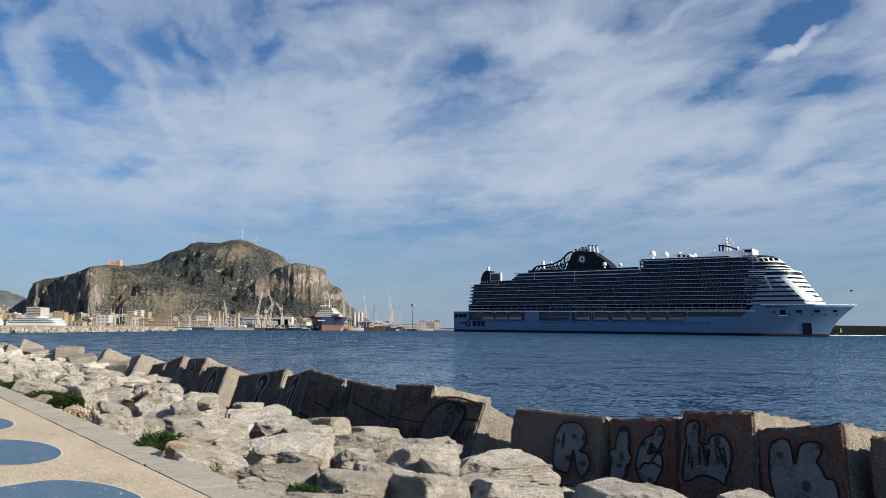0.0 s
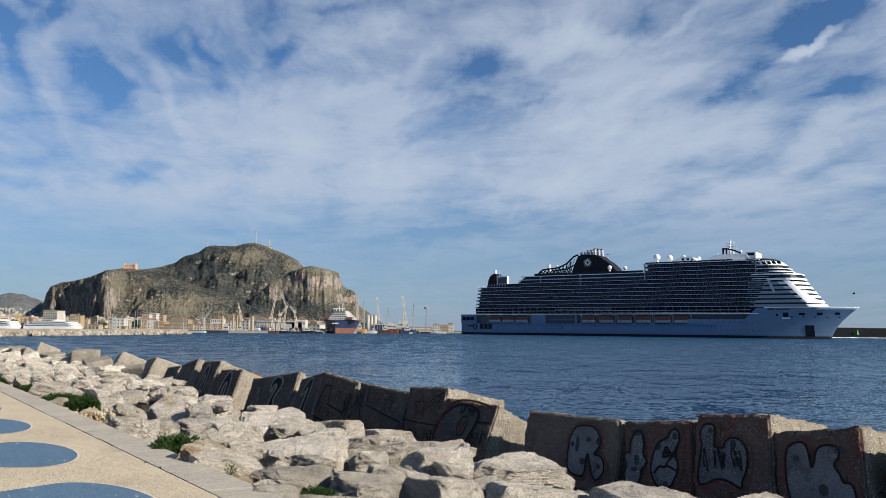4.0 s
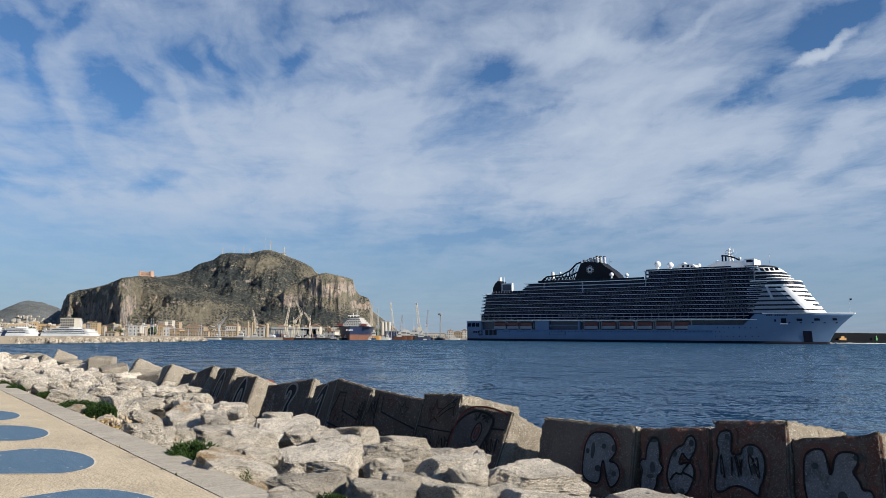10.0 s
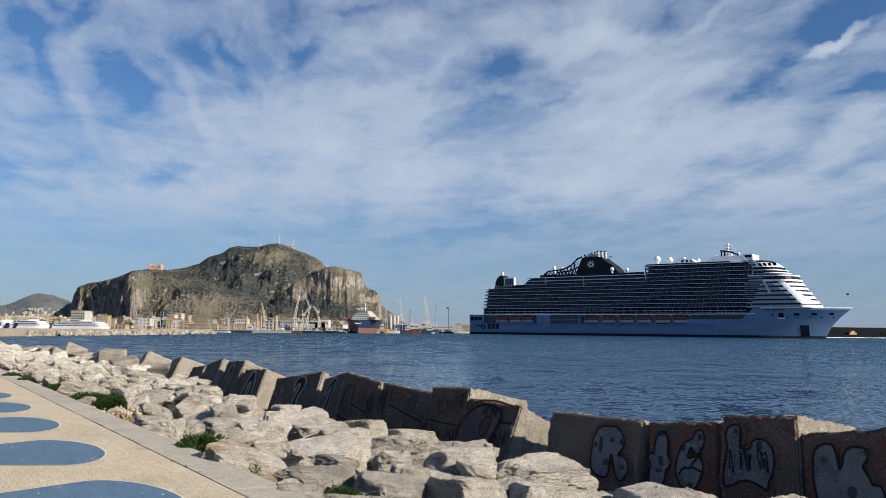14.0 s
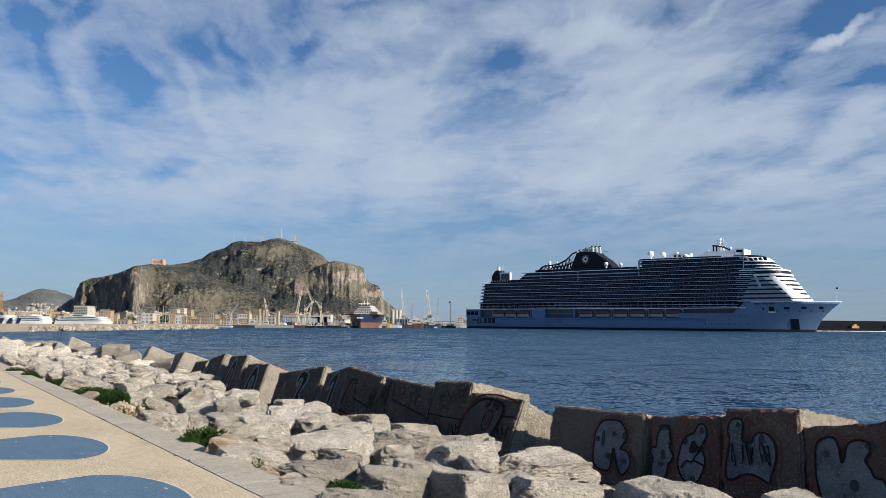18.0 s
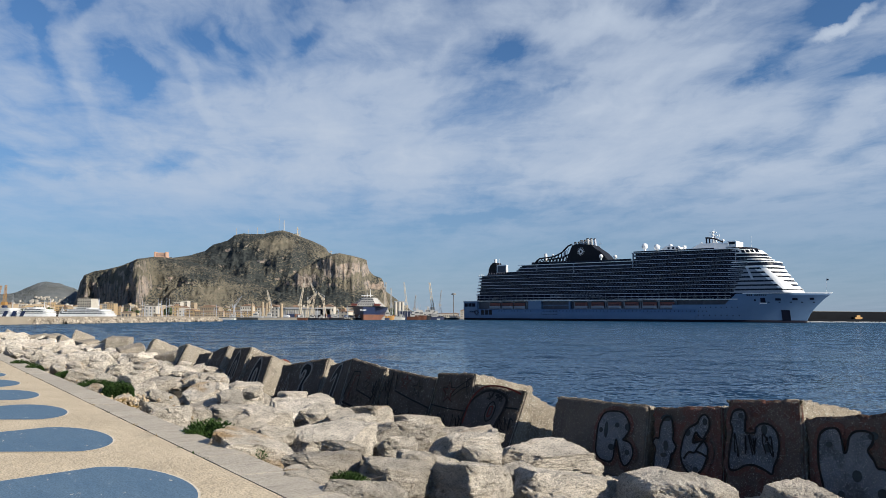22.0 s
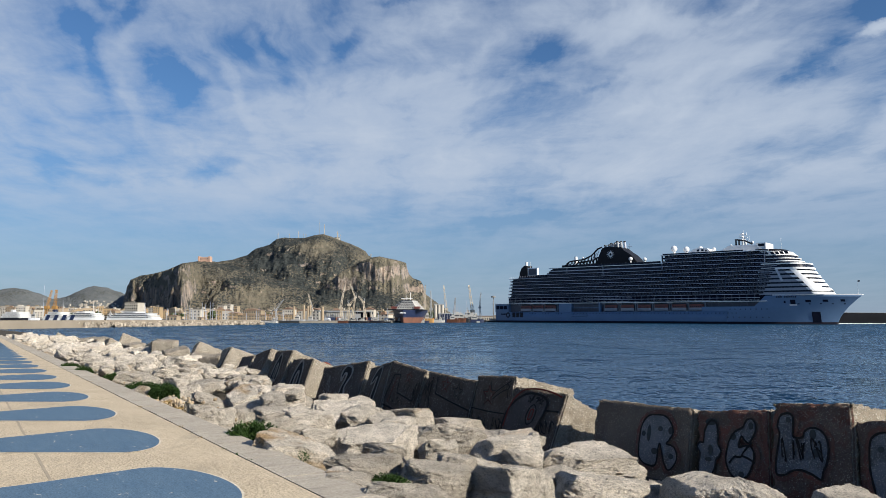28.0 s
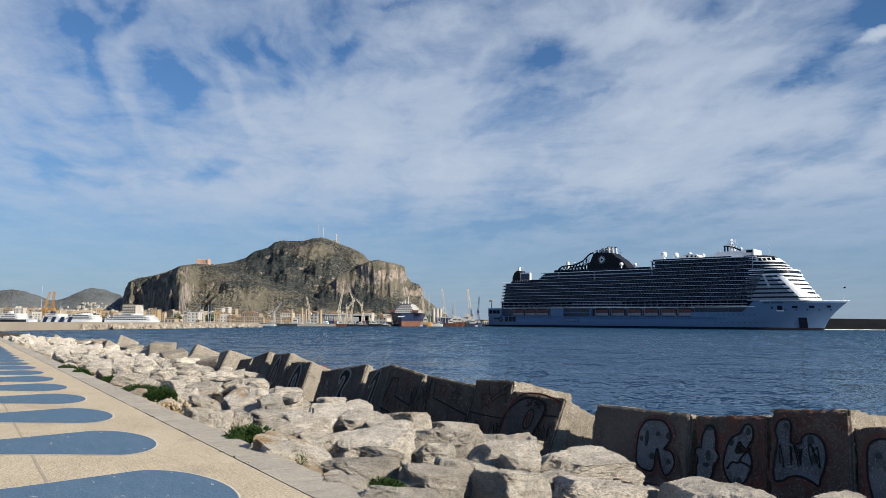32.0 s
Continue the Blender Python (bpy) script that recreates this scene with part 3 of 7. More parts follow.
M_mark = material("dark_teal_spray_paint", (0.050, 0.062, 0.066), (0.035, 0.04, 0.044), 5, 0.8, bump=0.6, bump_scale=26, dist=0.02)
M_redline = material("red_spray_paint", (0.17, 0.025, 0.018), (0.09, 0.02, 0.016), 5, 0.8, bump=0.6, bump_scale=26, dist=0.02)


# bubble letters: outlines in a box one wide and one high
LETTERS = {
    "R": ((0.01, 0.62), (0.05, 0.78), (0.18, 0.94), (0.42, 0.99), (0.66, 0.97), (0.82, 0.83), (0.86, 0.67), (0.77, 0.53), (0.72, 0.47), (0.89, 0.44), (0.99, 0.33), (1.00, 0.19), (0.91, 0.05), (0.80, 0.00), (0.69, 0.12), (0.62, 0.30), (0.55, 0.46), (0.51, 0.33), (0.51, 0.16), (0.45, 0.03), (0.22, 0.03), (0.05, 0.12), (0.00, 0.30)),
    "t": ((0.40, 0.90), (0.60, 1.00), (0.83, 0.95), (0.89, 0.73), (0.86, 0.61), (1.00, 0.49), (0.89, 0.39), (0.77, 0.33), (0.71, 0.19), (0.49, 0.04), (0.20, 0.00), (0.03, 0.10), (0.06, 0.31), (0.11, 0.45), (0.00, 0.55), (0.11, 0.63), (0.26, 0.63), (0.31, 0.79)),
    "E": ((0.05, 0.49), (0.15, 0.65), (0.33, 0.78), (0.60, 0.86), (0.71, 0.96), (0.87, 1.00), (1.00, 0.93), (1.00, 0.78), (0.89, 0.67), (0.78, 0.60), (0.64, 0.65), (0.56, 0.71), (0.47, 0.62), (0.45, 0.53), (0.64, 0.55), (0.82, 0.55), (0.93, 0.46), (0.93, 0.34), (0.85, 0.21), (0.69, 0.06), (0.42, 0.00), (0.20, 0.06), (0.05, 0.19), (0.00, 0.34)),
    "b": ((0.09, 0.93), (0.16, 0.99), (0.29, 1.00), (0.36, 0.93), (0.35, 0.74), (0.36, 0.63), (0.53, 0.63), (0.57, 0.72), (0.68, 0.78), (0.84, 0.76), (0.96, 0.65), (1.00, 0.46), (0.96, 0.25), (0.89, 0.12), (0.85, 0.00), (0.71, 0.06), (0.50, 0.12), (0.32, 0.10), (0.18, 0.03), (0.04, 0.02), (0.00, 0.12), (0.02, 0.31), (0.06, 0.50), (0.09, 0.67), (0.05, 0.79)),
    "N": ((0.02, 0.83), (0.08, 0.95), (0.22, 1.00), (0.34, 0.97), (0.38, 0.83), (0.40, 0.69), (0.45, 0.74), (0.49, 0.87), (0.58, 0.94), (0.74, 0.94), (0.83, 0.89), (0.81, 0.79), (0.74, 0.71), (0.81, 0.60), (0.85, 0.51), (0.95, 0.49), (1.00, 0.38), (0.99, 0.24), (0.92, 0.12), (0.76, 0.04), (0.49, 0.00), (0.22, 0.02), (0.08, 0.12), (0.04, 0.32), (0.00, 0.56)),
    "O": ((0.08, 0.45), (0.14, 0.75), (0.35, 0.95), (0.6, 0.97), (0.78, 0.86), (0.72, 0.5), (0.62, 0.15), (0.42, 0.02), (0.2, 0.12)),
    "S": ((0.42, 0.60), (0.36, 0.74), (0.40, 0.90), (0.58, 0.97), (0.80, 0.88), (0.84, 0.70), (0.72, 0.52), (0.66, 0.38), (0.72, 0.20), (0.62, 0.05), (0.40, 0.02), (0.22, 0.14), (0.30, 0.26), (0.46, 0.24), (0.50, 0.40), (0.58, 0.58), (0.60, 0.74), (0.50, 0.76)),
    "1": ((0.20, 0.60), (0.50, 0.92), (0.86, 0.98), (0.84, 0.60), (0.70, 0.05), (0.45, 0.05), (0.58, 0.60), (0.60, 0.74), (0.40, 0.62)),
    "A": ((0.16, 0.05), (0.20, 0.55), (0.42, 0.92), (0.62, 0.94), (0.80, 0.60), (0.84, 0.05), (0.62, 0.05), (0.62, 0.45), (0.52, 0.62), (0.40, 0.48), (0.38, 0.05)),
}


def eased(points, closed=False, steps=4):
    """A smooth run through the points."""
    n = len(points)
    out = []
    for i in range(n if closed else n - 1):
        p0, p1, p2, p3 = [points[k % n] if closed else points[min(n - 1, max(0, k))] for k in (i - 1, i, i + 1, i + 2)]
        for j in range(steps):
            u = j / steps
            out.append(tuple(0.5 * (2 * b + (c - a) * u + (2 * a - 5 * b + 4 * c - d) * u * u + (3 * b - a - 3 * c + d) * u ** 3) for a, b, c, d in zip(p0, p1, p2, p3)))
    return out if closed else out + [points[-1]]


def ribbon(bm, points, y, half, closed=False, seed=0):
    """A sprayed line of uneven breadth, a few millimetres proud."""
    n = len(points)
    pairs = []
    for i, (px, pz) in enumerate(points):
        ax, az = points[i - 1] if closed or i else points[0]
        bx, bz = points[(i + 1) % n] if closed or i < n - 1 else points[-1]
        d = Vector((bx - ax, bz - az))
        d = d.normalized() if d.length > 1e-6 else Vector((1, 0))
        h = half * (1 + 0.35 * noise.noise(Vector((px * 9, pz * 9, seed))))
        pairs.append((bm.verts.new((px - d.y * h, y, pz + d.x * h)), bm.verts.new((px + d.y * h, y, pz - d.x * h))))
    for p, q in zip(pairs, pairs[1:] + pairs[:1] if closed else pairs[1:]):
        bm.faces.new((p[0], p[1], q[1], q[0]))
    bmesh.ops.recalc_face_normals(bm, faces=bm.faces)


def spray(parent, depth, x, z, body, wide, high, fill=None, line=0.015, rim=None, halo=False, marks=()):
    """Sprayed bubble letter with an outline on a cube's landward face; x is its middle, z its top."""
    pts = eased([(x - (u - 0.5) * wide, z - (1 - v) * high) for u, v in LETTERS[body]], True)
    if halo:
        bm = bmesh.new()
        ribbon(bm, pts, depth / 2 + 0.012, 0.085, True)
        part("graffiti_halo", bm, M_redface, parent, "dull red sprayed halo")
    bm = bmesh.new()
    prism(bm, pts, depth / 2 + 0.006, depth / 2 + 0.018)
    bmesh.ops.recalc_face_normals(bm, faces=bm.faces)
    part("graffiti_letter", bm, fill or M_greyfill, parent)
    bm = bmesh.new()
    ribbon(bm, pts, depth / 2 + 0.026, line, True, 3)
    part("graffiti_outline", bm, rim or M_line, parent)
    for u, v, ru, rv in marks:
        ring = [(x - (u - 0.5) * wide + ru * wide * math.cos(math.tau * k / 12), z - (1 - v) * high + rv * high * math.sin(math.tau * k / 12)) for k in range(12)]
        bm = bmesh.new()
        prism(bm, ring, depth / 2 + 0.018, depth / 2 + 0.023)
        bmesh.ops.recalc_face_normals(bm, faces=bm.faces)
        part("graffiti_mark", bm, M_mark, parent)


def scrawl(parent, depth, points, mat=None, wide=0.014, sharp=False):
    """A line sprayed from point to point on the landward face; x from the middle, z below the top."""
    bm = bmesh.new()
    ribbon(bm, points if sharp else eased(points), depth / 2 + 0.028, wide * 0.8)
    part("graffiti_line", bm, mat or M_line, parent)


def tag(parent, depth, x, z, wide, high, seed, n=5, mat=None):
    """A quick illegible scribble of loops and strokes."""
    rng = random.Random(seed)
    for k in range(n):
        cx = x + wide * (0.5 - (k + 0.5) / n)
        pts = [(cx + rng.uniform(-0.6, 0.6) * wide / n, z - high * rng.random()) for _ in range(rng.randint(3, 6))]
        scrawl(parent, depth, pts, mat, 0.013)


def block(a0, a1, z, seed, slope=0.0, lean=0.0, twist=0.0, depth=1.7, c=7.4, label="", face=None):
    """A cube whose landward face spans a0 to a1 along the promenade, top at z."""
    w = abs(a1 - a0)
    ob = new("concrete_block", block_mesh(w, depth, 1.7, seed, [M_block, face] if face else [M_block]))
    turn = pose(0, 0, 0, 0, 0, ALONG + twist)
    # the landward top edge keeps its place whatever the lean
    ob.matrix_basis = Matrix.Translation(at_ac((a0 + a1) / 2, c, z)) @ turn @ pose(0, 0, 0, lean, slope, 0) @ pose(0, -depth / 2, 0)
    return tagged(ob, label or "weathered grey concrete cube at the water's edge", "concrete block", "concrete cubes of the sea defence")


def star(parent, depth, x, z, r, mat=None):
    """Five-pointed star sprayed in a thin line."""
    pts = [(x + r * (1 if k % 2 == 0 else 0.40) * math.sin(math.tau * k / 10), z + r * (1 if k % 2 == 0 else 0.40) * math.cos(math.tau * k / 10)) for k in range(10)]
    bm = bmesh.new()
    ribbon(bm, pts, depth / 2 + 0.029, 0.011, True)
    part("graffiti_star", bm, mat or M_line, parent)


def block_row():
    red = "concrete cube with a grey bubble letter haloed in red"
    o = block(-4.5, -3.1, 0.36, 1, 4, 8, face=M_shadeworn, label="concrete cube with a shade-darkened face at the water's edge")
    o = block(-2.83, -1.53, 0.34, 2, 9.6, 9, -5, face=M_redshade, label=red)
    spray(o, 1.7, -0.03, -0.16, "N", 0.96, 1.06, halo=True, marks=((0.18, 0.8, 0.05, 0.035), (0.83, 0.88, 0.07, 0.05), (0.55, 0.42, 0.07, 0.07), (0.88, 0.22, 0.07, 0.06), (0.3, 0.2, 0.05, 0.05)))
    o = block(-1.56, -0.36, 0.43, 3, 5, 9, 2, face=M_redshade, label=red)
    spray(o, 1.7, 0.14, -0.15, "b", 0.80, 0.88, halo=True, marks=((0.26, 0.9, 0.05, 0.045), (0.72, 0.68, 0.06, 0.08), (0.78, 0.40, 0.08, 0.07)))
    tag(o, 1.7, 0.12, -0.48, 0.62, 0.34, 5, 6)
    o = block(-0.28, 1.02, 0.20, 4, 6, 9, 3, face=M_redface, label="concrete cube painted red-brown with two grey bubble letters")
    spray(o, 1.7, 0.40, -0.16, "t", 0.44, 0.90, marks=((0.6, 0.98, 0.25, 0.06), (0.55, 0.5, 0.10, 0.09), (0.45, 0.34, 0.14, 0.04)))
    spray(o, 1.7, -0.16, -0.13, "E", 0.52, 0.90, halo=True, marks=((0.86, 0.88, 0.08, 0.06), (0.26, 0.70, 0.10, 0.06), (0.5, 0.08, 0.09, 0.05)))
    scrawl(o, 1.7, [(0.04, -0.80), (-0.05, -0.70), (-0.16, -0.70), (-0.22, -0.62), (-0.36, -0.48)], None, 0.02)
    scrawl(o, 1.7, [(-0.18, -0.68), (-0.30, -0.72), (-0.40, -0.78)], None, 0.018)
    o = block(1.10, 3.36, 0.13, 5, 0.8, 10, label="grey concrete cube with a grey bubble letter", face=M_shadeworn)
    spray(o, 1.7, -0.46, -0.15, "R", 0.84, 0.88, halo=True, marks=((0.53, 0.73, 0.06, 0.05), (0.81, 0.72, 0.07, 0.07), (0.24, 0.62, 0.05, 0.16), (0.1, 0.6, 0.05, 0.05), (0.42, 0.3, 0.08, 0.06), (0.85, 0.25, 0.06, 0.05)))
    o = block(4.24, 5.84, 0.15, 6, -1.6, 24, 4, label="leaning concrete cube with faded dark graffiti", face=M_shadeface)
    spray(o, 1.7, 0.10, -0.08, "O", 1.6, 1.35, M_dimfill, 0.026)
    scrawl(o, 1.7, [(0.72, -0.9), (0.70, -0.4), (0.45, -0.08), (0.0, 0.0), (-0.45, -0.04), (-0.70, -0.10)], M_redline, 0.022)
    scrawl(o, 1.7, eased([(0.10, -0.40), (0.0, -0.34), (-0.10, -0.46), (-0.08, -0.68), (0.05, -0.76), (0.14, -0.62), (0.10, -0.40)]), None, 0.018, True)
    scrawl(o, 1.7, [(0.06, -0.46), (-0.02, -0.44), (-0.03, -0.60), (0.06, -0.66), (0.06, -0.46)], M_redline, 0.016)
    scrawl(o, 1.7, [(-0.28, -0.62), (-0.36, -0.42), (-0.72, -0.40)], None, 0.024, True)
    tag(o, 1.7, 0.0, -0.12, 0.6, 0.22, 6, 4)
    tag(o, 1.7, -0.5, -0.55, 0.4, 0.5, 7, 3)
    o = block(5.88, 7.34, 0.34, 7, 3.6, 13, label="concrete cube with faded black and red graffiti", face=M_shadeface)
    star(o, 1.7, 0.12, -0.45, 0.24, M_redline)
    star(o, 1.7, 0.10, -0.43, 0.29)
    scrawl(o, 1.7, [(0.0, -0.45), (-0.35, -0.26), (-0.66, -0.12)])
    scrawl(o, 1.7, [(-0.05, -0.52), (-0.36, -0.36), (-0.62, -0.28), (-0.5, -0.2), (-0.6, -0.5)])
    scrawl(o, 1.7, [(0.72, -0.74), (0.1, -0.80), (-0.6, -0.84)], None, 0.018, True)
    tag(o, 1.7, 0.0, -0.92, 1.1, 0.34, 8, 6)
    o = block(7.37, 9.47, 0.23, 8, -3, 16, 2, label="concrete cube with faded black graffiti", face=M_shadeface)
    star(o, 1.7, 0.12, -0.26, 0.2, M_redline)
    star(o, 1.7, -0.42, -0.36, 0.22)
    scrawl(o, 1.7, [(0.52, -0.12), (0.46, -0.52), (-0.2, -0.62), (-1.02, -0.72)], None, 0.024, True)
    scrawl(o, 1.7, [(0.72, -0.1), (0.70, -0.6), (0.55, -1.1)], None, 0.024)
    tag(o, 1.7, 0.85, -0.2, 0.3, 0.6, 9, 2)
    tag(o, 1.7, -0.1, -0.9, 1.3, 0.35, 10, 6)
    o = block(9.63, 11.46, 0.36, 9, -5.4, 18, label="concrete cube with faded black graffiti", face=M_shadeface)
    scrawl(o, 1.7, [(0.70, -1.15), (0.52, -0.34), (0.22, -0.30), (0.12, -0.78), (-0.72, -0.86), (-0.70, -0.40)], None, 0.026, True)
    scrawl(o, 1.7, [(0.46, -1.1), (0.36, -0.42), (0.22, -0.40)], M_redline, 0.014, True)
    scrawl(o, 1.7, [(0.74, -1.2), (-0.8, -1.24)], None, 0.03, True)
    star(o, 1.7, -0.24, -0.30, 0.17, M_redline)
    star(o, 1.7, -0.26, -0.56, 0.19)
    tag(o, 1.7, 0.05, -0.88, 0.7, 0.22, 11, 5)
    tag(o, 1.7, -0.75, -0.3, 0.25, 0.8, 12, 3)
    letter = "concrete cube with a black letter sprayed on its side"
    o = block(11.49, 12.85, 0.30, 10, 11, 22, label="concrete cube with a black sprayed numeral", face=M_shadeface)
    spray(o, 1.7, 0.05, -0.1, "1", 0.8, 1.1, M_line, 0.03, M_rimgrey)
    o = block(13.30, 15.75, 0.19, 11, 8, 25, 10, label=letter, face=M_shadeface)
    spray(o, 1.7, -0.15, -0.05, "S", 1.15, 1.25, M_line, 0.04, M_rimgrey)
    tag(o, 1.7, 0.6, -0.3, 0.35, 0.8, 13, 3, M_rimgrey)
    o = block(17.2, 18.9, 0.21, 12, 3, 22, 3, label=letter, face=M_shadeface)
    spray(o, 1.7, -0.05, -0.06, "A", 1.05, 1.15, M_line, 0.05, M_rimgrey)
    o = block(19.05, 20.75, 0.42, 13, 3.7, 22, label=letter, face=M_shadeface)
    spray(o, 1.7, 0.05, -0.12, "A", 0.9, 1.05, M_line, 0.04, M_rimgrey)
    o = block(21.3, 23.0, 0.32, 14, 10.7, 28, 2, label="leaning concrete cube with a grey scribble", face=M_shadeface)
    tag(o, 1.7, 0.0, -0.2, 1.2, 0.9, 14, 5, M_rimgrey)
    block(23.4, 24.7, 0.05, 16, 6, 30, 4, face=M_shadeface)
    block(26.4, 27.9, 0.20, 15, 13, 26, -9, c=7.5, face=M_shadeface)
    for x, y, z, size, yaw, roll, tip, seed in LOOSE_CUBES:
        loose_block(x, y, z, size, yaw, roll, tip, seed)


# tumbled cubes at the far end: place, height of the highest corner, size, turn, roll, tip
LOOSE_CUBES = (
    (-11.6, 35.3, 0.31, 1.35, 34, 20, -6, 31), (-13.2, 37.6, -0.05, 1.3, -20, -6, 8, 32), (-15.3, 40.9, -0.20, 1.3, 12, 8, 10, 33), (-15.7, 42.2, 0.36, 1.35, 26, 24, -14, 34),
    (-18.2, 44.8, -0.02, 1.4, 30, -12, 6, 35), (-20.3, 47.9, 0.25, 1.35, 8, 3, 4, 36), (-21.6, 49.5, 0.10, 1.45, 38, 24, -12, 37), (-23.6, 52.5, -0.2, 1.4, 16, -14, 8, 38),
    (-25.5, 54.8, -0.15, 1.3, -36, 4, 6, 39), (-27.1, 57.2, 0.48, 1.45, 24, 22, -16, 40), (-29.3, 60.5, -0.25, 1.4, 10, -8, 6, 41), (-31.3, 63.2, -0.06, 1.35, 40, 26, -6, 42),
    (-34.7, 68.1, -0.10, 1.5, -34, 6, 4, 43), (-37.2, 71.5, -0.35, 1.4, 22, -16, 8, 44), (-39.6, 75.0, -0.26, 1.5, 18, -10, 5, 45), (-42.8, 79.5, -0.45, 1.5, 30, 14, 0, 46),
    (-46.0, 84.0, -0.42, 1.5, 26, 18, -8, 47), (-52.9, 93.7, -0.22, 1.5, 20, 28, -6, 48))


def loose_block(x, y, z, size, yaw, roll, tip, seed):
    """A cube lying askew, its highest corner at z."""
    ob = new("concrete_block", block_mesh(size, size, size, seed, [M_block], 16))
    turn = pose(0, 0, 0, 0, 0, yaw) @ pose(0, 0, 0, tip, roll, 0)
    reach = 0.5 * size * sum(abs(v) for v in turn.to_3x3()[2])
    ob.matrix_basis = Matrix.Translation((x, y, z - reach)) @ turn @ pose(0, 0, size / 2)
    return tagged(ob, "tilted weathered concrete cube tumbled at the water's edge", "concrete block", "concrete cubes of the sea defence")


block_row()


def placed_boulders():
    """The large stones that can be told apart."""
    boulder(-14.03, 27.56, -0.40, 1.17, 0.86, 318, 4, (1, 10))
    boulder(-21.59, 49.24, -1.04, 3.22, 0.50, 271, 0, (4, -3))
    boulder(-15.03, 37.67, -0.73, 1.74, 0.51, 332, 0, (-5, -7))
    boulder(-5.24, 19.80, -0.52, 0.95, 0.80, 190, 7, (-3, 2))
    boulder(-4.70, 13.23, -0.20, 0.87, 0.58, 278, 1, (8, -3))
    boulder(-4.29, 13.48, -0.19, 0.37, 0.95, 6, 11, (-4, 3))
    boulder(-3.94, 14.16, -0.29, 1.04, 0.50, 143, 2, (2, -5))
    boulder(-2.57, 10.00, -0.23, 0.99, 0.64, 36, 2, (9, 9))
    boulder(-3.25, 14.03, -0.35, 0.92, 0.64, 227, 2, (-6, -10))
    boulder(-3.83, 19.09, -0.53, 0.76, 0.77, 2, 3, (-4, -5))
    boulder(-3.16, 18.98, -0.49, 0.70, 0.50, 85, 4, (0, -4))
    boulder(-2.62, 15.65, -0.43, 1.04, 0.50, 276, 10, (10, -4))
    boulder(-1.67, 13.95, -0.43, 0.88, 0.63, 93, 11, (-4, 2))
    boulder(-1.63, 16.25, -0.49, 0.88, 0.50, 152, 0, (1, 3))
    boulder(-1.77, 11.56, -0.36, 1.34, 0.50, 84, 2, (-2, -8))
    boulder(-0.75, 12.88, -0.50, 1.17, 0.66, 169, 4, (9, 8))
    boulder(0.21, 11.38, -0.48, 1.09, 0.67, 1, 9, (0, -8))
    boulder(-0.43, 9.79, -0.28, 0.45, 0.90, 158, 5, (-1, 5))
    boulder(-1.43, 9.18, -0.20, 0.85, 0.50, 356, 5, (-5, 5))
    boulder(-0.61, 9.06, -0.26, 0.89, 0.52, 241, 11, (-5, -9))
    boulder(0.25, 9.05, -0.31, 0.84, 0.55, 131, 0, (1, 2))
    boulder(1.44, 12.08, -0.71, 1.49, 0.50, 9, 8, (3, 1))
    boulder(0.87, 10.20, -0.48, 0.66, 0.51, 192, 9, (-10, 4))
    boulder(1.38, 9.57, -0.57, 1.27, 0.50, 23, 11, (-5, 9))
    boulder(2.61, 9.77, -0.63, 1.05, 0.52, 100, 1, (-3, 4))
    boulder(-1.47, 8.04, -0.10, 0.52, 0.50, 176, 8, (1, 6))
    boulder(0.40, 10.76, -0.32, 0.41, 0.57, 128, 12, (4, -7))
    boulder(2.51, 8.94, -0.47, 1.24, 0.52, 301, 11, (1, -1))
    boulder(3.99, 9.16, -0.68, 1.06, 0.50, 18, 6, (-8, -4))
    boulder(-0.83, 7.49, -0.17, 0.87, 0.50, 174, 8, (9, 1))
    boulder(-1.61, 8.27, -0.09, 0.34, 0.66, 75, 5, (-2, 7))
    boulder(4.02, 8.75, -0.70, 1.25, 0.62, 40, 3, (6, -5))
    boulder(4.85, 8.35, -0.66, 0.9, 0.6, 210, 6, (-4, 7))
    boulder(-16.69, 36.22, -0.56, 1.67, 0.50, 47, 4, (0, -1))
    boulder(-9.28, 26.90, -0.57, 1.45, 0.50, 90, 12, (-8, 10))
    boulder(-7.68, 24.60, -0.58, 1.52, 0.50, 76, 11, (-1, 5))
    boulder(-6.02, 27.91, -0.85, 1.72, 0.50, 82, 11, (-9, -8))


placed_boulders()
# room for the shrubs
used_spots += [(-13.81, 25.08, 1.0), (-12.32, 23.18, 0.7), (-10.57, 21.66, 1.0), (-7.99, 17.70, 0.9), (-7.06, 16.76, 0.9), (-3.27, 10.74, 0.9), (-1.04, 8.10, 0.4)]
fill_boulders()


# ---- plants and marks ----
M_leaf = material("coastal_shrub_green", (0.034, 0.068, 0.015), (0.014, 0.032, 0.009), 9, 0.75, vary=0.15)
M_straw = material("dry_grass", (0.28, 0.20, 0.07), (0.20, 0.13, 0.05), 9, 0.85)


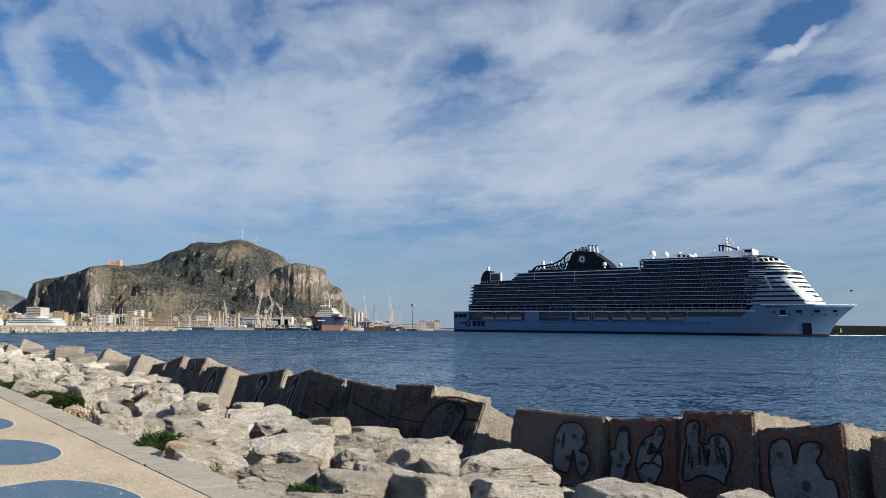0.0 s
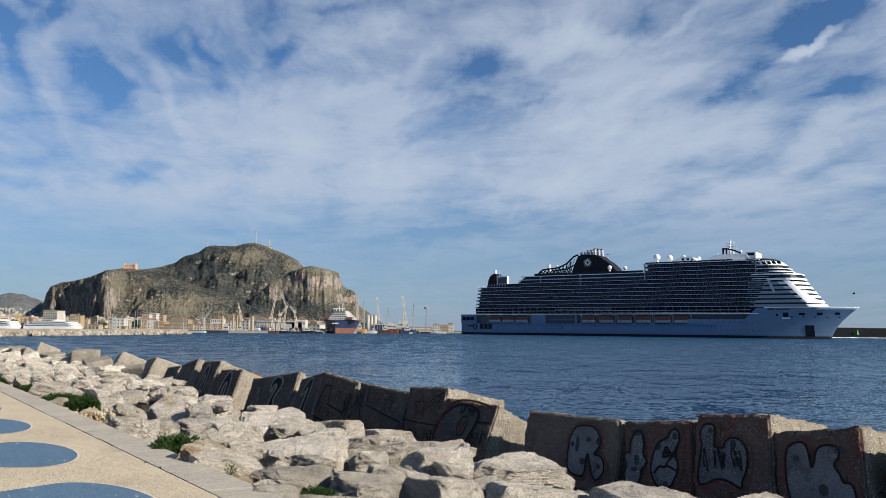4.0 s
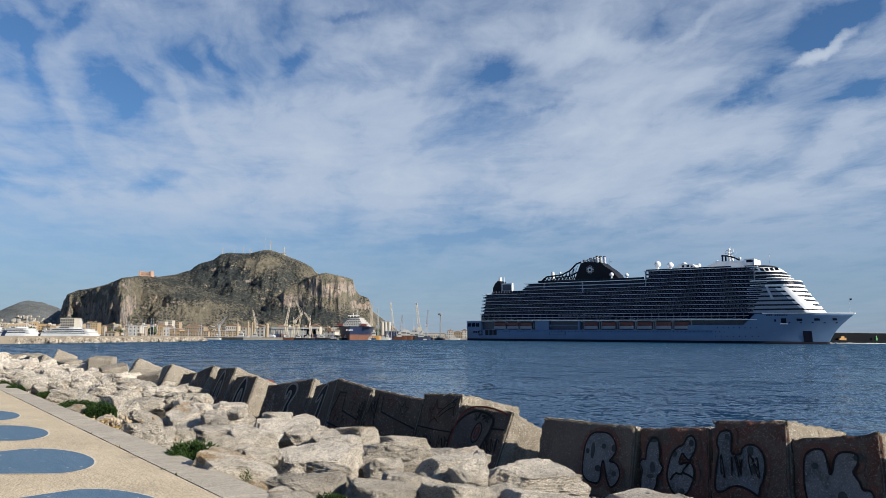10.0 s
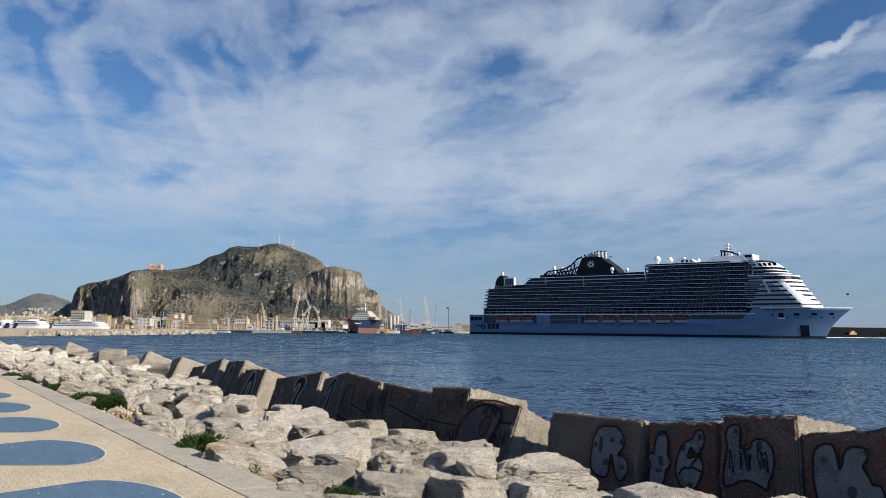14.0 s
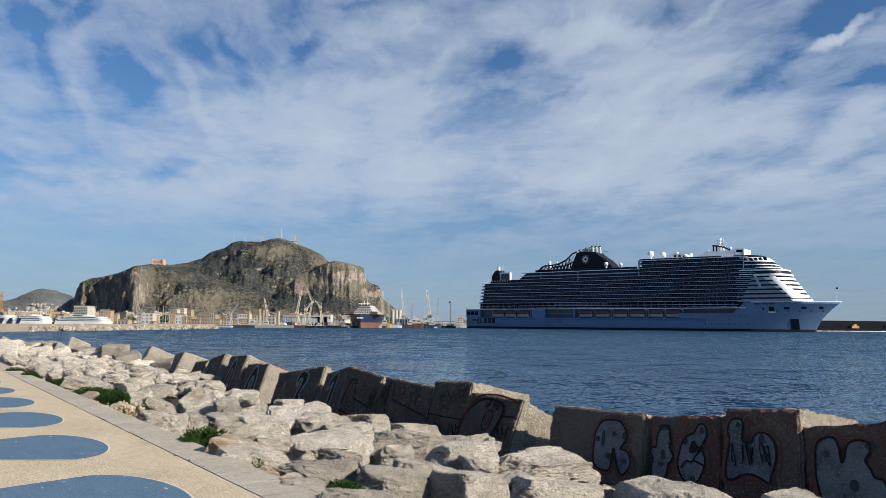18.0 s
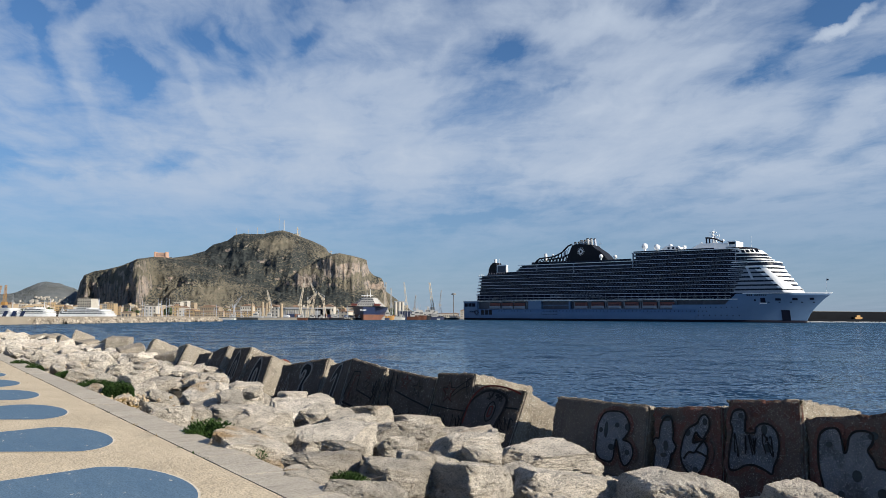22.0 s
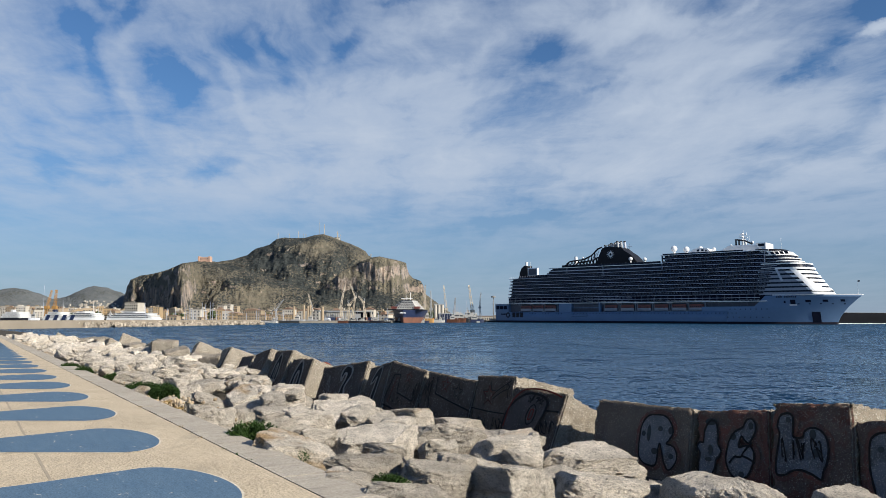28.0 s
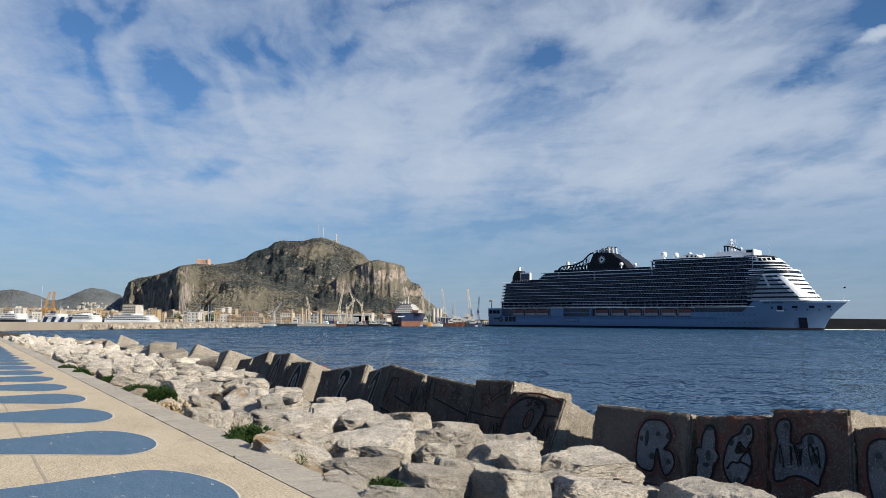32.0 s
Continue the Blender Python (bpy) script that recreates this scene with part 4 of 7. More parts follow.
def shrub(x, y, z, wide, high, seed, mat=None, label="low green salt-tolerant shrub between the boulders"):
    """Cushion of many narrow leaves on short stems."""
    rng = random.Random(seed)
    bm = bmesh.new()
    leaf = min(1.0, 0.45 + high)
    for _ in range(int(2500 + 13000 * wide * high / 0.3) if wide > 0.2 else 160):
        a, r = rng.uniform(0, math.tau), math.sqrt(rng.random())
        dome = math.sqrt(max(0.05, 1 - r * r)) * (0.75 + 0.25 * math.sin(5 * a + seed))
        c = Vector((0.5 * wide * r * math.cos(a), 0.32 * wide * r * math.sin(a), -0.16 + (high * dome + 0.16) * rng.random()))
        d = Vector((math.cos(a) * r + rng.gauss(0, 0.45), math.sin(a) * r + rng.gauss(0, 0.45), rng.uniform(0.3, 1.3))).normalized()
        s = d.cross(Vector((rng.gauss(0, 1), rng.gauss(0, 1), 0.1))).normalized()
        L, w = rng.uniform(0.025, 0.06) * leaf, rng.uniform(0.006, 0.012) * leaf
        v = [bm.verts.new(c + s * w), bm.verts.new(c - s * w), bm.verts.new(c + d * L - s * w * 0.7), bm.verts.new(c + d * L * 1.25), bm.verts.new(c + d * L + s * w * 0.7)]
        bm.faces.new(v)
    root = thing("shrub", label, "shrub", pose(x, y, z - 0.10), "coastal shrubs")
    part("foliage", bm, mat or M_leaf, root)
    bm = bmesh.new()
    for k in range(9):
        a = math.tau * k / 9
        tube(bm, (0, 0, -0.12), (0.3 * wide * math.cos(a), 0.2 * wide * math.sin(a), high * 0.4), 0.02 * wide, 0.008 * wide, 5)
    part("stem", bm, M_bed, root)


def plants():
    shrub(-13.81, 25.08, 0.02, 0.7, 0.2, 1)
    shrub(-12.32, 23.18, 0.03, 0.55, 0.2, 2)
    shrub(-10.57, 21.66, 0.0, 0.7, 0.14, 3)
    shrub(-7.99, 17.70, 0.06, 0.80, 0.18, 4)
    shrub(-7.10, 16.80, 0.04, 0.66, 0.24, 5)
    shrub(-3.27, 10.74, -0.01, 0.80, 0.30, 6)
    shrub(-1.04, 8.10, -0.02, 0.42, 0.14, 7)
    shrub(-2.23, 9.40, 0.02, 0.14, 0.12, 8)
    shrub(-2.40, 8.32, 0.03, 0.10, 0.03, 9, M_straw, "tuft of dry weed in the kerb joint")
    shrub(-1.46, 7.0, 0.03, 0.16, 0.04, 10, M_leaf, "small green weed in the kerb joint")
    shrub(-5.75, 14.35, -0.06, 0.5, 0.1, 11, M_straw, "dry ochre weeds beside the kerb")
    shrub(-6.5, 15.6, -0.06, 0.4, 0.08, 12, M_straw, "dry ochre weeds beside the kerb")


plants()


def kerb_weeds():
    rng = random.Random(14)
    for i in range(14):
        p = at_ac(rng.uniform(-3.5, 16), rng.uniform(-0.02, 0.02))
        dry = rng.random() < 0.5
        shrub(p.x, p.y, 0.085, rng.uniform(0.06, 0.16), rng.uniform(0.015, 0.035), 40 + i, M_straw if dry else M_leaf, "tuft of dry weed in the kerb joint" if dry else "small green weed in the kerb joint")


kerb_weeds()


def kerb_rubble():
    """Ochre broken stone and soil washed up behind the kerb."""
    rng = random.Random(15)
    verts, faces = [], []
    for _ in range(230):
        near = rng.random()
        a = rng.gauss(8.3, 1.1) if near < 0.55 else (rng.gauss(3.2, 0.9) if near < 0.7 else rng.uniform(-4, 20))
        p = at_ac(a, 0.5 + abs(rng.gauss(0, 0.42)), rng.uniform(-0.16, -0.07))
        size = rng.uniform(0.03, 0.07) if rng.random() < 0.92 else rng.uniform(0.08, 0.15)
        me = ROCKS_FAR[rng.randrange(8)]
        m = pose(p.x, p.y, p.z, rng.uniform(0, 360), rng.uniform(0, 360), 0) @ Matrix.Diagonal((size, size, size * 0.8, 1))
        base = len(verts)
        verts += [tuple(m @ v.co) for v in me.vertices]
        faces += [tuple(base + i for i in f.vertices) for f in me.polygons]
    me = bpy.data.meshes.new("rubble")
    me.from_pydata(verts, [], faces)
    me.materials.append(material("ochre_rubble", (0.42, 0.355, 0.27), (0.34, 0.255, 0.155), 3.0, 0.92, spots=(0.52, 0.47, 0.41), spot_scale=5.0, bump=0.5, bump_scale=40))
    tagged(new("rubble", me), "ochre broken stones washed up behind the kerb", "rubble", kind="stuff")


kerb_rubble()


def buoy():
    """Faded orange float that lies on the cubes."""
    root = thing("float", "faded orange-red float lying on the concrete cubes", "buoy", Matrix.Translation(at_ac(20.3, 9.15, -0.40)))
    bm = bmesh.new()
    ball(bm, (0, 0, 0), 0.34, 16)
    part("shell", bm, material("faded_orange_plastic", (0.15, 0.034, 0.015), (0.10, 0.028, 0.014), 6, 0.6), root, smooth=True)
    bm = bmesh.new()
    tube(bm, (-0.33, 0, 0), (0.33, 0, 0.06), 0.05, 0.05, 8)
    part("lug", bm, M_line, root)


def ball(bm, c, r, seg=14):
    bmesh.ops.create_uvsphere(bm, u_segments=seg, v_segments=seg // 2 + 2, radius=r, matrix=Matrix.Translation(c))


buoy()
M_stain = material("pavement_repair", (0.40, 0.34, 0.26), (0.32, 0.28, 0.22), 4, 0.9, bump=0.4, bump_scale=30, dist=0.006)
tagged(strip("pavement_seam", M_stain, -8, 60, -2.015, -1.985, -0.05, 0.002), "darker filled seam in the concrete pavement", "seam", kind="structure")


# ---- mountain ----
def rough_line(pts, x):
    if x <= pts[0][0]:
        return pts[0][1]
    for (x0, y0), (x1, y1) in zip(pts, pts[1:]):
        if x <= x1:
            k = (x - x0) / (x1 - x0)
            return y0 + (y1 - y0) * k
    return pts[-1][1]


# growth on the slopes: x, height, reach along, reach up, weight (woods above 0, bare ground below)
GROWTH = (
    (-1260, 357, 240, 100, 0.26), (-975, 234, 360, 120, 0.26), (-700, 122, 270, 70, 0.16), (-510, 70, 150, 50, 0.26), (-1100, 440, 230, 45, 0.16), (-1180, 300, 260, 80, 0.12),
    (-940, 365, 130, 70, -0.16), (-700, 196, 110, 45, -0.40), (-1330, 165, 190, 90, -0.10), (-1070, 91, 260, 50, -0.12), (-640, 330, 120, 60, -0.10), (-470, 210, 120, 90, -0.2))


def mountain_material(name, grass_a, grass_b, rock_a, rock_b, wood_a, wood_b, growth=()):
    """Scrub in separate bushes that close into woods, dry grass between, streaked rock where it is steep."""
    m = bpy.data.materials.new(name)
    m.use_nodes = True
    n = Net(m.node_tree)
    n.nodes.clear()
    vec = n.put("ShaderNodeTexCoord").outputs["Object"]
    nrm = n.put("ShaderNodeSeparateXYZ", {0: n.put("ShaderNodeNewGeometry").outputs["Normal"]}).outputs[2]
    small = n.noise(vec, 0.05, 5, 0.65)
    tiny = n.noise(vec, 0.3, 3, 0.6)
    dense = n.math("MULTIPLY_ADD", n.noise(vec, 0.0065, 6, 0.62), 1.5, n.math("MULTIPLY_ADD", small, 0.5, -0.62))
    for x, z, rx, rz, weight in growth:
        d = n.put("ShaderNodeVectorMath", {0: vec, 1: (x, 0, z)}, op="SUBTRACT").outputs[0]
        d = n.put("ShaderNodeVectorMath", {0: d, 1: (1 / rx, 0, 1 / rz)}, op="MULTIPLY").outputs[0]
        r = n.put("ShaderNodeVectorMath", {0: d}, op="LENGTH").outputs["Value"]
        dense = n.math("MULTIPLY_ADD", n.ramp(r, (0.25, 1.0), (1.0, 0.25), (1.4, 0.0)), weight * 1.5, dense)
    cell = n.put("ShaderNodeTexVoronoi", {"Vector": n.put("ShaderNodeVectorMath", {0: vec, 1: n.put("ShaderNodeTexNoise", {"Vector": vec, "Scale": 0.12}).outputs["Color"]}, op="ADD").outputs[0], "Scale": 0.115})
    bush = n.math("SUBTRACT", n.math("MULTIPLY_ADD", dense, 0.95, 0.06), cell.outputs["Distance"])
    bush = n.ramp(n.math("MULTIPLY_ADD", tiny, 0.16, bush), (0.06, 0.0), (0.13, 1.0))
    grass = n.mix(n.ramp(n.noise(vec, 0.02, 6, 0.65), (0.36, 0.0), (0.64, 1.0)), grass_a, grass_b)
    wood = n.mix(n.ramp(cell.outputs["Color"], (0.2, 0.0), (0.8, 1.0)), wood_a, wood_b)
    streak = n.noise(n.mapped(vec, (1, 1, 0.22)), 0.045, 9, 0.72)
    rock = n.mix(n.ramp(streak, (0.38, 0.0), (0.60, 1.0)), rock_a, rock_b)
    rust = n.ramp(n.noise(n.mapped(vec, (1, 1, 0.5)), 0.012, 6, 0.65), (0.50, 0.0), (0.66, 0.4))
    rock = n.mix(rust, rock, (rock_b[0] * 0.95, rock_b[1] * 0.78, rock_b[2] * 0.66))
    rock = n.mix(n.math("MULTIPLY", n.ramp(n.noise(vec, 0.09, 5, 0.7), (0.55, 0.0), (0.62, 0.85)), 1.0), rock, (0.05, 0.052, 0.038))
    slope = n.math("ADD", nrm, n.math("MULTIPLY_ADD", small, 0.4, -0.20))
    col = n.mix(n.ramp(slope, (0.25, 0.0), (0.36, 1.0)), rock, n.mix(bush, grass, wood))
    h = n.math("MULTIPLY_ADD", bush, 0.25, n.noise(n.mapped(vec, (1, 1, 0.6)), 0.022, 10, 0.74))
    bmp = n.put("ShaderNodeBump", {"Height": h, "Strength": 1.0, "Distance": 30.0})
    b = n.put("ShaderNodeBsdfPrincipled", {"Base Color": col, "Roughness": 0.95, "Specular IOR Level": 0.05, "Normal": bmp.outputs[0]})
    n.put("ShaderNodeOutputMaterial", {"Surface": b.outputs[0]})
    return m


# woods and grey rock leaned to blue: some distance haze is in these colours
M_mount = mountain_material("hazed_scrub_limestone", (0.205, 0.182, 0.138), (0.132, 0.124, 0.098), (0.145, 0.147, 0.155), (0.43, 0.358, 0.300), (0.036, 0.044, 0.047), (0.070, 0.077, 0.073), GROWTH)
# far hills: pale blue-grey with the haze painted into the base colours
M_hills = mountain_material("hazed_hillside", (0.195, 0.21, 0.215), (0.145, 0.162, 0.17), (0.20, 0.21, 0.22), (0.28, 0.28, 0.28), (0.095, 0.105, 0.10), (0.15, 0.155, 0.145), ((-2100, 60, 500, 90, -0.22),))


def relief(name, mat, label, t0, t1, nt, r0, r1, nr, height, crags=0.0):
    """Hill country over a fan of directions (x over y) and distances; crags push steep faces in and out."""
    bm = bmesh.new()
    grid = []
    for j in range(nr + 1):
        r = r0 + (r1 - r0) * j / nr
        row = []
        for i in range(nt + 1):
            t = t0 + (t1 - t0) * i / nt
            z = height(t, r)
            push = 0.0
            if crags and z > 10:
                p = Vector((t * r * 0.011, r * 0.006, z * 0.014))
                push = crags * smooth(z / 60.0) * (noise.fractal(p, 0.9, 2.1, 6) + 0.6 * abs(noise.noise(p * 0.55)))
            row.append(bm.verts.new((t * (r + push * 0.4), r + push, z)))
        grid.append(row)
    for j in range(nr):
        for i in range(nt):
            bm.faces.new((grid[j][i], grid[j][i + 1], grid[j + 1][i + 1], grid[j + 1][i]))
    return tagged(link(name, bm, mat, smooth=True), label, name, kind="structure")


# skylines as direction and steepness of the line of sight
RIDGE_FRONT = [(-0.500, 0.0), (-0.4855, 0.010), (-0.4815, 0.0235), (-0.4777, 0.0412), (-0.4735, 0.0495), (-0.4585, 0.0555), (-0.4405, 0.0584), (-0.4225, 0.0635), (-0.4046, 0.0715), (-0.3896, 0.0733), (-0.375, 0.0755), (-0.3625, 0.0755), (-0.350, 0.0728), (-0.325, 0.066), (-0.29, 0.054), (-0.25, 0.043), (-0.20, 0.034), (-0.15, 0.022), (-0.10, 0.0)]
RIDGE_PEAK = [(-0.46, 0.0), (-0.42, 0.05), (-0.375, 0.071), (-0.3505, 0.0745), (-0.3355, 0.0768), (-0.3177, 0.0827), (-0.306, 0.091), (-0.2882, 0.096), (-0.2794, 0.1034), (-0.2675, 0.1057), (-0.2585, 0.1045), (-0.2407, 0.1048), (-0.2289, 0.1086), (-0.217, 0.1098), (-0.2066, 0.1068), (-0.1962, 0.1026), (-0.1813, 0.0973), (-0.1694, 0.092), (-0.1606, 0.087), (-0.1575, 0.0821), (-0.150, 0.078), (-0.13, 0.068), (-0.08, 0.03), (-0.04, 0.0)]
RIDGE_CLIFF = [(-0.24, 0.0), (-0.22, 0.036), (-0.195, 0.058), (-0.17, 0.073), (-0.150, 0.0797), (-0.1429, 0.0806), (-0.1282, 0.0774), (-0.1135, 0.0745), (-0.1083, 0.0733), (-0.1061, 0.0637), (-0.1041, 0.0588), (-0.0988, 0.0536), (-0.0886, 0.0501), (-0.0856, 0.0449), (-0.0835, 0.0333), (-0.0811, 0.0218), (-0.0753, 0.0120), (-0.06, 0.005), (-0.045, 0.0)]


def mountain_height(t, r):
    n1 = noise.fractal(Vector((t * 12, r * 0.0022, 1.0)), 1.0, 2.0, 5)
    n2 = noise.fractal(Vector((t * 60, r * 0.016, 4.0)), 1.0, 2.0, 5)
    gully = abs(noise.noise(Vector((t * 62 + 0.5 * n1, r * 0.0016, 7.0)))) + 0.5 * abs(noise.noise(Vector((t * 150 + 0.8 * n1, r * 0.003, 9.0))))
    j = t + 0.0006 * n2
    h1 = rough_line(RIDGE_FRONT, j) * min(r, 3700)
    h2 = rough_line(RIDGE_PEAK, j) * min(r, 4480)
    h3 = rough_line(RIDGE_CLIFF, j) * min(r, 3560)
    # feet of the slopes; the west side and the east cliff draw back
    west, east = max(0.0, -0.402 - t + 0.010 * n1 + 0.004 * n2), max(0.0, t + 0.125)
    cliffy = smooth((-0.375 - t) / 0.03)
    k1 = (r - 3120 - 150 * n1 - 2000 * west - 45000 * west ** 2 - 30 * gully * smooth(west / 0.012)) / (590 - 470 * cliffy)
    f1 = 0.45 * smooth(k1 * 2.2) + 0.55 * smooth(k1)
    k2 = (r - 3350 - 200 * n1) / 1130
    f2 = smooth(k2) ** 0.85
    k3 = (r - 3430 - 60 * n1 - 3600 * east - 14 * gully) / 90
    k4 = (r - 3160 - 90 * n1 - 3000 * east) / 300
    f3 = 0.42 * smooth(k4) + 0.58 * smooth(k3)
    z, f = max((h1 * f1, f1), (h2 * f2, f2), (h3 * f3, f3), (0.0, 0.0))
    free = min(1.0, 2.6 * (1 - f) + 0.06)
    z += (n1 * 20 + n2 * 9 - 16 * (gully - 0.3)) * smooth(z / 80.0) * free + 2.2 * noise.noise(Vector((t * 900, r * 0.12, 3.0))) * smooth(z / 60.0)
    return z - 1.0


relief("mountain", M_mount, "limestone mountain with green scrub and bare tan cliffs", -0.51, -0.04, 760, 3080, 4640, 270, mountain_height, 20.0)
HILLS = [(-0.75, 0.03), (-0.70, 0.036), (-0.6522, 0.0366), (-0.6316, 0.0392), (-0.6133, 0.0367), (-0.5948, 0.0303), (-0.579, 0.0248), (-0.5636, 0.0261), (-0.5485, 0.0329), (-0.5333, 0.0394), (-0.5206, 0.0414), (-0.5051, 0.0395), (-0.487, 0.0343), (-0.46, 0.02), (-0.44, 0.0)]
relief("far_hills", M_hills, "hazy grey-green hills behind the town", -0.78, -0.44, 160, 4300, 4900, 40,
       lambda t, r: rough_line(HILLS, t) * 4800 * smooth((r - 4300) / 500) + noise.fractal(Vector((t * 60, r * 0.01, 0)), 1.0, 2.0, 4) * 6 - 1)

# ---- cruise ship; x runs to the bow, y to the far side, z from the waterline ----
def stem_at(z):
    return 315.1 + 18.3 * (max(z, 0) / 23.0) ** 1.6


def hull_half(s, z):
    """Half the hull's breadth at s metres from the stern and z above the water."""
    full = 20.4 if s > 12 else 19.6 + 0.8 * max(s, 0) / 12
    start = 232 + 38 * min(1.0, max(z, 0) / 25.0)
    if s <= start:
        return full
    k = min(1.0, (s - start) / (stem_at(z) - start))
    return max(0.12, full * (1 - k ** (1.9 + 0.5 * max(z, 0) / 24.0)))


def loft(levels, start, steps, end=400.0):
    """Skin over levels of the hull, closed at both ends; start(z) is where a level begins."""
    bm = bmesh.new()
    rings = []
    for z in levels:
        s0, s1 = start(z), min(end, stem_at(z))
        near, farside = [], []
        for i in range(steps + 1):
            k = i / steps
            k = k * 1.5 if k < 0.4 else 0.6 + (k - 0.4) * (0.4 / 0.6)
            s = s0 + (s1 - s0) * k
            h = hull_half(s, z)
            near.append(bm.verts.new((s, -h, z)))
            farside.append(bm.verts.new((s, h, z)))
        rings.append(near + farside[::-1])
    n = len(rings[0])
    for a, b in zip(rings, rings[1:]):
        for i in range(n):
            bm.faces.new((a[i], a[(i + 1) % n], b[(i + 1) % n], b[i])).smooth = 2 < i < n - 3
    bm.faces.new(rings[-1])
    return bm


def plate(bm, pts, z0, z1, lean=0.0):
    """A flat outline in x, y with height; lean moves the top forward."""
    a = [bm.verts.new((x, y, z0)) for x, y in pts]
    b = [bm.verts.new((x + lean, y, z1)) for x, y in pts]
    n = len(a)
    bm.faces.new(a[::-1])
    bm.faces.new(b)
    for i in range(n):
        bm.faces.new((a[i], a[(i + 1) % n], b[(i + 1) % n], b[i]))


def nose(s0, s1, half, length, n=10):
    """Plan of a house with a rounded front."""
    pts = [(s0, half), (s0, -half)]
    for i in range(2 * n + 1):
        th = -math.pi / 2 + math.pi * i / (2 * n)
        pts.append((s1 - length + length * math.cos(th) ** 0.8 if abs(math.cos(th)) > 1e-6 else s1 - length, half * math.sin(th)))
    return pts


# boat orange and white, both darkened: the gallery's shade is in the colour
M_orange = paint("lifeboat_orange_shaded", (0.14, 0.045, 0.036), 0.5)
M_boat = paint("boat_white_shaded", (0.22, 0.255, 0.32), 0.5)
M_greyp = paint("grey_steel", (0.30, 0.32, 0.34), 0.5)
# slab white greyed towards blue: the shaded side's tone is in the colour
M_slab = paint("balcony_edge_white_shaded", (0.37, 0.41, 0.50), 0.5)
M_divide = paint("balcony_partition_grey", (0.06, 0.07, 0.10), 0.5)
# door frames and panes; the sky's bluish reflection is put into this colour
M_door = paint("cabin_door_sky_tint", (0.14, 0.165, 0.225), 0.5)
DECK = 3.2
ship = thing("cruise_ship", "large white and dark cruise ship backing through the harbour", "cruise ship", pose(56.02, 751.01, WATER, 0, 0, -36.22))


def ship_hull():
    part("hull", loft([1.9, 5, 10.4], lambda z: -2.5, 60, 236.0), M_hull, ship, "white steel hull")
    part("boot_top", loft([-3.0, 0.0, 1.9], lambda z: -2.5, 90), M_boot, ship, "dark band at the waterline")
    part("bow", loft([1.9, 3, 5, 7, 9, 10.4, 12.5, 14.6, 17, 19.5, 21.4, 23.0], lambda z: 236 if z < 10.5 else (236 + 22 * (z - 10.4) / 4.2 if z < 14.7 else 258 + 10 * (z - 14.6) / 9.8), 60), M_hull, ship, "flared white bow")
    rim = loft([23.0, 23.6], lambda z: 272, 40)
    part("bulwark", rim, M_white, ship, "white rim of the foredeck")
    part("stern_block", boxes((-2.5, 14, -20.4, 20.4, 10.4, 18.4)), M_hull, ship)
    for s in (-1.2, 3.4, 8.0):
        part("mooring_opening", boxes((s, s + 3.9, -20.5, -20.2, 13.2, 16.6)), M_navy, ship, "dark mooring opening")
    for s, w in ((5.0, 1.6), (7.6, 1.6), (10.2, 1.2)):
        part("shell_window", boxes((s, s + w, -20.5, -20.2, 7.4, 8.9)), M_navy, ship)
    part("tender_platform", boxes((88, 104, -20.55, -20.2, 5.9, 8.2)), M_hull, ship)
    part("tender_platform_seam", boxes((87.8, 104.2, -20.52, -20.2, 5.7, 8.4)), M_navy, ship)
    # round windows low in the hull
    bm = bmesh.new()
    tube(bm, (0, -0.14, 0), (0, 0.1, 0), 0.42, sides=10)
    first = part("porthole", bm, M_glass, ship)
    spots = [(90 + 3.4 * i, 9.0) for i in range(46)] + [(25 + 3.0 * i, 8.9) for i in range(20) if i % 5 < 3] + [(238 + 4.2 * i, 12.2) for i in range(8)] + [(236 + 4.6 * i, 5.6) for i in range(8)]
    for i, (s, z) in enumerate(spots):
        o = first if i == 0 else new("porthole", first.data)
        o.parent = ship
        o.location = (s, -hull_half(s, z) - 0.02, z)

    def shell_box(name, s0, s1, z0, z1, mat, deep=0.35, label=""):
        """A panel that lies on the flared side of the bow."""
        bm = bmesh.new()
        out, inn = [], []
        for s, z in ((s0, z0), (s1, z0), (s1, z1), (s0, z1)):
            h = hull_half(s, z)
            out.append(bm.verts.new((s, -h - 0.12, z)))
            inn.append(bm.verts.new((s, -h + deep, z)))
        bm.faces.new(out)
        bm.faces.new(inn[::-1])
        for i in range(4):
            bm.faces.new((out[i], inn[i], inn[(i + 1) % 4], out[(i + 1) % 4]))
        return part(name, bm, mat, ship, label)

    shell_box("shell_door", 298.6, 304.4, 1.6, 10.0, M_navy, label="dark loading door in the bow")
    shell_box("door_light", 300.0, 303.0, 6.6, 8.8, M_greyp)
    for s0, s1, z0, z1 in ((285.0, 288.6, 15.8, 19.4), (280.4, 281.6, 16.9, 18.6), (295.6, 299.4, 17.4, 19.2), (307.2, 310.8, 17.7, 19.4), (318.8, 321.6, 17.9, 19.6)):
        shell_box("anchor_pocket" if s0 == 285.0 else "mooring_port", s0, s1, z0, z1, M_navy)
    shell_box("anchor_ledge", 284.2, 289.4, 14.9, 15.7, M_white, deep=0.2)
    for i in range(5):
        shell_box("hull_vent", 290 + 7.6 * i, 291.3 + 7.6 * i, 15.8, 16.5, M_navy)
    # ship's mark and lettering as plain shapes
    bm = bmesh.new()
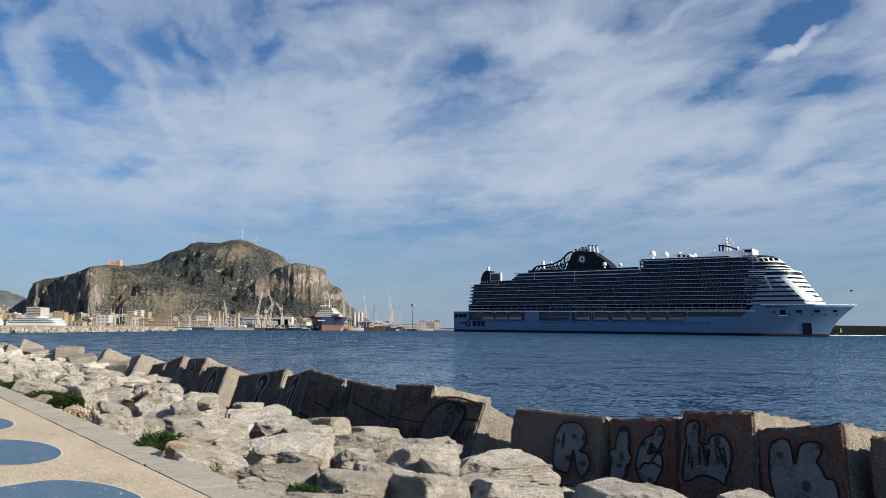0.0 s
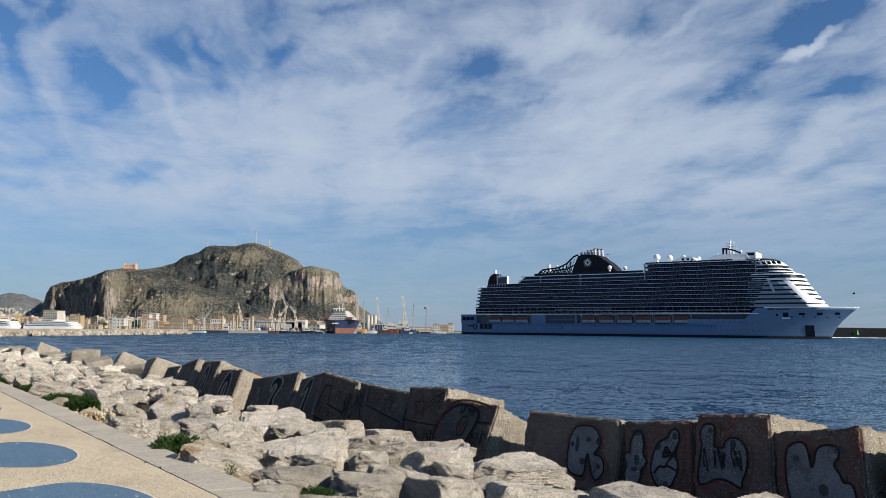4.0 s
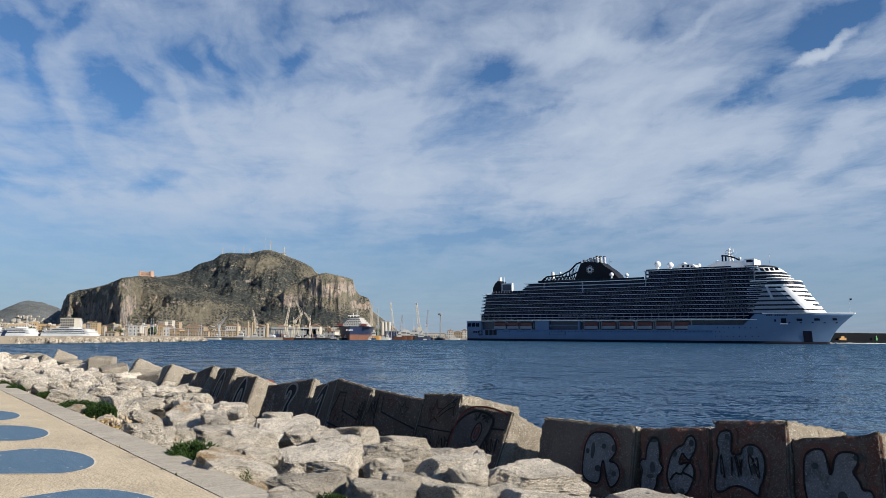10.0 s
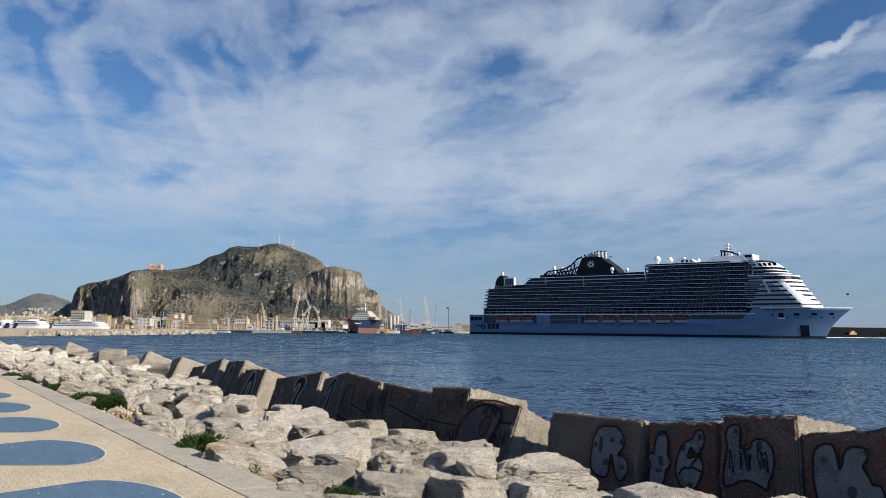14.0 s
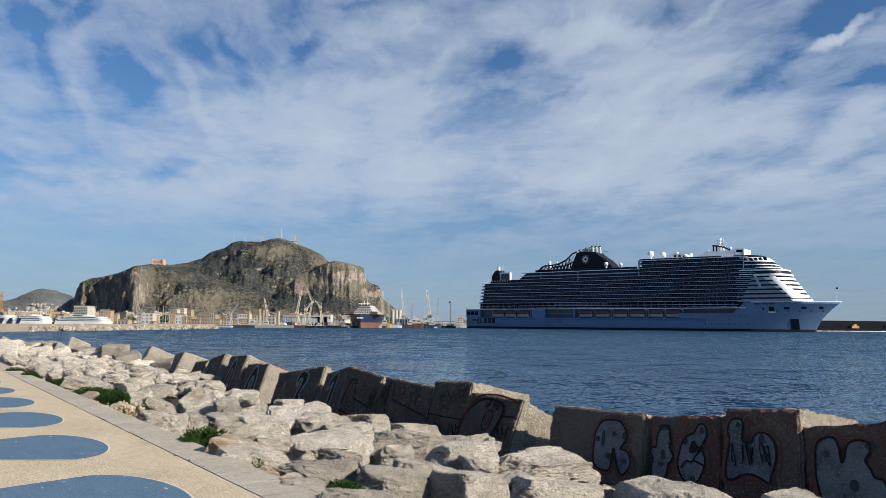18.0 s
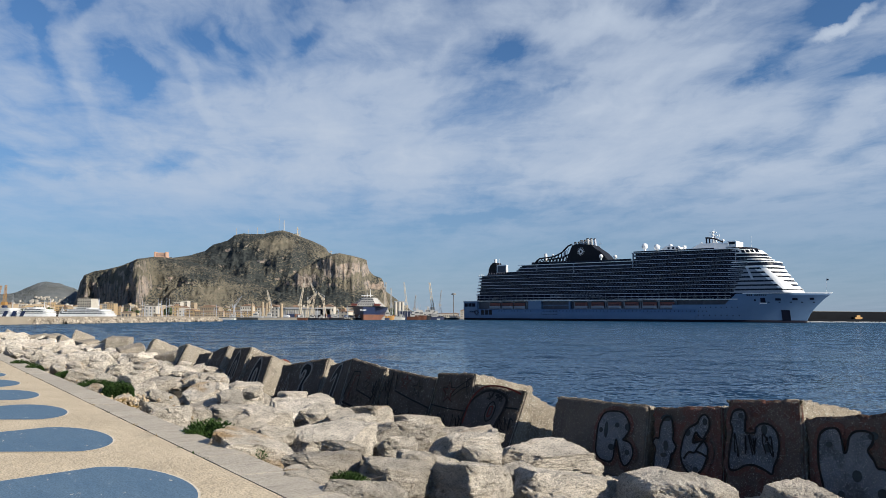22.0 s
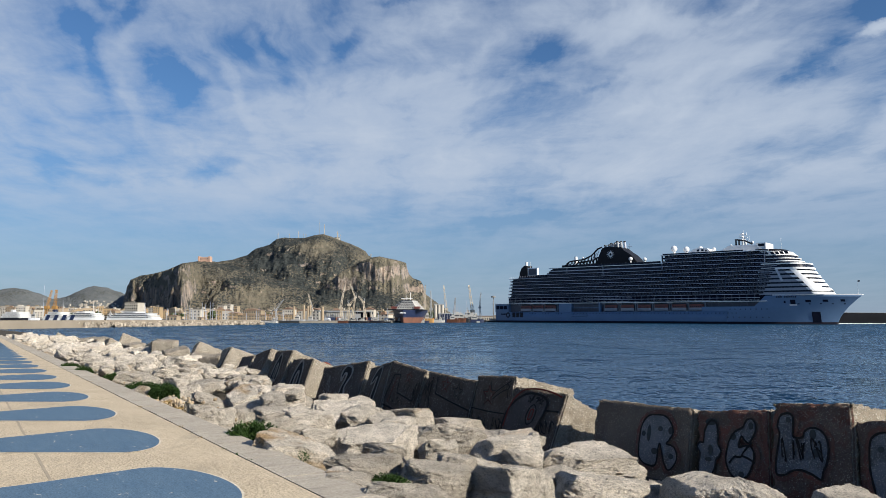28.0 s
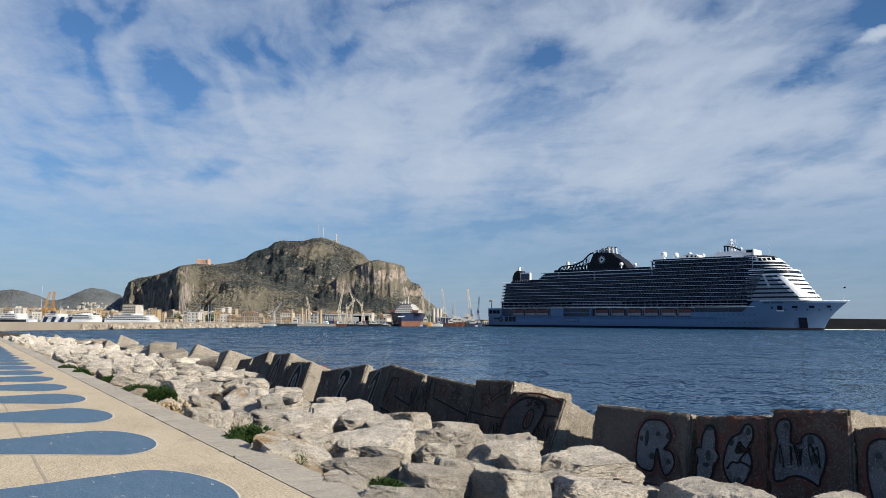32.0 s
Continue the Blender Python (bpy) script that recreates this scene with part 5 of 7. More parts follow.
    for k in range(10):
        th = math.tau * k / 10
        tube(bm, (13.4 + 1.5 * math.cos(th), -20.5, 7.4 + 1.5 * math.sin(th)), (13.4 + 3.1 * math.cos(th), -20.5, 7.4 + 3.1 * math.sin(th)), 0.5, 0.2, 5)
        tube(bm, (13.4 + 1.9 * math.cos(th), -20.5, 7.4 + 1.9 * math.sin(th)), (13.4 + 1.9 * math.cos(th + 0.63), -20.5, 7.4 + 1.9 * math.sin(th + 0.63)), 0.35, 0.35, 5)
    part("stern_emblem", bm, M_black, ship, "dark round star emblem")
    for s in (18.8, 23.4, 28.0):
        part("stern_mark", boxes((s, s + 3.7, -20.52, -20.3, 5.2, 10.0)), M_black, ship, "dark plain lettering bar")
    for i in range(9):
        s = 275.0 + 1.55 * i + (1.3 if i > 2 else 0)
        part("name_mark", boxes((s, s + 1.0, -hull_half(s + 0.5, 21.8) - 0.12, -hull_half(s + 0.5, 21.8) + 0.6, 21.2, 22.5)), M_black, ship, "dark plain lettering bar")
    part("bow_flagstaff", boxes((329.9, 330.1, -0.1, 0.1, 23, 34.6)), M_white, ship)
    part("bow_flag", boxes((330.1, 331.6, -0.05, 0.05, 33.2, 34.4)), M_navy, ship)


ship_hull()


def lifeboats():
    """Gallery with boats hung between davits."""
    # gallery walls coloured dark for the shade of their recess
    part("boat_gallery", boxes((14, 262, -16.2, 16.2, 10.4, 18.3)), M_divide, ship, "dark recessed boat gallery")
    part("gallery_floor", boxes((14, 236, -20.3, 20.3, 10.1, 10.5)), M_hull, ship)
    part("promenade_deck", boxes((-3.0, 268, -20.9, 20.9, 18.4, 18.95)), M_white, ship, "white promenade deck edge")
    part("gallery_rail", boxes((14, 262, -20.6, -20.5, 19.6, 19.75), (14, 262, 20.5, 20.6, 19.6, 19.75)), M_white, ship)
    L = 12.8

    def boat_half(k):
        return 2.2 * (1 - abs(2 * k - 1) ** 3.2) ** 0.7

    first = None
    for s in (27.8, 41.8, 55.8, 121.5, 138.0, 154.5, 170.5, 187.0, 202.5):
        if first is None:
            shells = []
            for lo, hi, wid in ((11.2, 13.7, (0.5, 1.0)), (13.7, 16.7, (1.0, 0.62))):
                bm = bmesh.new()
                rings = []
                for z, w in ((lo, wid[0]), ((lo + hi) / 2, (wid[0] + wid[1]) / 2 + 0.12), (hi, wid[1])):
                    ring = [bm.verts.new((L * k, -boat_half(k) * w, z)) for k in [i / 12 for i in range(13)]]
                    ring += [bm.verts.new((L * k, boat_half(k) * w + 0.02, z)) for k in [i / 12 for i in range(12, -1, -1)]]
                    rings.append(ring)
                n = len(rings[0])
                for a, b in zip(rings, rings[1:]):
                    for i in range(n):
                        bm.faces.new((a[i], a[(i + 1) % n], b[(i + 1) % n], b[i]))
                bm.faces.new(rings[0][::-1])
                bm.faces.new(rings[-1])
                shells.append(bm)
            first = [link("lifeboat", shells[0], M_boat), link("canopy", shells[1], M_orange)]
            bm = boxes((0, 1.0, -2.35, -2.0, 14.2, 14.8))
            first.append(link("boat_window", bm, M_glass))
            hull, can, win = first
        else:
            hull, can, win = new("lifeboat", first[0].data), new("canopy", first[1].data), new("boat_window", first[2].data)
        hull.parent = ship
        hull.location = (s, -18.6, 0)
        can.parent = win.parent = hull
        win.location.x = 1.6
        for i in range(1, 6):
            more = new("boat_window", first[2].data)
            more.parent = hull
            more.location.x = 1.6 + 1.7 * i
        tagged(hull, "white lifeboat with an orange-red canopy")
        for x in (s - 1.3, s + 13.2):
            part("davit", boxes((x, x + 0.7, -20.3, -16.2, 10.5, 11.2), (x, x + 0.7, -17.0, -16.2, 11.2, 18.3), (x, x + 0.7, -20.3, -17.0, 17.3, 18.2)), M_boat, ship)
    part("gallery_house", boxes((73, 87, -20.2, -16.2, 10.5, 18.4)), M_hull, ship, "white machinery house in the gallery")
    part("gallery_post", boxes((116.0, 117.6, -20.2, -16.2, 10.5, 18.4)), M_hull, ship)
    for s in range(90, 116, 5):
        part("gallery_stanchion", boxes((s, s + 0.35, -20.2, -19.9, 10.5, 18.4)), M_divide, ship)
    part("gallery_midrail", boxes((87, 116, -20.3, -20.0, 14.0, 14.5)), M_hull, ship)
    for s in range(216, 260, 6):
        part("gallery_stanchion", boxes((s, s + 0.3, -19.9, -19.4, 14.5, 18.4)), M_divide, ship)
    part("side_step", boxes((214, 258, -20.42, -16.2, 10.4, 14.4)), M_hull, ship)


lifeboats()


def lounges():
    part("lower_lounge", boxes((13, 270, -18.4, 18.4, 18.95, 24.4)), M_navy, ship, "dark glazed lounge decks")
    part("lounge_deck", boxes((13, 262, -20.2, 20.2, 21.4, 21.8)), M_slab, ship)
    for i in range(40):
        s = 16 + 6.2 * i
        part("lounge_pillar", boxes((s, s + 0.5, -20.0, -19.5, 18.95, 24.2)), M_divide, ship)
    for i in range(15):
        s = 96 + 3.6 * i
        part("lounge_window", boxes((s, s + 2.6, -18.55, -18.3, 22.4, 23.4)), M_door, ship)


lounges()


def cabins():
    """Balcony decks: dark cabin walls behind white slab edges and partitions."""
    for k in range(11):
        z = 24.4 + DECK * k
        if k <= 5:
            s0, s1 = 15.4 + 0.5 * k, 265.0 + 1.5 * k
        elif k == 6:
            s0, s1 = 26, 274.5
        elif k == 7:
            s0, s1 = 60, 276
        elif k == 8:
            s0, s1 = 64, 276
        else:
            s0, s1 = 180, 268 + 2 * (k - 9)
        h = 20.5 if k < 8 or k > 8 else 20.3
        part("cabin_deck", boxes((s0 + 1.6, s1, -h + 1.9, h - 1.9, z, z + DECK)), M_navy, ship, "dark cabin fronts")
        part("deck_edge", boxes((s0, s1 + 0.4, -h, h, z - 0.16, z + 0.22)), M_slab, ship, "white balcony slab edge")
        part("balustrade", boxes((s0 + 0.1, s1 + 0.3, -h + 0.05, -h + 0.12, z + 0.22, z + 1.2), (s0 + 0.1, s1 + 0.3, h - 0.12, h - 0.05, z + 0.22, z + 1.2)), M_glass, ship, "dark glass balustrade")
        part("handrail", boxes((s0, s1 + 0.3, -h + 0.02, -h + 0.14, z + 1.2, z + 1.28)), M_divide, ship)
        bm, bm2 = bmesh.new(), bmesh.new()
        s = s0 + 2.0
        if k in (7, 8):
            part("glass_band", boxes((s0 + 2, 178, -h + 0.5, -h + 1.9, z + 0.25, z + DECK - 0.2)), M_glass, ship, "tall dark window band")
            part("band_frame", boxes((s0 + 1, 178, -h - 0.02, -h + 0.1, z + DECK - 0.7, z + DECK - 0.3)), M_slab, ship)
            s = 181.0
        i = 0
        while s < s1 - 1:
            box(bm, s, s + 0.12, -h + 0.15, -h + 1.9, z + 0.22, z + DECK - 0.25)
            box(bm2, s + 0.5, s + 1.5, -h + 1.84, -h + 1.95, z + 0.5, z + DECK - 0.9)
            s += 2.9
            i += 1
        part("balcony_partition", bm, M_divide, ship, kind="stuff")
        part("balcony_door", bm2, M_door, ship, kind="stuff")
    # vertical white columns that tie decks together
    for s, z0, z1 in ((121.0, 43.6, 53), (82.5, 46.8, 53), (179, 46.8, 59.6), (267, 49.2, 59.8)):
        part("fin", boxes((s, s + 0.35, -20.6, -18, z0, z1)), M_slab, ship)
    # shallow bay in the fore half
    for z in [24.4 + DECK * k for k in range(1, 8)]:
        part("balcony_bay", boxes((212, 226, -21.1, -20.5, z - 0.15, z + 0.18)), M_slab, ship)
        part("bay_glass", boxes((212.1, 225.9, -21.05, -20.98, z + 0.18, z + 1.15)), M_glass, ship)
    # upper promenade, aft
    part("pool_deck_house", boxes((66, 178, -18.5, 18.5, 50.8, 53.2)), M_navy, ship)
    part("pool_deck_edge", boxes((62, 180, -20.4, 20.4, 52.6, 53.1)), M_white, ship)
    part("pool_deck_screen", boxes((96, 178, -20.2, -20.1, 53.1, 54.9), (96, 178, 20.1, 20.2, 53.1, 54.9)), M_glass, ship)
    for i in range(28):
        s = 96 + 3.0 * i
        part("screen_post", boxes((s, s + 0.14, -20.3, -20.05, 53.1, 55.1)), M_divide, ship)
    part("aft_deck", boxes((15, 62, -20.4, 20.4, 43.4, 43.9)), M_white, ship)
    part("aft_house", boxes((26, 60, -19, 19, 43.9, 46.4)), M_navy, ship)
    for i in range(15):
        s = 15 + 0.8 * i
        part("aft_rail_post", boxes((s, s + 0.1, -20.3, -20.2, 43.9, 45.1)), M_white, ship)
    part("sun_deck", boxes((178, 270, -20.6, 20.6, 59.5, 60.0)), M_white, ship)
    part("sun_deck_screen", boxes((180, 250, -20.3, -20.2, 60.0, 61.1)), M_glass, ship)
    # rounded white terrace ends over the stern
    for k in range(6):
        z = 24.4 + DECK * k
        part("stern_terrace", boxes((12.6 + 0.6 * k, 15.5 + 0.5 * k, -19.6, 19.6, z - 0.2, z + 1.3)), M_white, ship)


cabins()


def forward_house():
    """Stepped decks under the bridge, the bridge itself and the raked front."""
    for k in range(6):
        z = 23.6 + 3.4 * k
        front = 313.8 - 2.5 * k
        bm = bmesh.new()
        plate(bm, nose(262, front, 19.6, 17), z, z + 1.95, -1.0)
        part("terrace_parapet", bm, M_white, ship, "white rounded terrace front")
        bm = bmesh.new()
        plate(bm, nose(260, front - 2.2, 18.4, 16), z + 1.95, z + 3.4, -0.8)
        part("terrace_glazing", bm, M_glass, ship, "dark window band")
        # long balcony openings that end at the slanting beam
        end = 301.8 - 3.85 * k
        bm = bmesh.new()
        prism(bm, [(266.0 + k, z + 2.0), (end - 0.9, z + 2.0), (end, z + 2.6), (end - 1.6, z + 3.3), (266.0 + k, z + 3.3)], -19.75, -19.5)
        part("balcony_opening", bm, M_glass, ship, "dark balcony strip")
        # added near-side overlay in darker white, so the parapet's shade is painted on
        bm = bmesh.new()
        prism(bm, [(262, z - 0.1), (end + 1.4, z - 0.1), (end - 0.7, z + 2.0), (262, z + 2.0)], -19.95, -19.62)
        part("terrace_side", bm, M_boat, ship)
    # slanting white beams
    for y in (-19.2, 17.9):
        bm = bmesh.new()
        side = -1 if y < 0 else 1
        strips = []
        for i in range(9):
            f = i / 8
            z = 44.2 - 18.0 * f
            back, tip = 285.5 + 16.6 * f, 289.8 + 15.5 * f + 7.0 * f * f
            face = 314.6 - 2.5 * (z - 23.6) / 3.4
            row = []
            for j in range(6):
                s = back + (tip - back) * j / 5
                u = min(0.99, max(0.0, (s - face + 17) / 17))
                row.append((s, 19.6 * math.sqrt(1 - u ** 2.5) + 0.5))
            strips.append([[bm.verts.new((s, side * (h - deep), z)) for s, h in row] for deep in (0.0, 1.2)])
        for p, q in zip(strips, strips[1:]):
            for deep in (0, 1):
                for j in range(5):
                    bm.faces.new((p[deep][j], p[deep][j + 1], q[deep][j + 1], q[deep][j]))
            for j in (0, 5):
                bm.faces.new((p[0][j], p[1][j], q[1][j], q[0][j]))
        for p in (strips[0], strips[-1]):
            for j in range(5):
                bm.faces.new((p[0][j], p[0][j + 1], p[1][j + 1], p[1][j]))
        bmesh.ops.recalc_face_normals(bm, faces=bm.faces)
        part("raked_beam", bm, M_white, ship, "broad slanting white beam")
        bm = bmesh.new()
        prism(bm, [(274.8, 44.2), (276.6, 44.2), (280.8, 34.5), (279.0, 34.5)], y - 1.1, y + 0.1)
        part("raked_beam", bm, M_slab, ship)
    levels = ((43.9, 45.4, 299.2, 20.4, M_white, "bridge_ledge"), (45.4, 47.9, 298.2, 20.0, M_glass, "bridge_window"), (47.9, 48.9, 297.4, 20.4, M_white, "bridge_roof"),
              (48.9, 50.2, 293.0, 19.6, M_glass, "lounge_band"), (50.2, 51.0, 291.4, 19.9, M_white, "lounge_ledge"), (51.0, 52.7, 288.6, 19.0, M_glass, "upper_band"), (52.7, 53.3, 289.2, 19.4, M_white, "upper_ledge"),
              (53.3, 55.4, 287.0, 19.0, M_glass, "observation_band"))
    for z0, z1, front, half, mat, name in levels:
        bm = bmesh.new()
        plate(bm, nose(264 if z0 < 48 else 268, front, half, 15 if z0 > 49 else 14), z0, z1, -1.2 if mat is M_glass else -0.2)
        part(name, bm, mat, ship, smooth=False)
    bm = bmesh.new()
    plate(bm, nose(268, 286.8, 19.2, 14), 55.4, 59.0, -4.6)
    part("sky_lounge", bm, M_white, ship, "white sky lounge with slanted windows")
    for i in range(5):
        s = 268.5 + 3.6 * i
        bm = bmesh.new()
        w = 1.2 if i == 0 else 2.6
        prism(bm, [(s, 56.1), (s + w, 56.1), (s + w - 1.2, 58.4), (s - 1.2, 58.4)], -19.3, -18.9)
        part("slanted_window", bm, M_glass, ship)
    bm = bmesh.new()
    plate(bm, nose(262, 281.5, 19.0, 14), 59.0, 60.9, -3.0)
    part("lounge_roof", bm, M_black, ship, "dark roof")
    # foredeck
    bm = bmesh.new()
    plate(bm, [(285, 17), (285, -17), (312, -9), (325, -2.5), (325, 2.5), (312, 9)], 23.0, 23.3)
    part("foredeck", bm, M_slab, ship)
    part("aerial", boxes((274.2, 274.4, -0.1, 0.1, 60, 71)), M_white, ship)


forward_house()


def upper_works():
    """Funnel, masts, domes and deck houses on top."""
    bm = bmesh.new()
    prism(bm, [(107, 53.0), (108.5, 58.5), (110.5, 63.0), (112.5, 67.5), (113.5, 70.6), (118, 71.8), (133, 70.6), (137, 67.2), (142.9, 63.4), (147, 59.4), (149.5, 56.0), (150.5, 53.0)], -8.5, 8.5)
    bmesh.ops.bevel(bm, geom=[e for e in bm.edges if e.is_boundary is False and e.calc_length() > 0.5 and abs(e.verts[0].co.y - e.verts[1].co.y) < 0.1], offset=0.7, segments=2, affect="EDGES")
    part("funnel", bm, M_black, ship, "sweeping black funnel casing")
    part("funnel_base", boxes((70, 107, -8.4, 8.4, 53.0, 56.2)), M_black, ship)
    # open sweep of steel that runs down aft of the casing
    sweep = [(72.9, 54.5), (76, 57.6), (79.2, 59.6), (87, 60.2), (94.5, 60.8), (102.8, 64.3), (106.5, 67.4), (109.5, 70.2), (114, 71.6)]
    for y in (-8.3, 8.3):
        bm = bmesh.new()
        for p, q in zip(sweep, sweep[1:]):
            tube(bm, (p[0], y, p[1]), (q[0], y, q[1]), 0.75, 0.75, 6)
        part("funnel_sweep", bm, M_black, ship, "curved black beam")
        bm = bmesh.new()
        for i in range(9):
            x = 76 + 3.6 * i
            top = rough_line(sweep, x)
            tube(bm, (x, y, 56.4), (x + 1.8, y, top), 0.5, 0.5, 5)
            tube(bm, (x + 3.2, y, 56.4), (x + 1.2, y, top), 0.4, 0.4, 5)
        part("funnel_lattice", bm, M_black, ship, "black steel lattice")
    for i in range(3):
        x = 104.5 + 2.3 * i
        bm = bmesh.new()
        tube(bm, (x - 1.0, -8.6, 59.5 + 1.2 * i), (x + 1.6, -8.6, 65.0 + 1.6 * i), 0.3, 0.3, 5)
        part("funnel_brace", bm, M_slab, ship, "pale slanting brace")
    bm = bmesh.new()
    for k in range(12):
        th = math.tau * k / 12
        tube(bm, (123.0 + 1.2 * math.cos(th), -8.7, 64.4 + 1.2 * math.sin(th)), (123.0 + 4.0 * math.cos(th), -8.7, 64.4 + 4.0 * math.sin(th)), 0.4, 0.12, 5)
        tube(bm, (123.0 + 2.0 * math.cos(th), -8.7, 64.4 + 2.0 * math.sin(th)), (123.0 + 2.0 * math.cos(th + 0.53), -8.7, 64.4 + 2.0 * math.sin(th + 0.53)), 0.28, 0.28, 5)
    part("funnel_emblem", bm, M_white, ship, "white star emblem")
    for i in range(9):
        s, y = 115.6 + 2.1 * i, -3.2 + 3.2 * (i % 3)
        top = 73.2 + min(i, 6) * 0.5
        bm = bmesh.new()
        tube(bm, (s, y, 70.0), (s - 0.7, y, top), 1.2, 1.2, 10)
        pipe = part("exhaust_pipe", bm, M_slab if i % 3 == 2 else M_greyp, ship, "grey exhaust pipe")
        bm = bmesh.new()
        tube(bm, (s - 0.7, y, top), (s - 0.9, y, top + 0.9), 1.3, 1.15, 10)
        part("exhaust_cap", bm, M_black, pipe)
    bm = bmesh.new()
    for a, b in (((112, 0, 72), (112, 0, 75)), ((138.5, 0, 68), (138.5, 0, 74)), ((136.5, 0, 71.5), (141, 0, 71.5)), ((108, 0, 68), (115, 0, 72.5))):
        tube(bm, a, b, 0.16)
    part("funnel_rail", bm, M_greyp, ship)
    bm = bmesh.new()
    tube(bm, (83, -3, 57), (82.4, -3, 64.4), 1.7, 1.5, 12)
    part("vent_pipe", bm, M_white, ship)
    # aft tower and screen
    bm = bmesh.new()
    prism(bm, [(22.5, 44.0), (22.9, 50.5), (25, 54.6), (28, 57.0), (31.5, 57.0), (31.5, 44.0)], -13, -3)
    part("aft_tower", bm, M_black, ship, "rounded black aft tower")
    bm = bmesh.new()
    tube(bm, (28.6, -9, 56.5), (28.6, -9, 60.8), 1.5, 1.5, 12)
    part("aft_pipe", bm, M_white, ship)
    part("screen_house", boxes((32.6, 44, -13, -10, 44, 54.6)), M_white, ship)
    part("screen", boxes((33.6, 43.0, -13.15, -12.9, 47.6, 53.6)), M_divide, ship, "dark deck screen")
    part("aft_aerial", boxes((34.4, 34.6, -11.1, -10.9, 54, 61)), M_white, ship)
    # radomes
    for s, y, z, r, foot in ((187.1, -12, 65.8, 2.8, 59.9), (196.6, -8, 64.9, 2.7, 59.9), (204.6, 4, 66.2, 2.1, 59.9), (217.5, 2, 64.6, 1.8, 59.9), (145.6, -13, 58.8, 1.9, 53.0), (159.6, -13, 57.8, 1.7, 53.0), (92, -6, 62.6, 1.0, 60.0)):
        bm = bmesh.new()
        ball(bm, (s, y, z), r)
        dome = part("radome", bm, M_white, ship, "white radar dome", smooth=True)
        bm = bmesh.new()
        tube(bm, (s, y, foot), (s, y, z - r * 0.8), r * 0.5, r * 0.35, 10)
        part("radome_foot", bm, M_white, dome)
    # deck houses
    bm = bmesh.new()
    prism(bm, [(199, 59.9), (201.5, 62.0), (206, 64.8), (211, 65.4), (217, 64.6), (222, 59.9)], -13, 2)
    part("solarium", bm, M_white, ship, "white sloping deck house")
    part("solarium_window", boxes((208, 210, -13.1, -12.9, 62.2, 64.0), (212, 214, -13.1, -12.9, 62.2, 64.0), (215.5, 217, -13.1, -12.9, 62.0, 63.4)), M_glass, ship)
    bm = bmesh.new()
    prism(bm, [(226, 59.9), (229, 62.6), (235, 65.8), (250, 66.0), (258, 65.4), (262, 59.9)], -11, 11)
    part("mast_house", bm, M_white, ship, "white house under the mast")
    part("mast_deck", boxes((247, 262, -9, 9, 64.6, 65.8)), M_white, ship)
    part("wheel_house", boxes((257.5, 265.0, -10, 10, 59.9, 67.0)), M_white, ship)
    part("wheel_house_window", boxes((259.0, 264.0, -10.1, -9.8, 64.2, 66.2)), M_glass, ship)
    bm = bmesh.new()
    tube(bm, (243.4, 0, 65), (243.4, 0, 77.4), 1.4, 0.8, 10)
    pole = part("mast", bm, M_white, ship, "white radar mast")
    bm = bmesh.new()
    tube(bm, (246.4, 0, 65), (244.4, 0, 74), 0.8, 0.5, 8)
    part("mast_strut", bm, M_white, pole)
    for z, w in ((70.4, 4.2), (73.0, 3.6), (75.6, 2.8)):
        part("mast_platform", boxes((243.4 - w, 243.4 + w, -0.5, 0.5, z, z + 0.5)), M_white, pole)
        part("radar_scanner", boxes((243.0, 243.8, -w, w, z + 0.6, z + 1.1)), M_white, pole)
    for s, z in ((240.4, 76), (246.4, 77.4), (244.0, 79.2), (248.6, 74)):
        bm = bmesh.new()
        tube(bm, (s, 0, z - 3), (s, 0, z), 0.14)
        part("mast_aerial", bm, M_white, pole)
    bm = bmesh.new()
    arc = [(238.0 + 14.4 * k / 8, 71.2 - 0.068 * k * k) for k in range(9)]
    for p, q in zip(arc, arc[1:]):
        tube(bm, (p[0], -4, p[1]), (q[0], -4, q[1]), 0.7, 0.7, 6)
    for s in (238.8, 241.4):
        tube(bm, (s, -4, 64.5), (s, -4, 71.0), 0.7, 0.7, 6)
    part("mast_arch", bm, M_black, ship, "black mast arch")
    for s in (252.0, 234.0):
        bm = bmesh.new()
        ball(bm, (s, -2, 68.6 if s > 250 else 66.6), 1.2)
        part("small_radome", bm, M_white, ship, smooth=True)


upper_works()

# ---- harbour and town on the far shore ----
M_cream = material("cream_plaster", (0.47, 0.445, 0.395), (0.34, 0.32, 0.285), 0.08, 0.9, vary=0.1)
M_stucco = material("beige_stucco", (0.34, 0.275, 0.195), (0.24, 0.195, 0.14), 0.08, 0.9, vary=0.18)
M_ochre = material("ochre_stucco", (0.38, 0.285, 0.17), (0.28, 0.21, 0.13), 0.08, 0.9, vary=0.1)
M_tile = material("roof_tile", (0.235, 0.160, 0.118), (0.175, 0.125, 0.095), 0.3, 0.9, vary=0.2)
M_pane = paint("window_dark", (0.06, 0.065, 0.075), 0.3)
M_crane = paint("crane_yellow", (0.34, 0.19, 0.06), 0.6)
M_pale = material("pale_crane_paint", (0.52, 0.47, 0.38), (0.36, 0.31, 0.25), 0.4, 0.6)
M_shipblue = paint("ferry_blue", (0.012, 0.021, 0.058), 0.5)
M_rust = material("rusty_antifouling", (0.17, 0.075, 0.05), (0.12, 0.065, 0.05), 0.2, 0.7)
M_quay = material("quay_concrete", (0.15, 0.14, 0.125), (0.10, 0.095, 0.085), 0.05, 0.9)
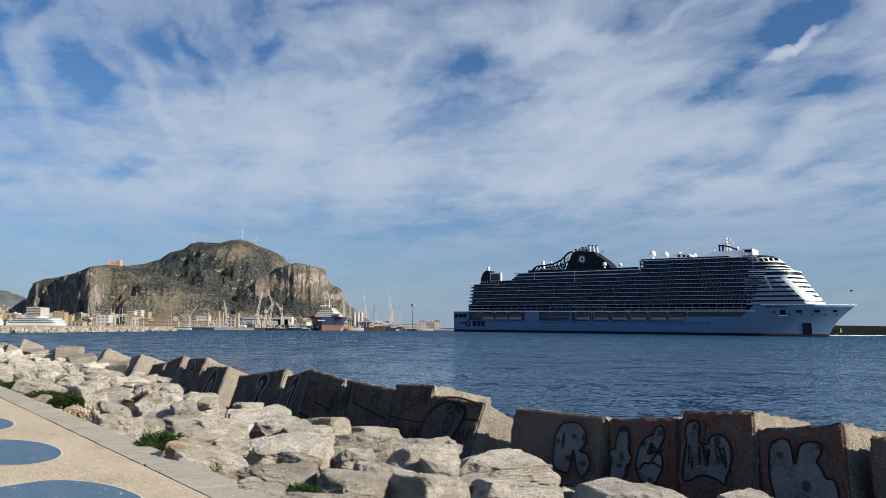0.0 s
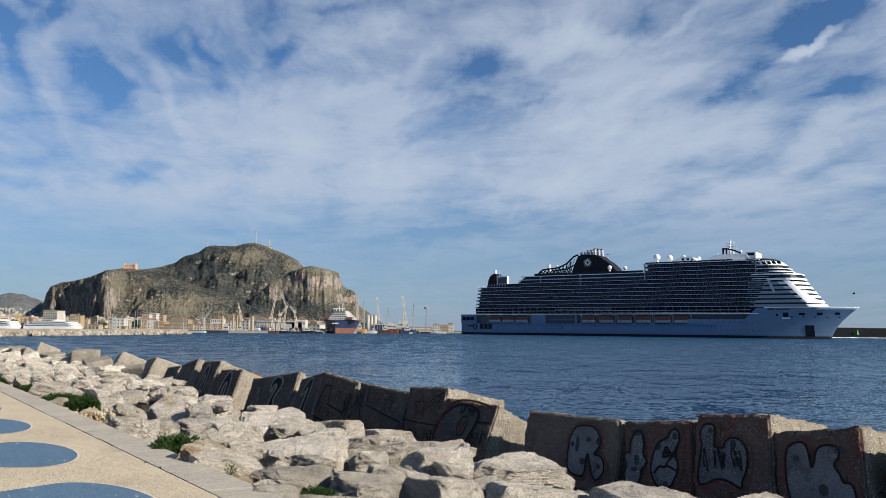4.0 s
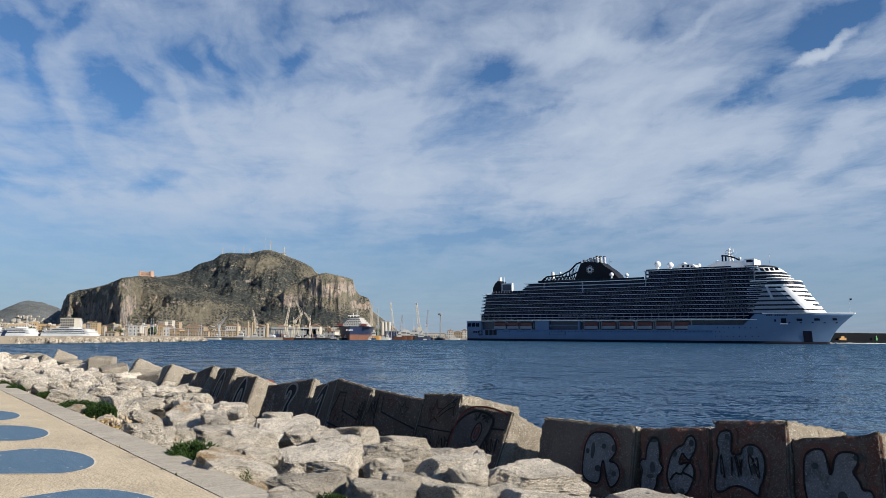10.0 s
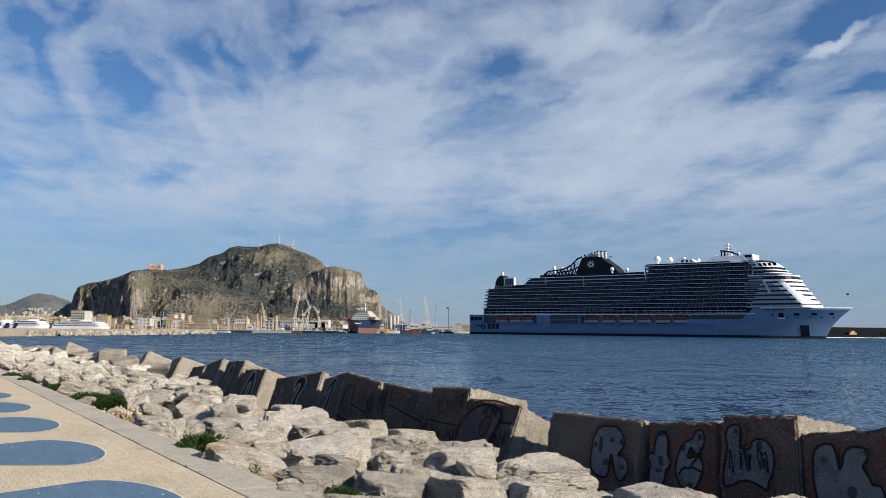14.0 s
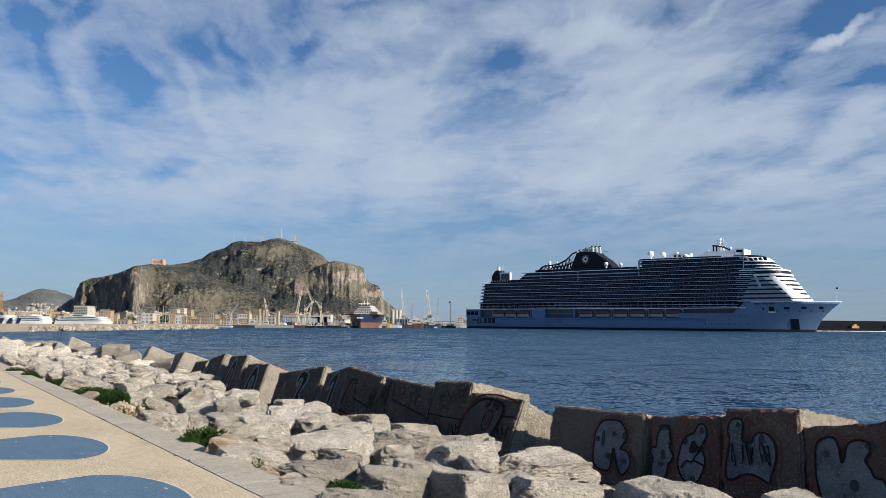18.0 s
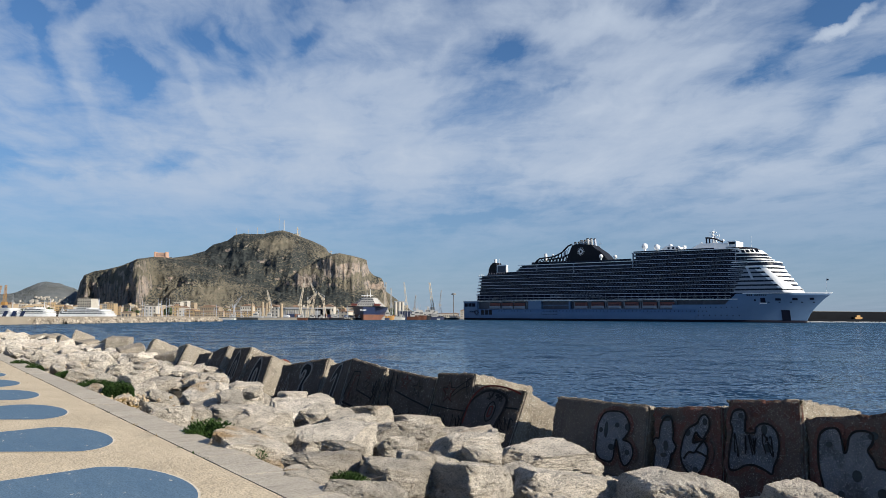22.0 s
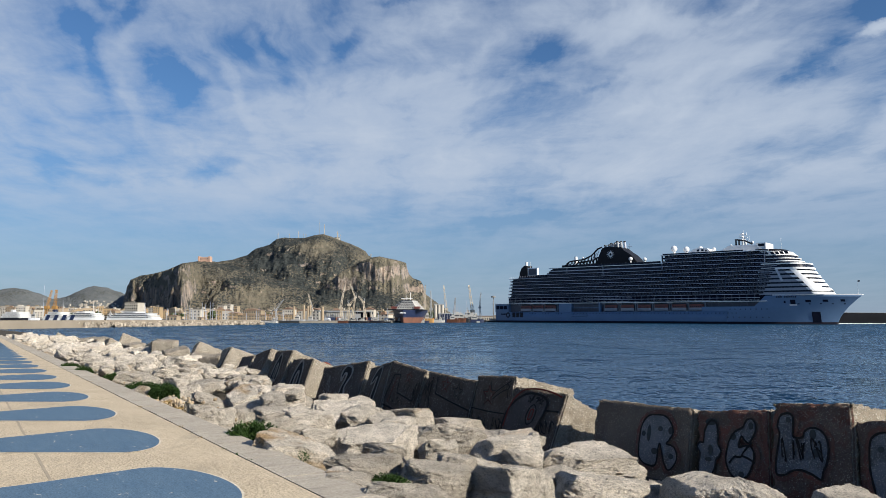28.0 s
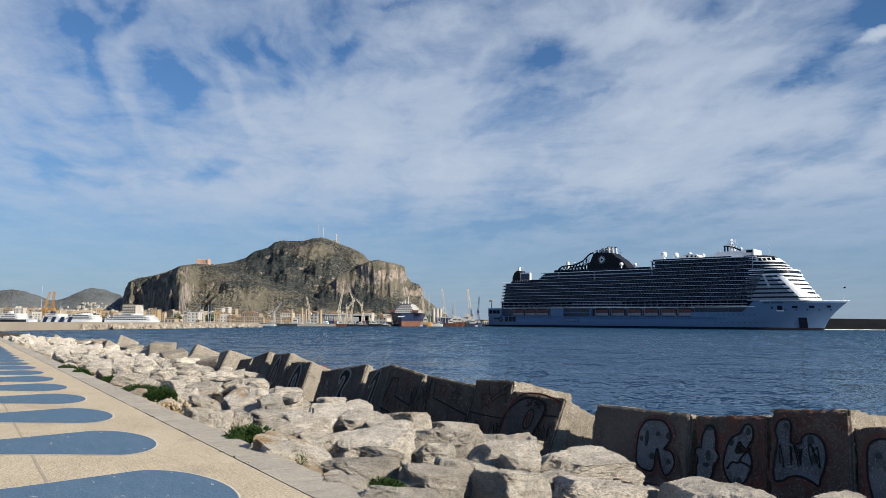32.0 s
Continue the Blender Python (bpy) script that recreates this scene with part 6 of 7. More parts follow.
M_mole = material("mole_wall", (0.235, 0.205, 0.165), (0.175, 0.152, 0.122), 0.06, 0.9, bump=0.3, bump_scale=1.0, dist=0.1)
M_dark_mole = material("dark_breakwater", (0.013, 0.0145, 0.018), (0.009, 0.010, 0.012), 0.05, 0.95, bump=0.3, bump_scale=0.6, dist=0.2, spec=0.0)
M_foam = paint("foam", (0.75, 0.78, 0.8), 0.8)
M_leaf_far = material("far_tree_green", (0.06, 0.075, 0.035), (0.03, 0.045, 0.02), 0.4, 0.9)
QUAY = WATER + 1.7
M_ferrywhite = material("ferry_white", (0.56, 0.57, 0.58), (0.46, 0.47, 0.48), 0.3, 0.5)
M_lamp = paint("weathered_steel", (0.16, 0.165, 0.17), 0.6)
M_brown = material("rusty_brown_paint", (0.085, 0.035, 0.022), (0.05, 0.025, 0.018), 0.6, 0.8)
M_workboat = material("weathered_boat_white", (0.42, 0.42, 0.41), (0.30, 0.30, 0.29), 0.4, 0.6)


def land():
    """Flat ground of the port and town, up to the mountain's foot."""
    bm = bmesh.new()
    plate(bm, [(-3600, 600), (-420, 600), (-300, 640), (-138, 560), (-95, 612), (18, 880), (60, 1000), (90, 3600), (-3600, 4600)], WATER - 3, QUAY)
    tagged(link("harbour_ground", bm, M_quay), "grey concrete quays and town ground", "ground", kind="structure")


land()


def mole():
    """Long breakwater of wall and boulders that shelters the inner harbour."""
    p, q = Vector((-150, 225, 0)), Vector((-132, 436, 0))
    wall_a, wall_b = Vector((-260, 226, 0)), p
    for a, b, name in ((wall_a, wall_b, "mole_wall"), (p, q, "mole_wall")):
        d = (b - a)
        bm = boxes((0, d.length, -2.5, 2.5, WATER - 3, 0.55))
        o = tagged(link(name, bm, M_mole), "pale beige stone mole wall", "wall", kind="structure")
        o.matrix_basis = Matrix.Translation(a) @ pose(0, 0, 0, 0, 0, math.degrees(math.atan2(d.y, d.x)))
    rng = random.Random(8)
    stone = material("weathered_armour_stone", (0.40, 0.355, 0.295), (0.15, 0.132, 0.108), 1.5, 0.92, bump=1.0, bump_scale=6, vary=0.25, dist=0.1)
    shapes = []
    for me in ROCKS_FAR:
        me = me.copy()
        me.materials[0] = stone
        shapes.append(me)
    for i in range(300):
        k = 0.19 + 0.81 * i / 300
        c = p.lerp(q, k)
        size = rng.uniform(0.8, 1.7)
        off = rng.uniform(2.0, 5.0)
        o = new("armour_stone", shapes[rng.randrange(8)])
        o.matrix_basis = pose(c.x + off, c.y + rng.uniform(-0.6, 0.6), WATER + 1.75 - 0.55 * (off - 2) + rng.uniform(-0.35, 0.3), rng.uniform(-30, 30), rng.uniform(-30, 30), rng.uniform(0, 360)) @ Matrix.Diagonal((size, size, size, 1))
        tagged(o, "tan armour stone on the mole", "boulder", "armour stones of the mole")


mole()


def outer_breakwater():
    """Dark outer wall of the port behind the ship's bow."""
    a, b = Vector((290, 742, 0)), Vector((900, 960, 0))
    d = b - a
    place = Matrix.Translation(a) @ pose(0, 0, 0, 0, 0, math.degrees(math.atan2(d.y, d.x)))
    root = thing("outer_breakwater", "long dark concrete outer breakwater with a pale coping", "breakwater", place, kind="structure")
    part("breakwater_wall", boxes((0, d.length, -1.5, 6, WATER - 3, 8.2)), M_dark_mole, root)
    part("breakwater_coping", boxes((0, d.length, -1.7, 6.2, 8.2, 8.5)), M_quay, root)
    part("breakwater_apron", boxes((0, d.length, -9, -1.5, WATER - 3, 0.6)), M_dark_mole, root)
    part("apron_edge", boxes((0, d.length, -9.2, -8.6, 0.6, 1.0)), M_dark_mole, root)
    bm = bmesh.new()
    rows = [(bm.verts.new((6.0 * i, -12.0 - 1.2 * math.sin(i * 1.7) * math.sin(i * 0.6), WATER + 0.02)), bm.verts.new((6.0 * i, -10.6, WATER + 0.42 + 0.12 * math.sin(i * 1.3))), bm.verts.new((6.0 * i, -8.9, WATER + 0.40)), bm.verts.new((6.0 * i, -8.9, WATER - 0.3))) for i in range(int(d.length / 6))]
    for u, v in zip(rows, rows[1:]):
        for j in range(3):
            bm.faces.new((u[j], v[j], v[j + 1], u[j + 1]))
    o = tagged(link("foam", bm, M_foam), "thin line of white foam along the breakwater", "foam", kind="structure")
    o.matrix_basis = place
    for s, w, h, mat, label in ((120, 9, 4.2, M_crane, "yellow machine on the breakwater"), (165, 2.6, 5.0, paint("green_paint", (0.05, 0.22, 0.06), 0.6), "green harbour beacon on the breakwater"), (240, 8, 4, M_crane, "yellow machine on the breakwater")):
        t = thing("beacon" if w < 4 else "machine", label, "beacon" if w < 4 else "machine", place @ pose(s, -5, 0.6))
        part("body", boxes((-w / 2, w / 2, -1, 1, 0, h * 0.6)), mat, t)
        part("top", boxes((-w / 4, w / 4, -0.8, 0.8, h * 0.6, h)), mat, t)


outer_breakwater()


def windows(root, w, y, z0, floors, step, count, hi=1.4, wide=0.5):
    """Recessed panes, one by one, on the side that faces the bay."""
    first = None
    for f in range(floors):
        for i in range(count):
            x = -w / 2 + w * (i + 0.5) / count
            ww = w / count * wide
            if first is None:
                first = part("window", boxes((-ww / 2, ww / 2, -0.12, 0.1, 0, hi)), M_pane, root)
                o = first
            else:
                o = new("window", first.data)
                o.parent = root
            o.location = (x, y, z0 + step * f + 0.9)


def apartments(x, y, w, top, d, floors, mat, label):
    h = top - QUAY
    root = thing("apartment_building", label, "building", pose(x, y, QUAY), "town buildings")
    step = h / (floors + 0.4)
    wall = part("wall", boxes((-w / 2, w / 2, 0.4, d, 0, h)), mat, root)
    part("roof", boxes((-w / 2 - 0.4, w / 2 + 0.4, 0.2, d + 0.4, h, h + 0.6), (-2, 2, 3, 7, h, h + 2.6)), M_quay, root)
    for f in range(floors):
        part("balcony", boxes((-w / 2, w / 2, -0.8, 0.4, step * f + step * 0.9, step * f + step * 0.9 + 1.0)), mat, root)
    windows(wall, w, 0.35, 0.0, floors, step, max(4, int(w / 3)), step * 0.5, 0.55)


def warehouse(x, y, w, top, d, mat, label, floors, count):
    h = top - QUAY
    root = thing("harbour_building", label, "building", pose(x, y, QUAY), "harbour buildings")
    wall = part("wall", boxes((-w / 2, w / 2, 0, d, 0, h * 0.86)), mat, root)
    bm = bmesh.new()
    if w < h * 3:
        prism(bm, [(-w / 2 - 0.4, h * 0.86), (w / 2 + 0.4, h * 0.86), (0, h * 1.05)], -0.4, d)
    else:
        plate(bm, [(-w / 2 - 0.3, -0.3), (w / 2 + 0.3, -0.3), (w / 2 + 0.3, d), (-w / 2 - 0.3, d)], h * 0.86, h)
    part("roof", bm, M_tile, root)
    step = h * 0.86 / floors
    windows(wall, w, 0.0, -0.3, floors, step, count, step * 0.5, 0.4)


def shed(x, y, w, top, d):
    h = top - QUAY
    root = thing("dock_shed", "long white dockyard shed with tall grey doors", "shed", pose(x, y, QUAY), "harbour buildings")
    part("wall", boxes((-w / 2, w * 0.2, 0, d, 0, h * 0.85), (w * 0.4, w / 2, 0, d, 0, h * 0.85)), M_cream, root)
    # near-black wall: the open bay's inner shade is in its colour
    part("back_wall", boxes((w * 0.2, w * 0.4, 3, d, 0, h * 0.85)), M_navy, root)
    part("roof", boxes((-w / 2 - 1, w / 2 + 1, -1, d, h * 0.85, h)), M_greyp, root)
    for i in range(6):
        part("sliding_door", boxes((w * (0.2 + 0.018 * i), w * (0.2 + 0.018 * i) + w * 0.016, 0.2, 0.6, 0, h * 0.7)), M_greyp, root)
    for i in range(14):
        xx = -w / 2 + 1.5 + i * w * 0.047
        part("pillar", boxes((xx, xx + 0.5, -0.4, 0.1, 0, h * 0.85)), M_greyp, root)


def silo(x, y, w, top):
    root = thing("silo", "grey-white cylindrical silo bank", "silo", pose(x, y, QUAY))
    for i in range(3):
        bm = bmesh.new()
        tube(bm, (-w / 2 + w / 6 + i * w / 3, 0, 0), (-w / 2 + w / 6 + i * w / 3, 0, top - QUAY), w / 6, w / 6, 14)
        part("cylinder", bm, M_cream, root)
    part("gallery", boxes((-w / 2, w / 2, -1, 1, top - QUAY, top - QUAY + 1.2)), M_greyp, root)


def mast(x, y, top):
    root = thing("yacht_mast", "slim pale sailing-boat mast with its hull at the mooring", "mast", pose(x, y, WATER), "masts in the marina")
    bm = bmesh.new()
    tube(bm, (0, 0, 1), (0, 0, top - WATER), 0.14, 0.09, 6)
    part("pole", bm, M_slab, root)
    part("spreader", boxes((-1.6, 1.6, -0.06, 0.06, (top - WATER) * 0.62, (top - WATER) * 0.62 + 0.15)), M_workboat, root)
    part("boat", boxes((-1.6, 1.6, -5, 5, -0.4, 1.3)), M_workboat, root)


def chimney(x, y, top, r):
    root = thing("pipe_tower", "tan cylindrical tower on the quay", "tower", pose(x, y, QUAY))
    bm = bmesh.new()
    tube(bm, (0, 0, 0), (0, 0, top - QUAY), r * 1.15, r, 12)
    part("shaft", bm, M_stucco, root)
    bm = bmesh.new()
    tube(bm, (0, 0, top - QUAY), (0, 0, top - QUAY + 1.5), r * 1.3, r * 0.4, 12)
    part("cap", bm, M_stucco, root)


def lattice(bm, p, q, w, n):
    """A braced square boom from p to q."""
    p, q = Vector(p), Vector(q)
    turn = (q - p).to_track_quat("Z", "Y").to_matrix()
    cs = [turn @ Vector((a * w / 2, b * w / 2, 0)) for a, b in ((1, 1), (1, -1), (-1, -1), (-1, 1))]
    for c in cs:
        tube(bm, p + c, q + c * 0.6, w * 0.11, w * 0.09, 4)
    for i in range(n):
        a, b = p.lerp(q, i / n), p.lerp(q, (i + 1) / n)
        for k in range(4):
            tube(bm, a + cs[k] * (1 - 0.4 * i / n), b + cs[(k + 1) % 4] * (1 - 0.4 * (i + 1) / n), w * 0.06, w * 0.06, 4)


def crane(foot, top, tip, mat, label, w):
    root = thing("harbour_crane", label, "crane", pose(foot[0], foot[1], QUAY), "harbour cranes")
    o = Vector((foot[0], foot[1], QUAY))
    t, j = Vector(top) - o, Vector(tip) - o
    bm = bmesh.new()
    lattice(bm, (0, 0, 0), t, w * 1.4, 6)
    part("tower", bm, mat, root)
    part("cab", boxes((t.x - w, t.x + w, t.y - w, t.y + w, t.z - w * 0.6, t.z + w * 0.8)), mat, root)
    bm = bmesh.new()
    lattice(bm, t, j, w, 10)
    part("jib", bm, mat, root)
    bm = bmesh.new()
    back = t + Vector((-(j.x - t.x) * 0.25, 0, w * 2.5))
    tube(bm, back, j, 0.12, 0.12, 4)
    tube(bm, t, back, 0.3, 0.3, 4)
    part("stay", bm, M_greyp, root)


def harbour_light(x, y, top):
    root = thing("harbour_lamp", "tall slim floodlight mast with a round head", "lamp", pose(x, y, QUAY))
    h = top - QUAY
    bm = bmesh.new()
    tube(bm, (0, 0, 0), (0, 0, h - 1.5), 0.6, 0.42, 10)
    part("pole", bm, M_lamp, root)
    bm = bmesh.new()
    tube(bm, (0, 0, h - 1.8), (0, 0, h), 2.6, 2.2, 12)
    part("head", bm, M_lamp, root)


def white_ferry(x, y, w, top, hullmat, label, decks):
    root = thing("ferry", label, "ferry", pose(x, y, WATER), "moored ferries")
    h = top - WATER
    bm = bmesh.new()
    plate(bm, nose(-w / 2, w / 2, 7, 10), -1, h * 0.42, 1.0)
    part("hull", bm, hullmat, root)
    for k in range(decks):
        z0 = h * (0.42 + 0.58 * k / decks)
        z1 = h * (0.42 + 0.58 * (k + 1) / decks)
        bm = bmesh.new()
        plate(bm, nose(-w / 2 + 1 + w * (0.0, 0.05, 0.16, 0.3)[k], w / 2 - w * (0.03, 0.05, 0.10, 0.34)[k], 6.6, 3), z0, z1 - 0.3)
        part("deckhouse", bm, M_ferrywhite, root)
        part("window_band", boxes((-w / 2 + 2 + w * (0.0, 0.05, 0.16, 0.3)[k], w / 2 - 4 - w * (0.03, 0.05, 0.10, 0.34)[k], -6.75, -6.5, z0 + 0.35, z0 + 0.75)), M_pane, root)
        bm = bmesh.new()
        plate(bm, nose(-w / 2 + w * (0.0, 0.04, 0.15, 0.29)[k], w / 2 - w * (0.02, 0.04, 0.09, 0.33)[k], 6.8, 3), z1 - 0.3, z1 - 0.12)
        part("deck", bm, M_ferrywhite, root)
    if "blue" in label:
        for i in range(4):
            bm = bmesh.new()
            prism(bm, [(-w * 0.4 + 6 * i, 0.8), (-w * 0.4 + 6 * i + 2.6, 0.8), (-w * 0.4 + 6 * i + 4.6, h * 0.7), (-w * 0.4 + 6 * i + 2.0, h * 0.7)], -7.2, -6.9)
            part("blue_panel", bm, M_shipblue, root, "dark blue painted panel")
    if hullmat is not M_ferrywhite or "blue" in label:
        bm = bmesh.new()
        prism(bm, [(-w * 0.22, h - 1), (-w * 0.10, h - 1), (-w * 0.13, h + 1.6), (-w * 0.21, h + 1.6)], -2, 2)
        part("funnel", bm, M_shipblue if hullmat is M_ferrywhite else M_ferrywhite, root)
    bm = bmesh.new()
    tube(bm, (w * 0.18, 0, h), (w * 0.18, 0, h + 5), 0.25, 0.12, 6)
    part("mast", bm, M_ferrywhite, root)


def tug(x, y, w, top, hullmat, label):
    root = thing("boat", label, "boat", pose(x, y, WATER), "moored boats")
    h = top - WATER
    bm = bmesh.new()
    plate(bm, nose(-w / 2, w / 2, w * 0.16, w * 0.3), -0.6, h * 0.38, 0.4)
    part("hull", bm, hullmat, root)
    cabin = part("cabin", boxes((-w * 0.22, w * 0.12, -w * 0.1, w * 0.1, h * 0.38, h * 0.72)), M_workboat, root)
    part("cabin_window", boxes((-w * 0.18, w * 0.09, -w * 0.11, -w * 0.09, h * 0.55, h * 0.66)), M_pane, cabin)
    part("wheelhouse", boxes((-w * 0.12, w * 0.06, -w * 0.07, w * 0.07, h * 0.72, h * 0.88)), M_workboat, root)
    bm = bmesh.new()
    tube(bm, (-w * 0.05, 0, h * 0.8), (-w * 0.05, 0, h * 1.1), 0.22, 0.12, 6)
    tube(bm, (w * 0.3, 0, h * 0.38), (w * 0.36, 0, h * 0.9), 0.2, 0.12, 6)
    part("mast", bm, M_greyp, root)


def barge(x, y, w, top):
    root = thing("barge", "dark blue-grey box-shaped pontoon at the quay", "barge", pose(x, y, WATER))
    h = top - WATER
    part("hull", boxes((-w / 2, w / 2, -5, 5, -0.5, h)), M_shipblue, root)
    part("rim", boxes((-w / 2 - 0.3, w / 2 + 0.3, -5.3, 5.3, h, h + 0.6)), M_greyp, root)
    for i in range(5):
        xx = -w / 2 + w * (i + 0.5) / 5
        part("rib", boxes((xx - 0.2, xx + 0.2, -5.25, -5.0, 0.3, h)), M_greyp, root)


def blue_ferry(x, y, w, top):
    """A ferry seen from ahead, laid up at the quay."""
    root = thing("laid_up_ferry", "blue ferry with rusty red bottom and white stepped decks", "ferry", pose(x, y, WATER))
    h = top - WATER
    deck = h * 0.56

    def section(z, s):
        flare = 0.43 + 0.11 * max(0.0, z / deck)
        return w * flare * (1 - max(0.0, (s - 0.25) / 0.75) ** 2.2)

    def shell(zs):
        bm = bmesh.new()
        rings = []
        for z in zs:
            near, farside = [], []
            for i in range(19):
                s = i / 18
                yy = 60 - 72 * s - 4 * s * z / deck
                near.append(bm.verts.new((-max(0.3, section(z, s)), yy, z)))
                farside.append(bm.verts.new((max(0.3, section(z, s)), yy, z)))
            rings.append(near + farside[::-1])
        n = len(rings[0])
        for a, b in zip(rings, rings[1:]):
            for i in range(n):
                bm.faces.new((a[i], a[(i + 1) % n], b[(i + 1) % n], b[i]))
        bm.faces.new(rings[-1])
        bmesh.ops.recalc_face_normals(bm, faces=bm.faces)
        return bm

    part("bottom", shell([-0.5, 1.5, deck * 0.42]), M_rust, root, "rusty red lower hull")
    part("hull", shell([deck * 0.42, deck * 0.7, deck]), M_shipblue, root, "dark blue upper hull")
    part("rail", boxes((-w * 0.56, w * 0.54, 2, 60, deck, deck + 0.7)), M_black, root)
    for k in range(5):
        hw = w * (0.45 - 0.055 * k)
        z = deck + 0.7 + (h - deck - 0.7) * k / 5
        bm = bmesh.new()
        plate(bm, [(-hw, 10 + 3 * k), (-hw * 0.7, 4 + 3 * k), (hw * 0.7, 4 + 3 * k), (hw, 10 + 3 * k), (hw, 50), (-hw, 50)], z, z + (h - deck) / 5 - 0.15)
        part("deckhouse", bm, M_workboat, root, "white deckhouse")
        for i in range(9):
            xx = -hw * 0.66 + hw * 1.32 * i / 8
            part("window", boxes((xx - 0.5, xx + 0.5, 3.8 + 3 * k, 4.1 + 3 * k, z + 0.9, z + 1.7)), M_pane, root)
    for sx in (-1, 1):
        for yy in (6, 15):
            part("lifeboat", boxes((sx * w * 0.36 - 2.4, sx * w * 0.36 + 2.4, yy - 3, yy + 3, deck + 1.2, deck + 3)), M_orange, root, "orange lifeboat")
    bm = bmesh.new()
    for dx in (-2.5, 0, 3):
        tube(bm, (dx, 14, h), (dx, 14, h + 4 + dx), 0.3, 0.15, 6)
    box(bm, -5, 5, 13.8, 14.2, h + 1.5, h + 1.9)
    part("mast", bm, M_white, root)
    for i in range(5):
        part("name_mark", boxes((-2.6 + 1.1 * i, -1.8 + 1.1 * i, -16.2 + 0.4 * abs(i - 2), -15.0, deck * 0.72, deck * 0.8)), M_white, root)


apartments(-518.1, 1100, 19.3, 22.9, 22, 10, M_cream, "white ten-storey apartment block")
apartments(-456.4, 1300, 10.8, 22.3, 16, 7, M_cream, "pale apartment block near the harbour")
apartments(-451.1, 1320, 9.9, 24.6, 16, 8, M_cream, "pale apartment block near the harbour")
apartments(-445.7, 1340, 10.1, 22.0, 16, 7, M_stucco, "beige apartment block near the harbour")
warehouse(-234.3, 700, 9.5, 6.6, 14, M_ochre, "yellow gabled harbour building", 2, 8)
warehouse(-216.6, 700, 25.7, 4.6, 16, M_stucco, "long sand-coloured warehouse on the quay", 2, 18)
warehouse(-192.4, 705, 25.7, 4.7, 16, M_ochre, "long ochre warehouse on the quay", 2, 18)
warehouse(-235.1, 760, 18.2, 10.4, 14, M_stucco, "beige harbour office block behind warehouses", 3, 10)
warehouse(-204.3, 780, 11.0, 11.9, 14, M_cream, "white harbour office block", 3, 6)
shed(-128.8, 690, 45.8, 8.3, 20)
warehouse(-107.7, 690, 9.6, 10.9, 14, M_cream, "white pump house with a domed tank", 2, 4)
warehouse(-2.5, 860, 21.7, 4.8, 12, M_cream, "low white quay building", 1, 9)
warehouse(-164.3, 395, 5.4, 2.9, 5, M_stucco, "small beige hut on the mole", 1, 3)
warehouse(-160.9, 425, 2.2, 1.8, 4, M_stucco, "small beige hut on the mole", 1, 2)
warehouse(6.5, 905, 9.0, 5.4, 10, M_stucco, "small beige quay building", 2, 5)
warehouse(16.5, 935, 8.0, 9.5, 12, M_cream, "pale block behind the quay", 3, 4)
warehouse(26.0, 960, 11.0, 8.0, 12, M_stucco, "beige block behind the quay", 2, 5)
warehouse(35.5, 985, 8.0, 10.5, 12, M_cream, "pale block behind the quay", 3, 4)
silo(-52.0, 800, 10.5, 15.5)
mast(-307.0, 520, 24.0)
mast(-315.7, 560, 14.8)
mast(-288.4, 560, 12.4)
mast(-212.2, 470, 10.7)
mast(-205.9, 520, 10.2)
mast(-204.3, 520, 9.8)
mast(-202.7, 520, 7.9)
mast(-172.5, 460, 10.9)
mast(-170.7, 460, 9.6)
mast(-171.3, 470, 11.2)
mast(-169.8, 470, 10.8)
mast(-207.4, 520, 8.3)
mast(-191.9, 500, 6.9)
mast(-129.3, 640, 5.0)
mast(-126.4, 640, 5.0)
mast(-132.6, 640, 4.5)
mast(-135.9, 640, 4.5)
chimney(-162.6, 640, 10.1, 0.9)
chimney(-154.1, 640, 11.0, 0.9)
chimney(-150.7, 640, 10.1, 0.9)
chimney(-148.8, 640, 11.0, 0.9)
chimney(-138.4, 640, 9.7, 1.2)
crane((-527.5, 900, 8.1), (-527.1, 900, 12.8), (-521.9, 900, 33.6), M_crane, "orange-yellow harbour crane with a raised jib", 2.4)
crane((-517.1, 900, 8.1), (-517.3, 900, 12.8), (-516.3, 900, 34.3), M_crane, "orange-yellow harbour crane with a raised jib", 2.6)
crane((-125.4, 660, -0.6), (-127.1, 660, 10.0), (-123.9, 660, 29.3), M_pale, "pale dockyard crane with raised jib", 1.4)
crane((-122.9, 670, -0.6), (-121.6, 670, 13.0), (-116.2, 670, 19.4), M_pale, "pale dockyard crane with raised jib", 1.4)
crane((-119.8, 672, -0.6), (-116.6, 672, 19.5), (-121.7, 672, 31.3), M_pale, "pale dockyard crane with raised jib", 1.0)
crane((-107.3, 674, 3.3), (-109.9, 674, 15.6), (-114.5, 674, 21.0), M_pale, "pale dockyard crane with raised jib", 1.2)
crane((-176.7, 640, 0.2), (-177.8, 640, 7.7), (-171.3, 640, 17.1), M_greyp, "grey quay crane with raised jib", 1.0)
crane((-152.9, 640, 0.3), (-147.3, 640, 7.8), (-150.5, 640, 21.8), M_pale, "pale quay crane with raised jib", 1.2)
crane((-66.4, 800, 0.4), (-67.1, 800, 12.5), (-66.1, 800, 35.8), M_pale, "pale quay crane with raised jib", 1.6)
crane((-59.5, 800, 0.4), (-60.1, 800, 10.8), (-60.8, 800, 30.0), M_greyp, "grey quay crane with raised jib", 1.6)
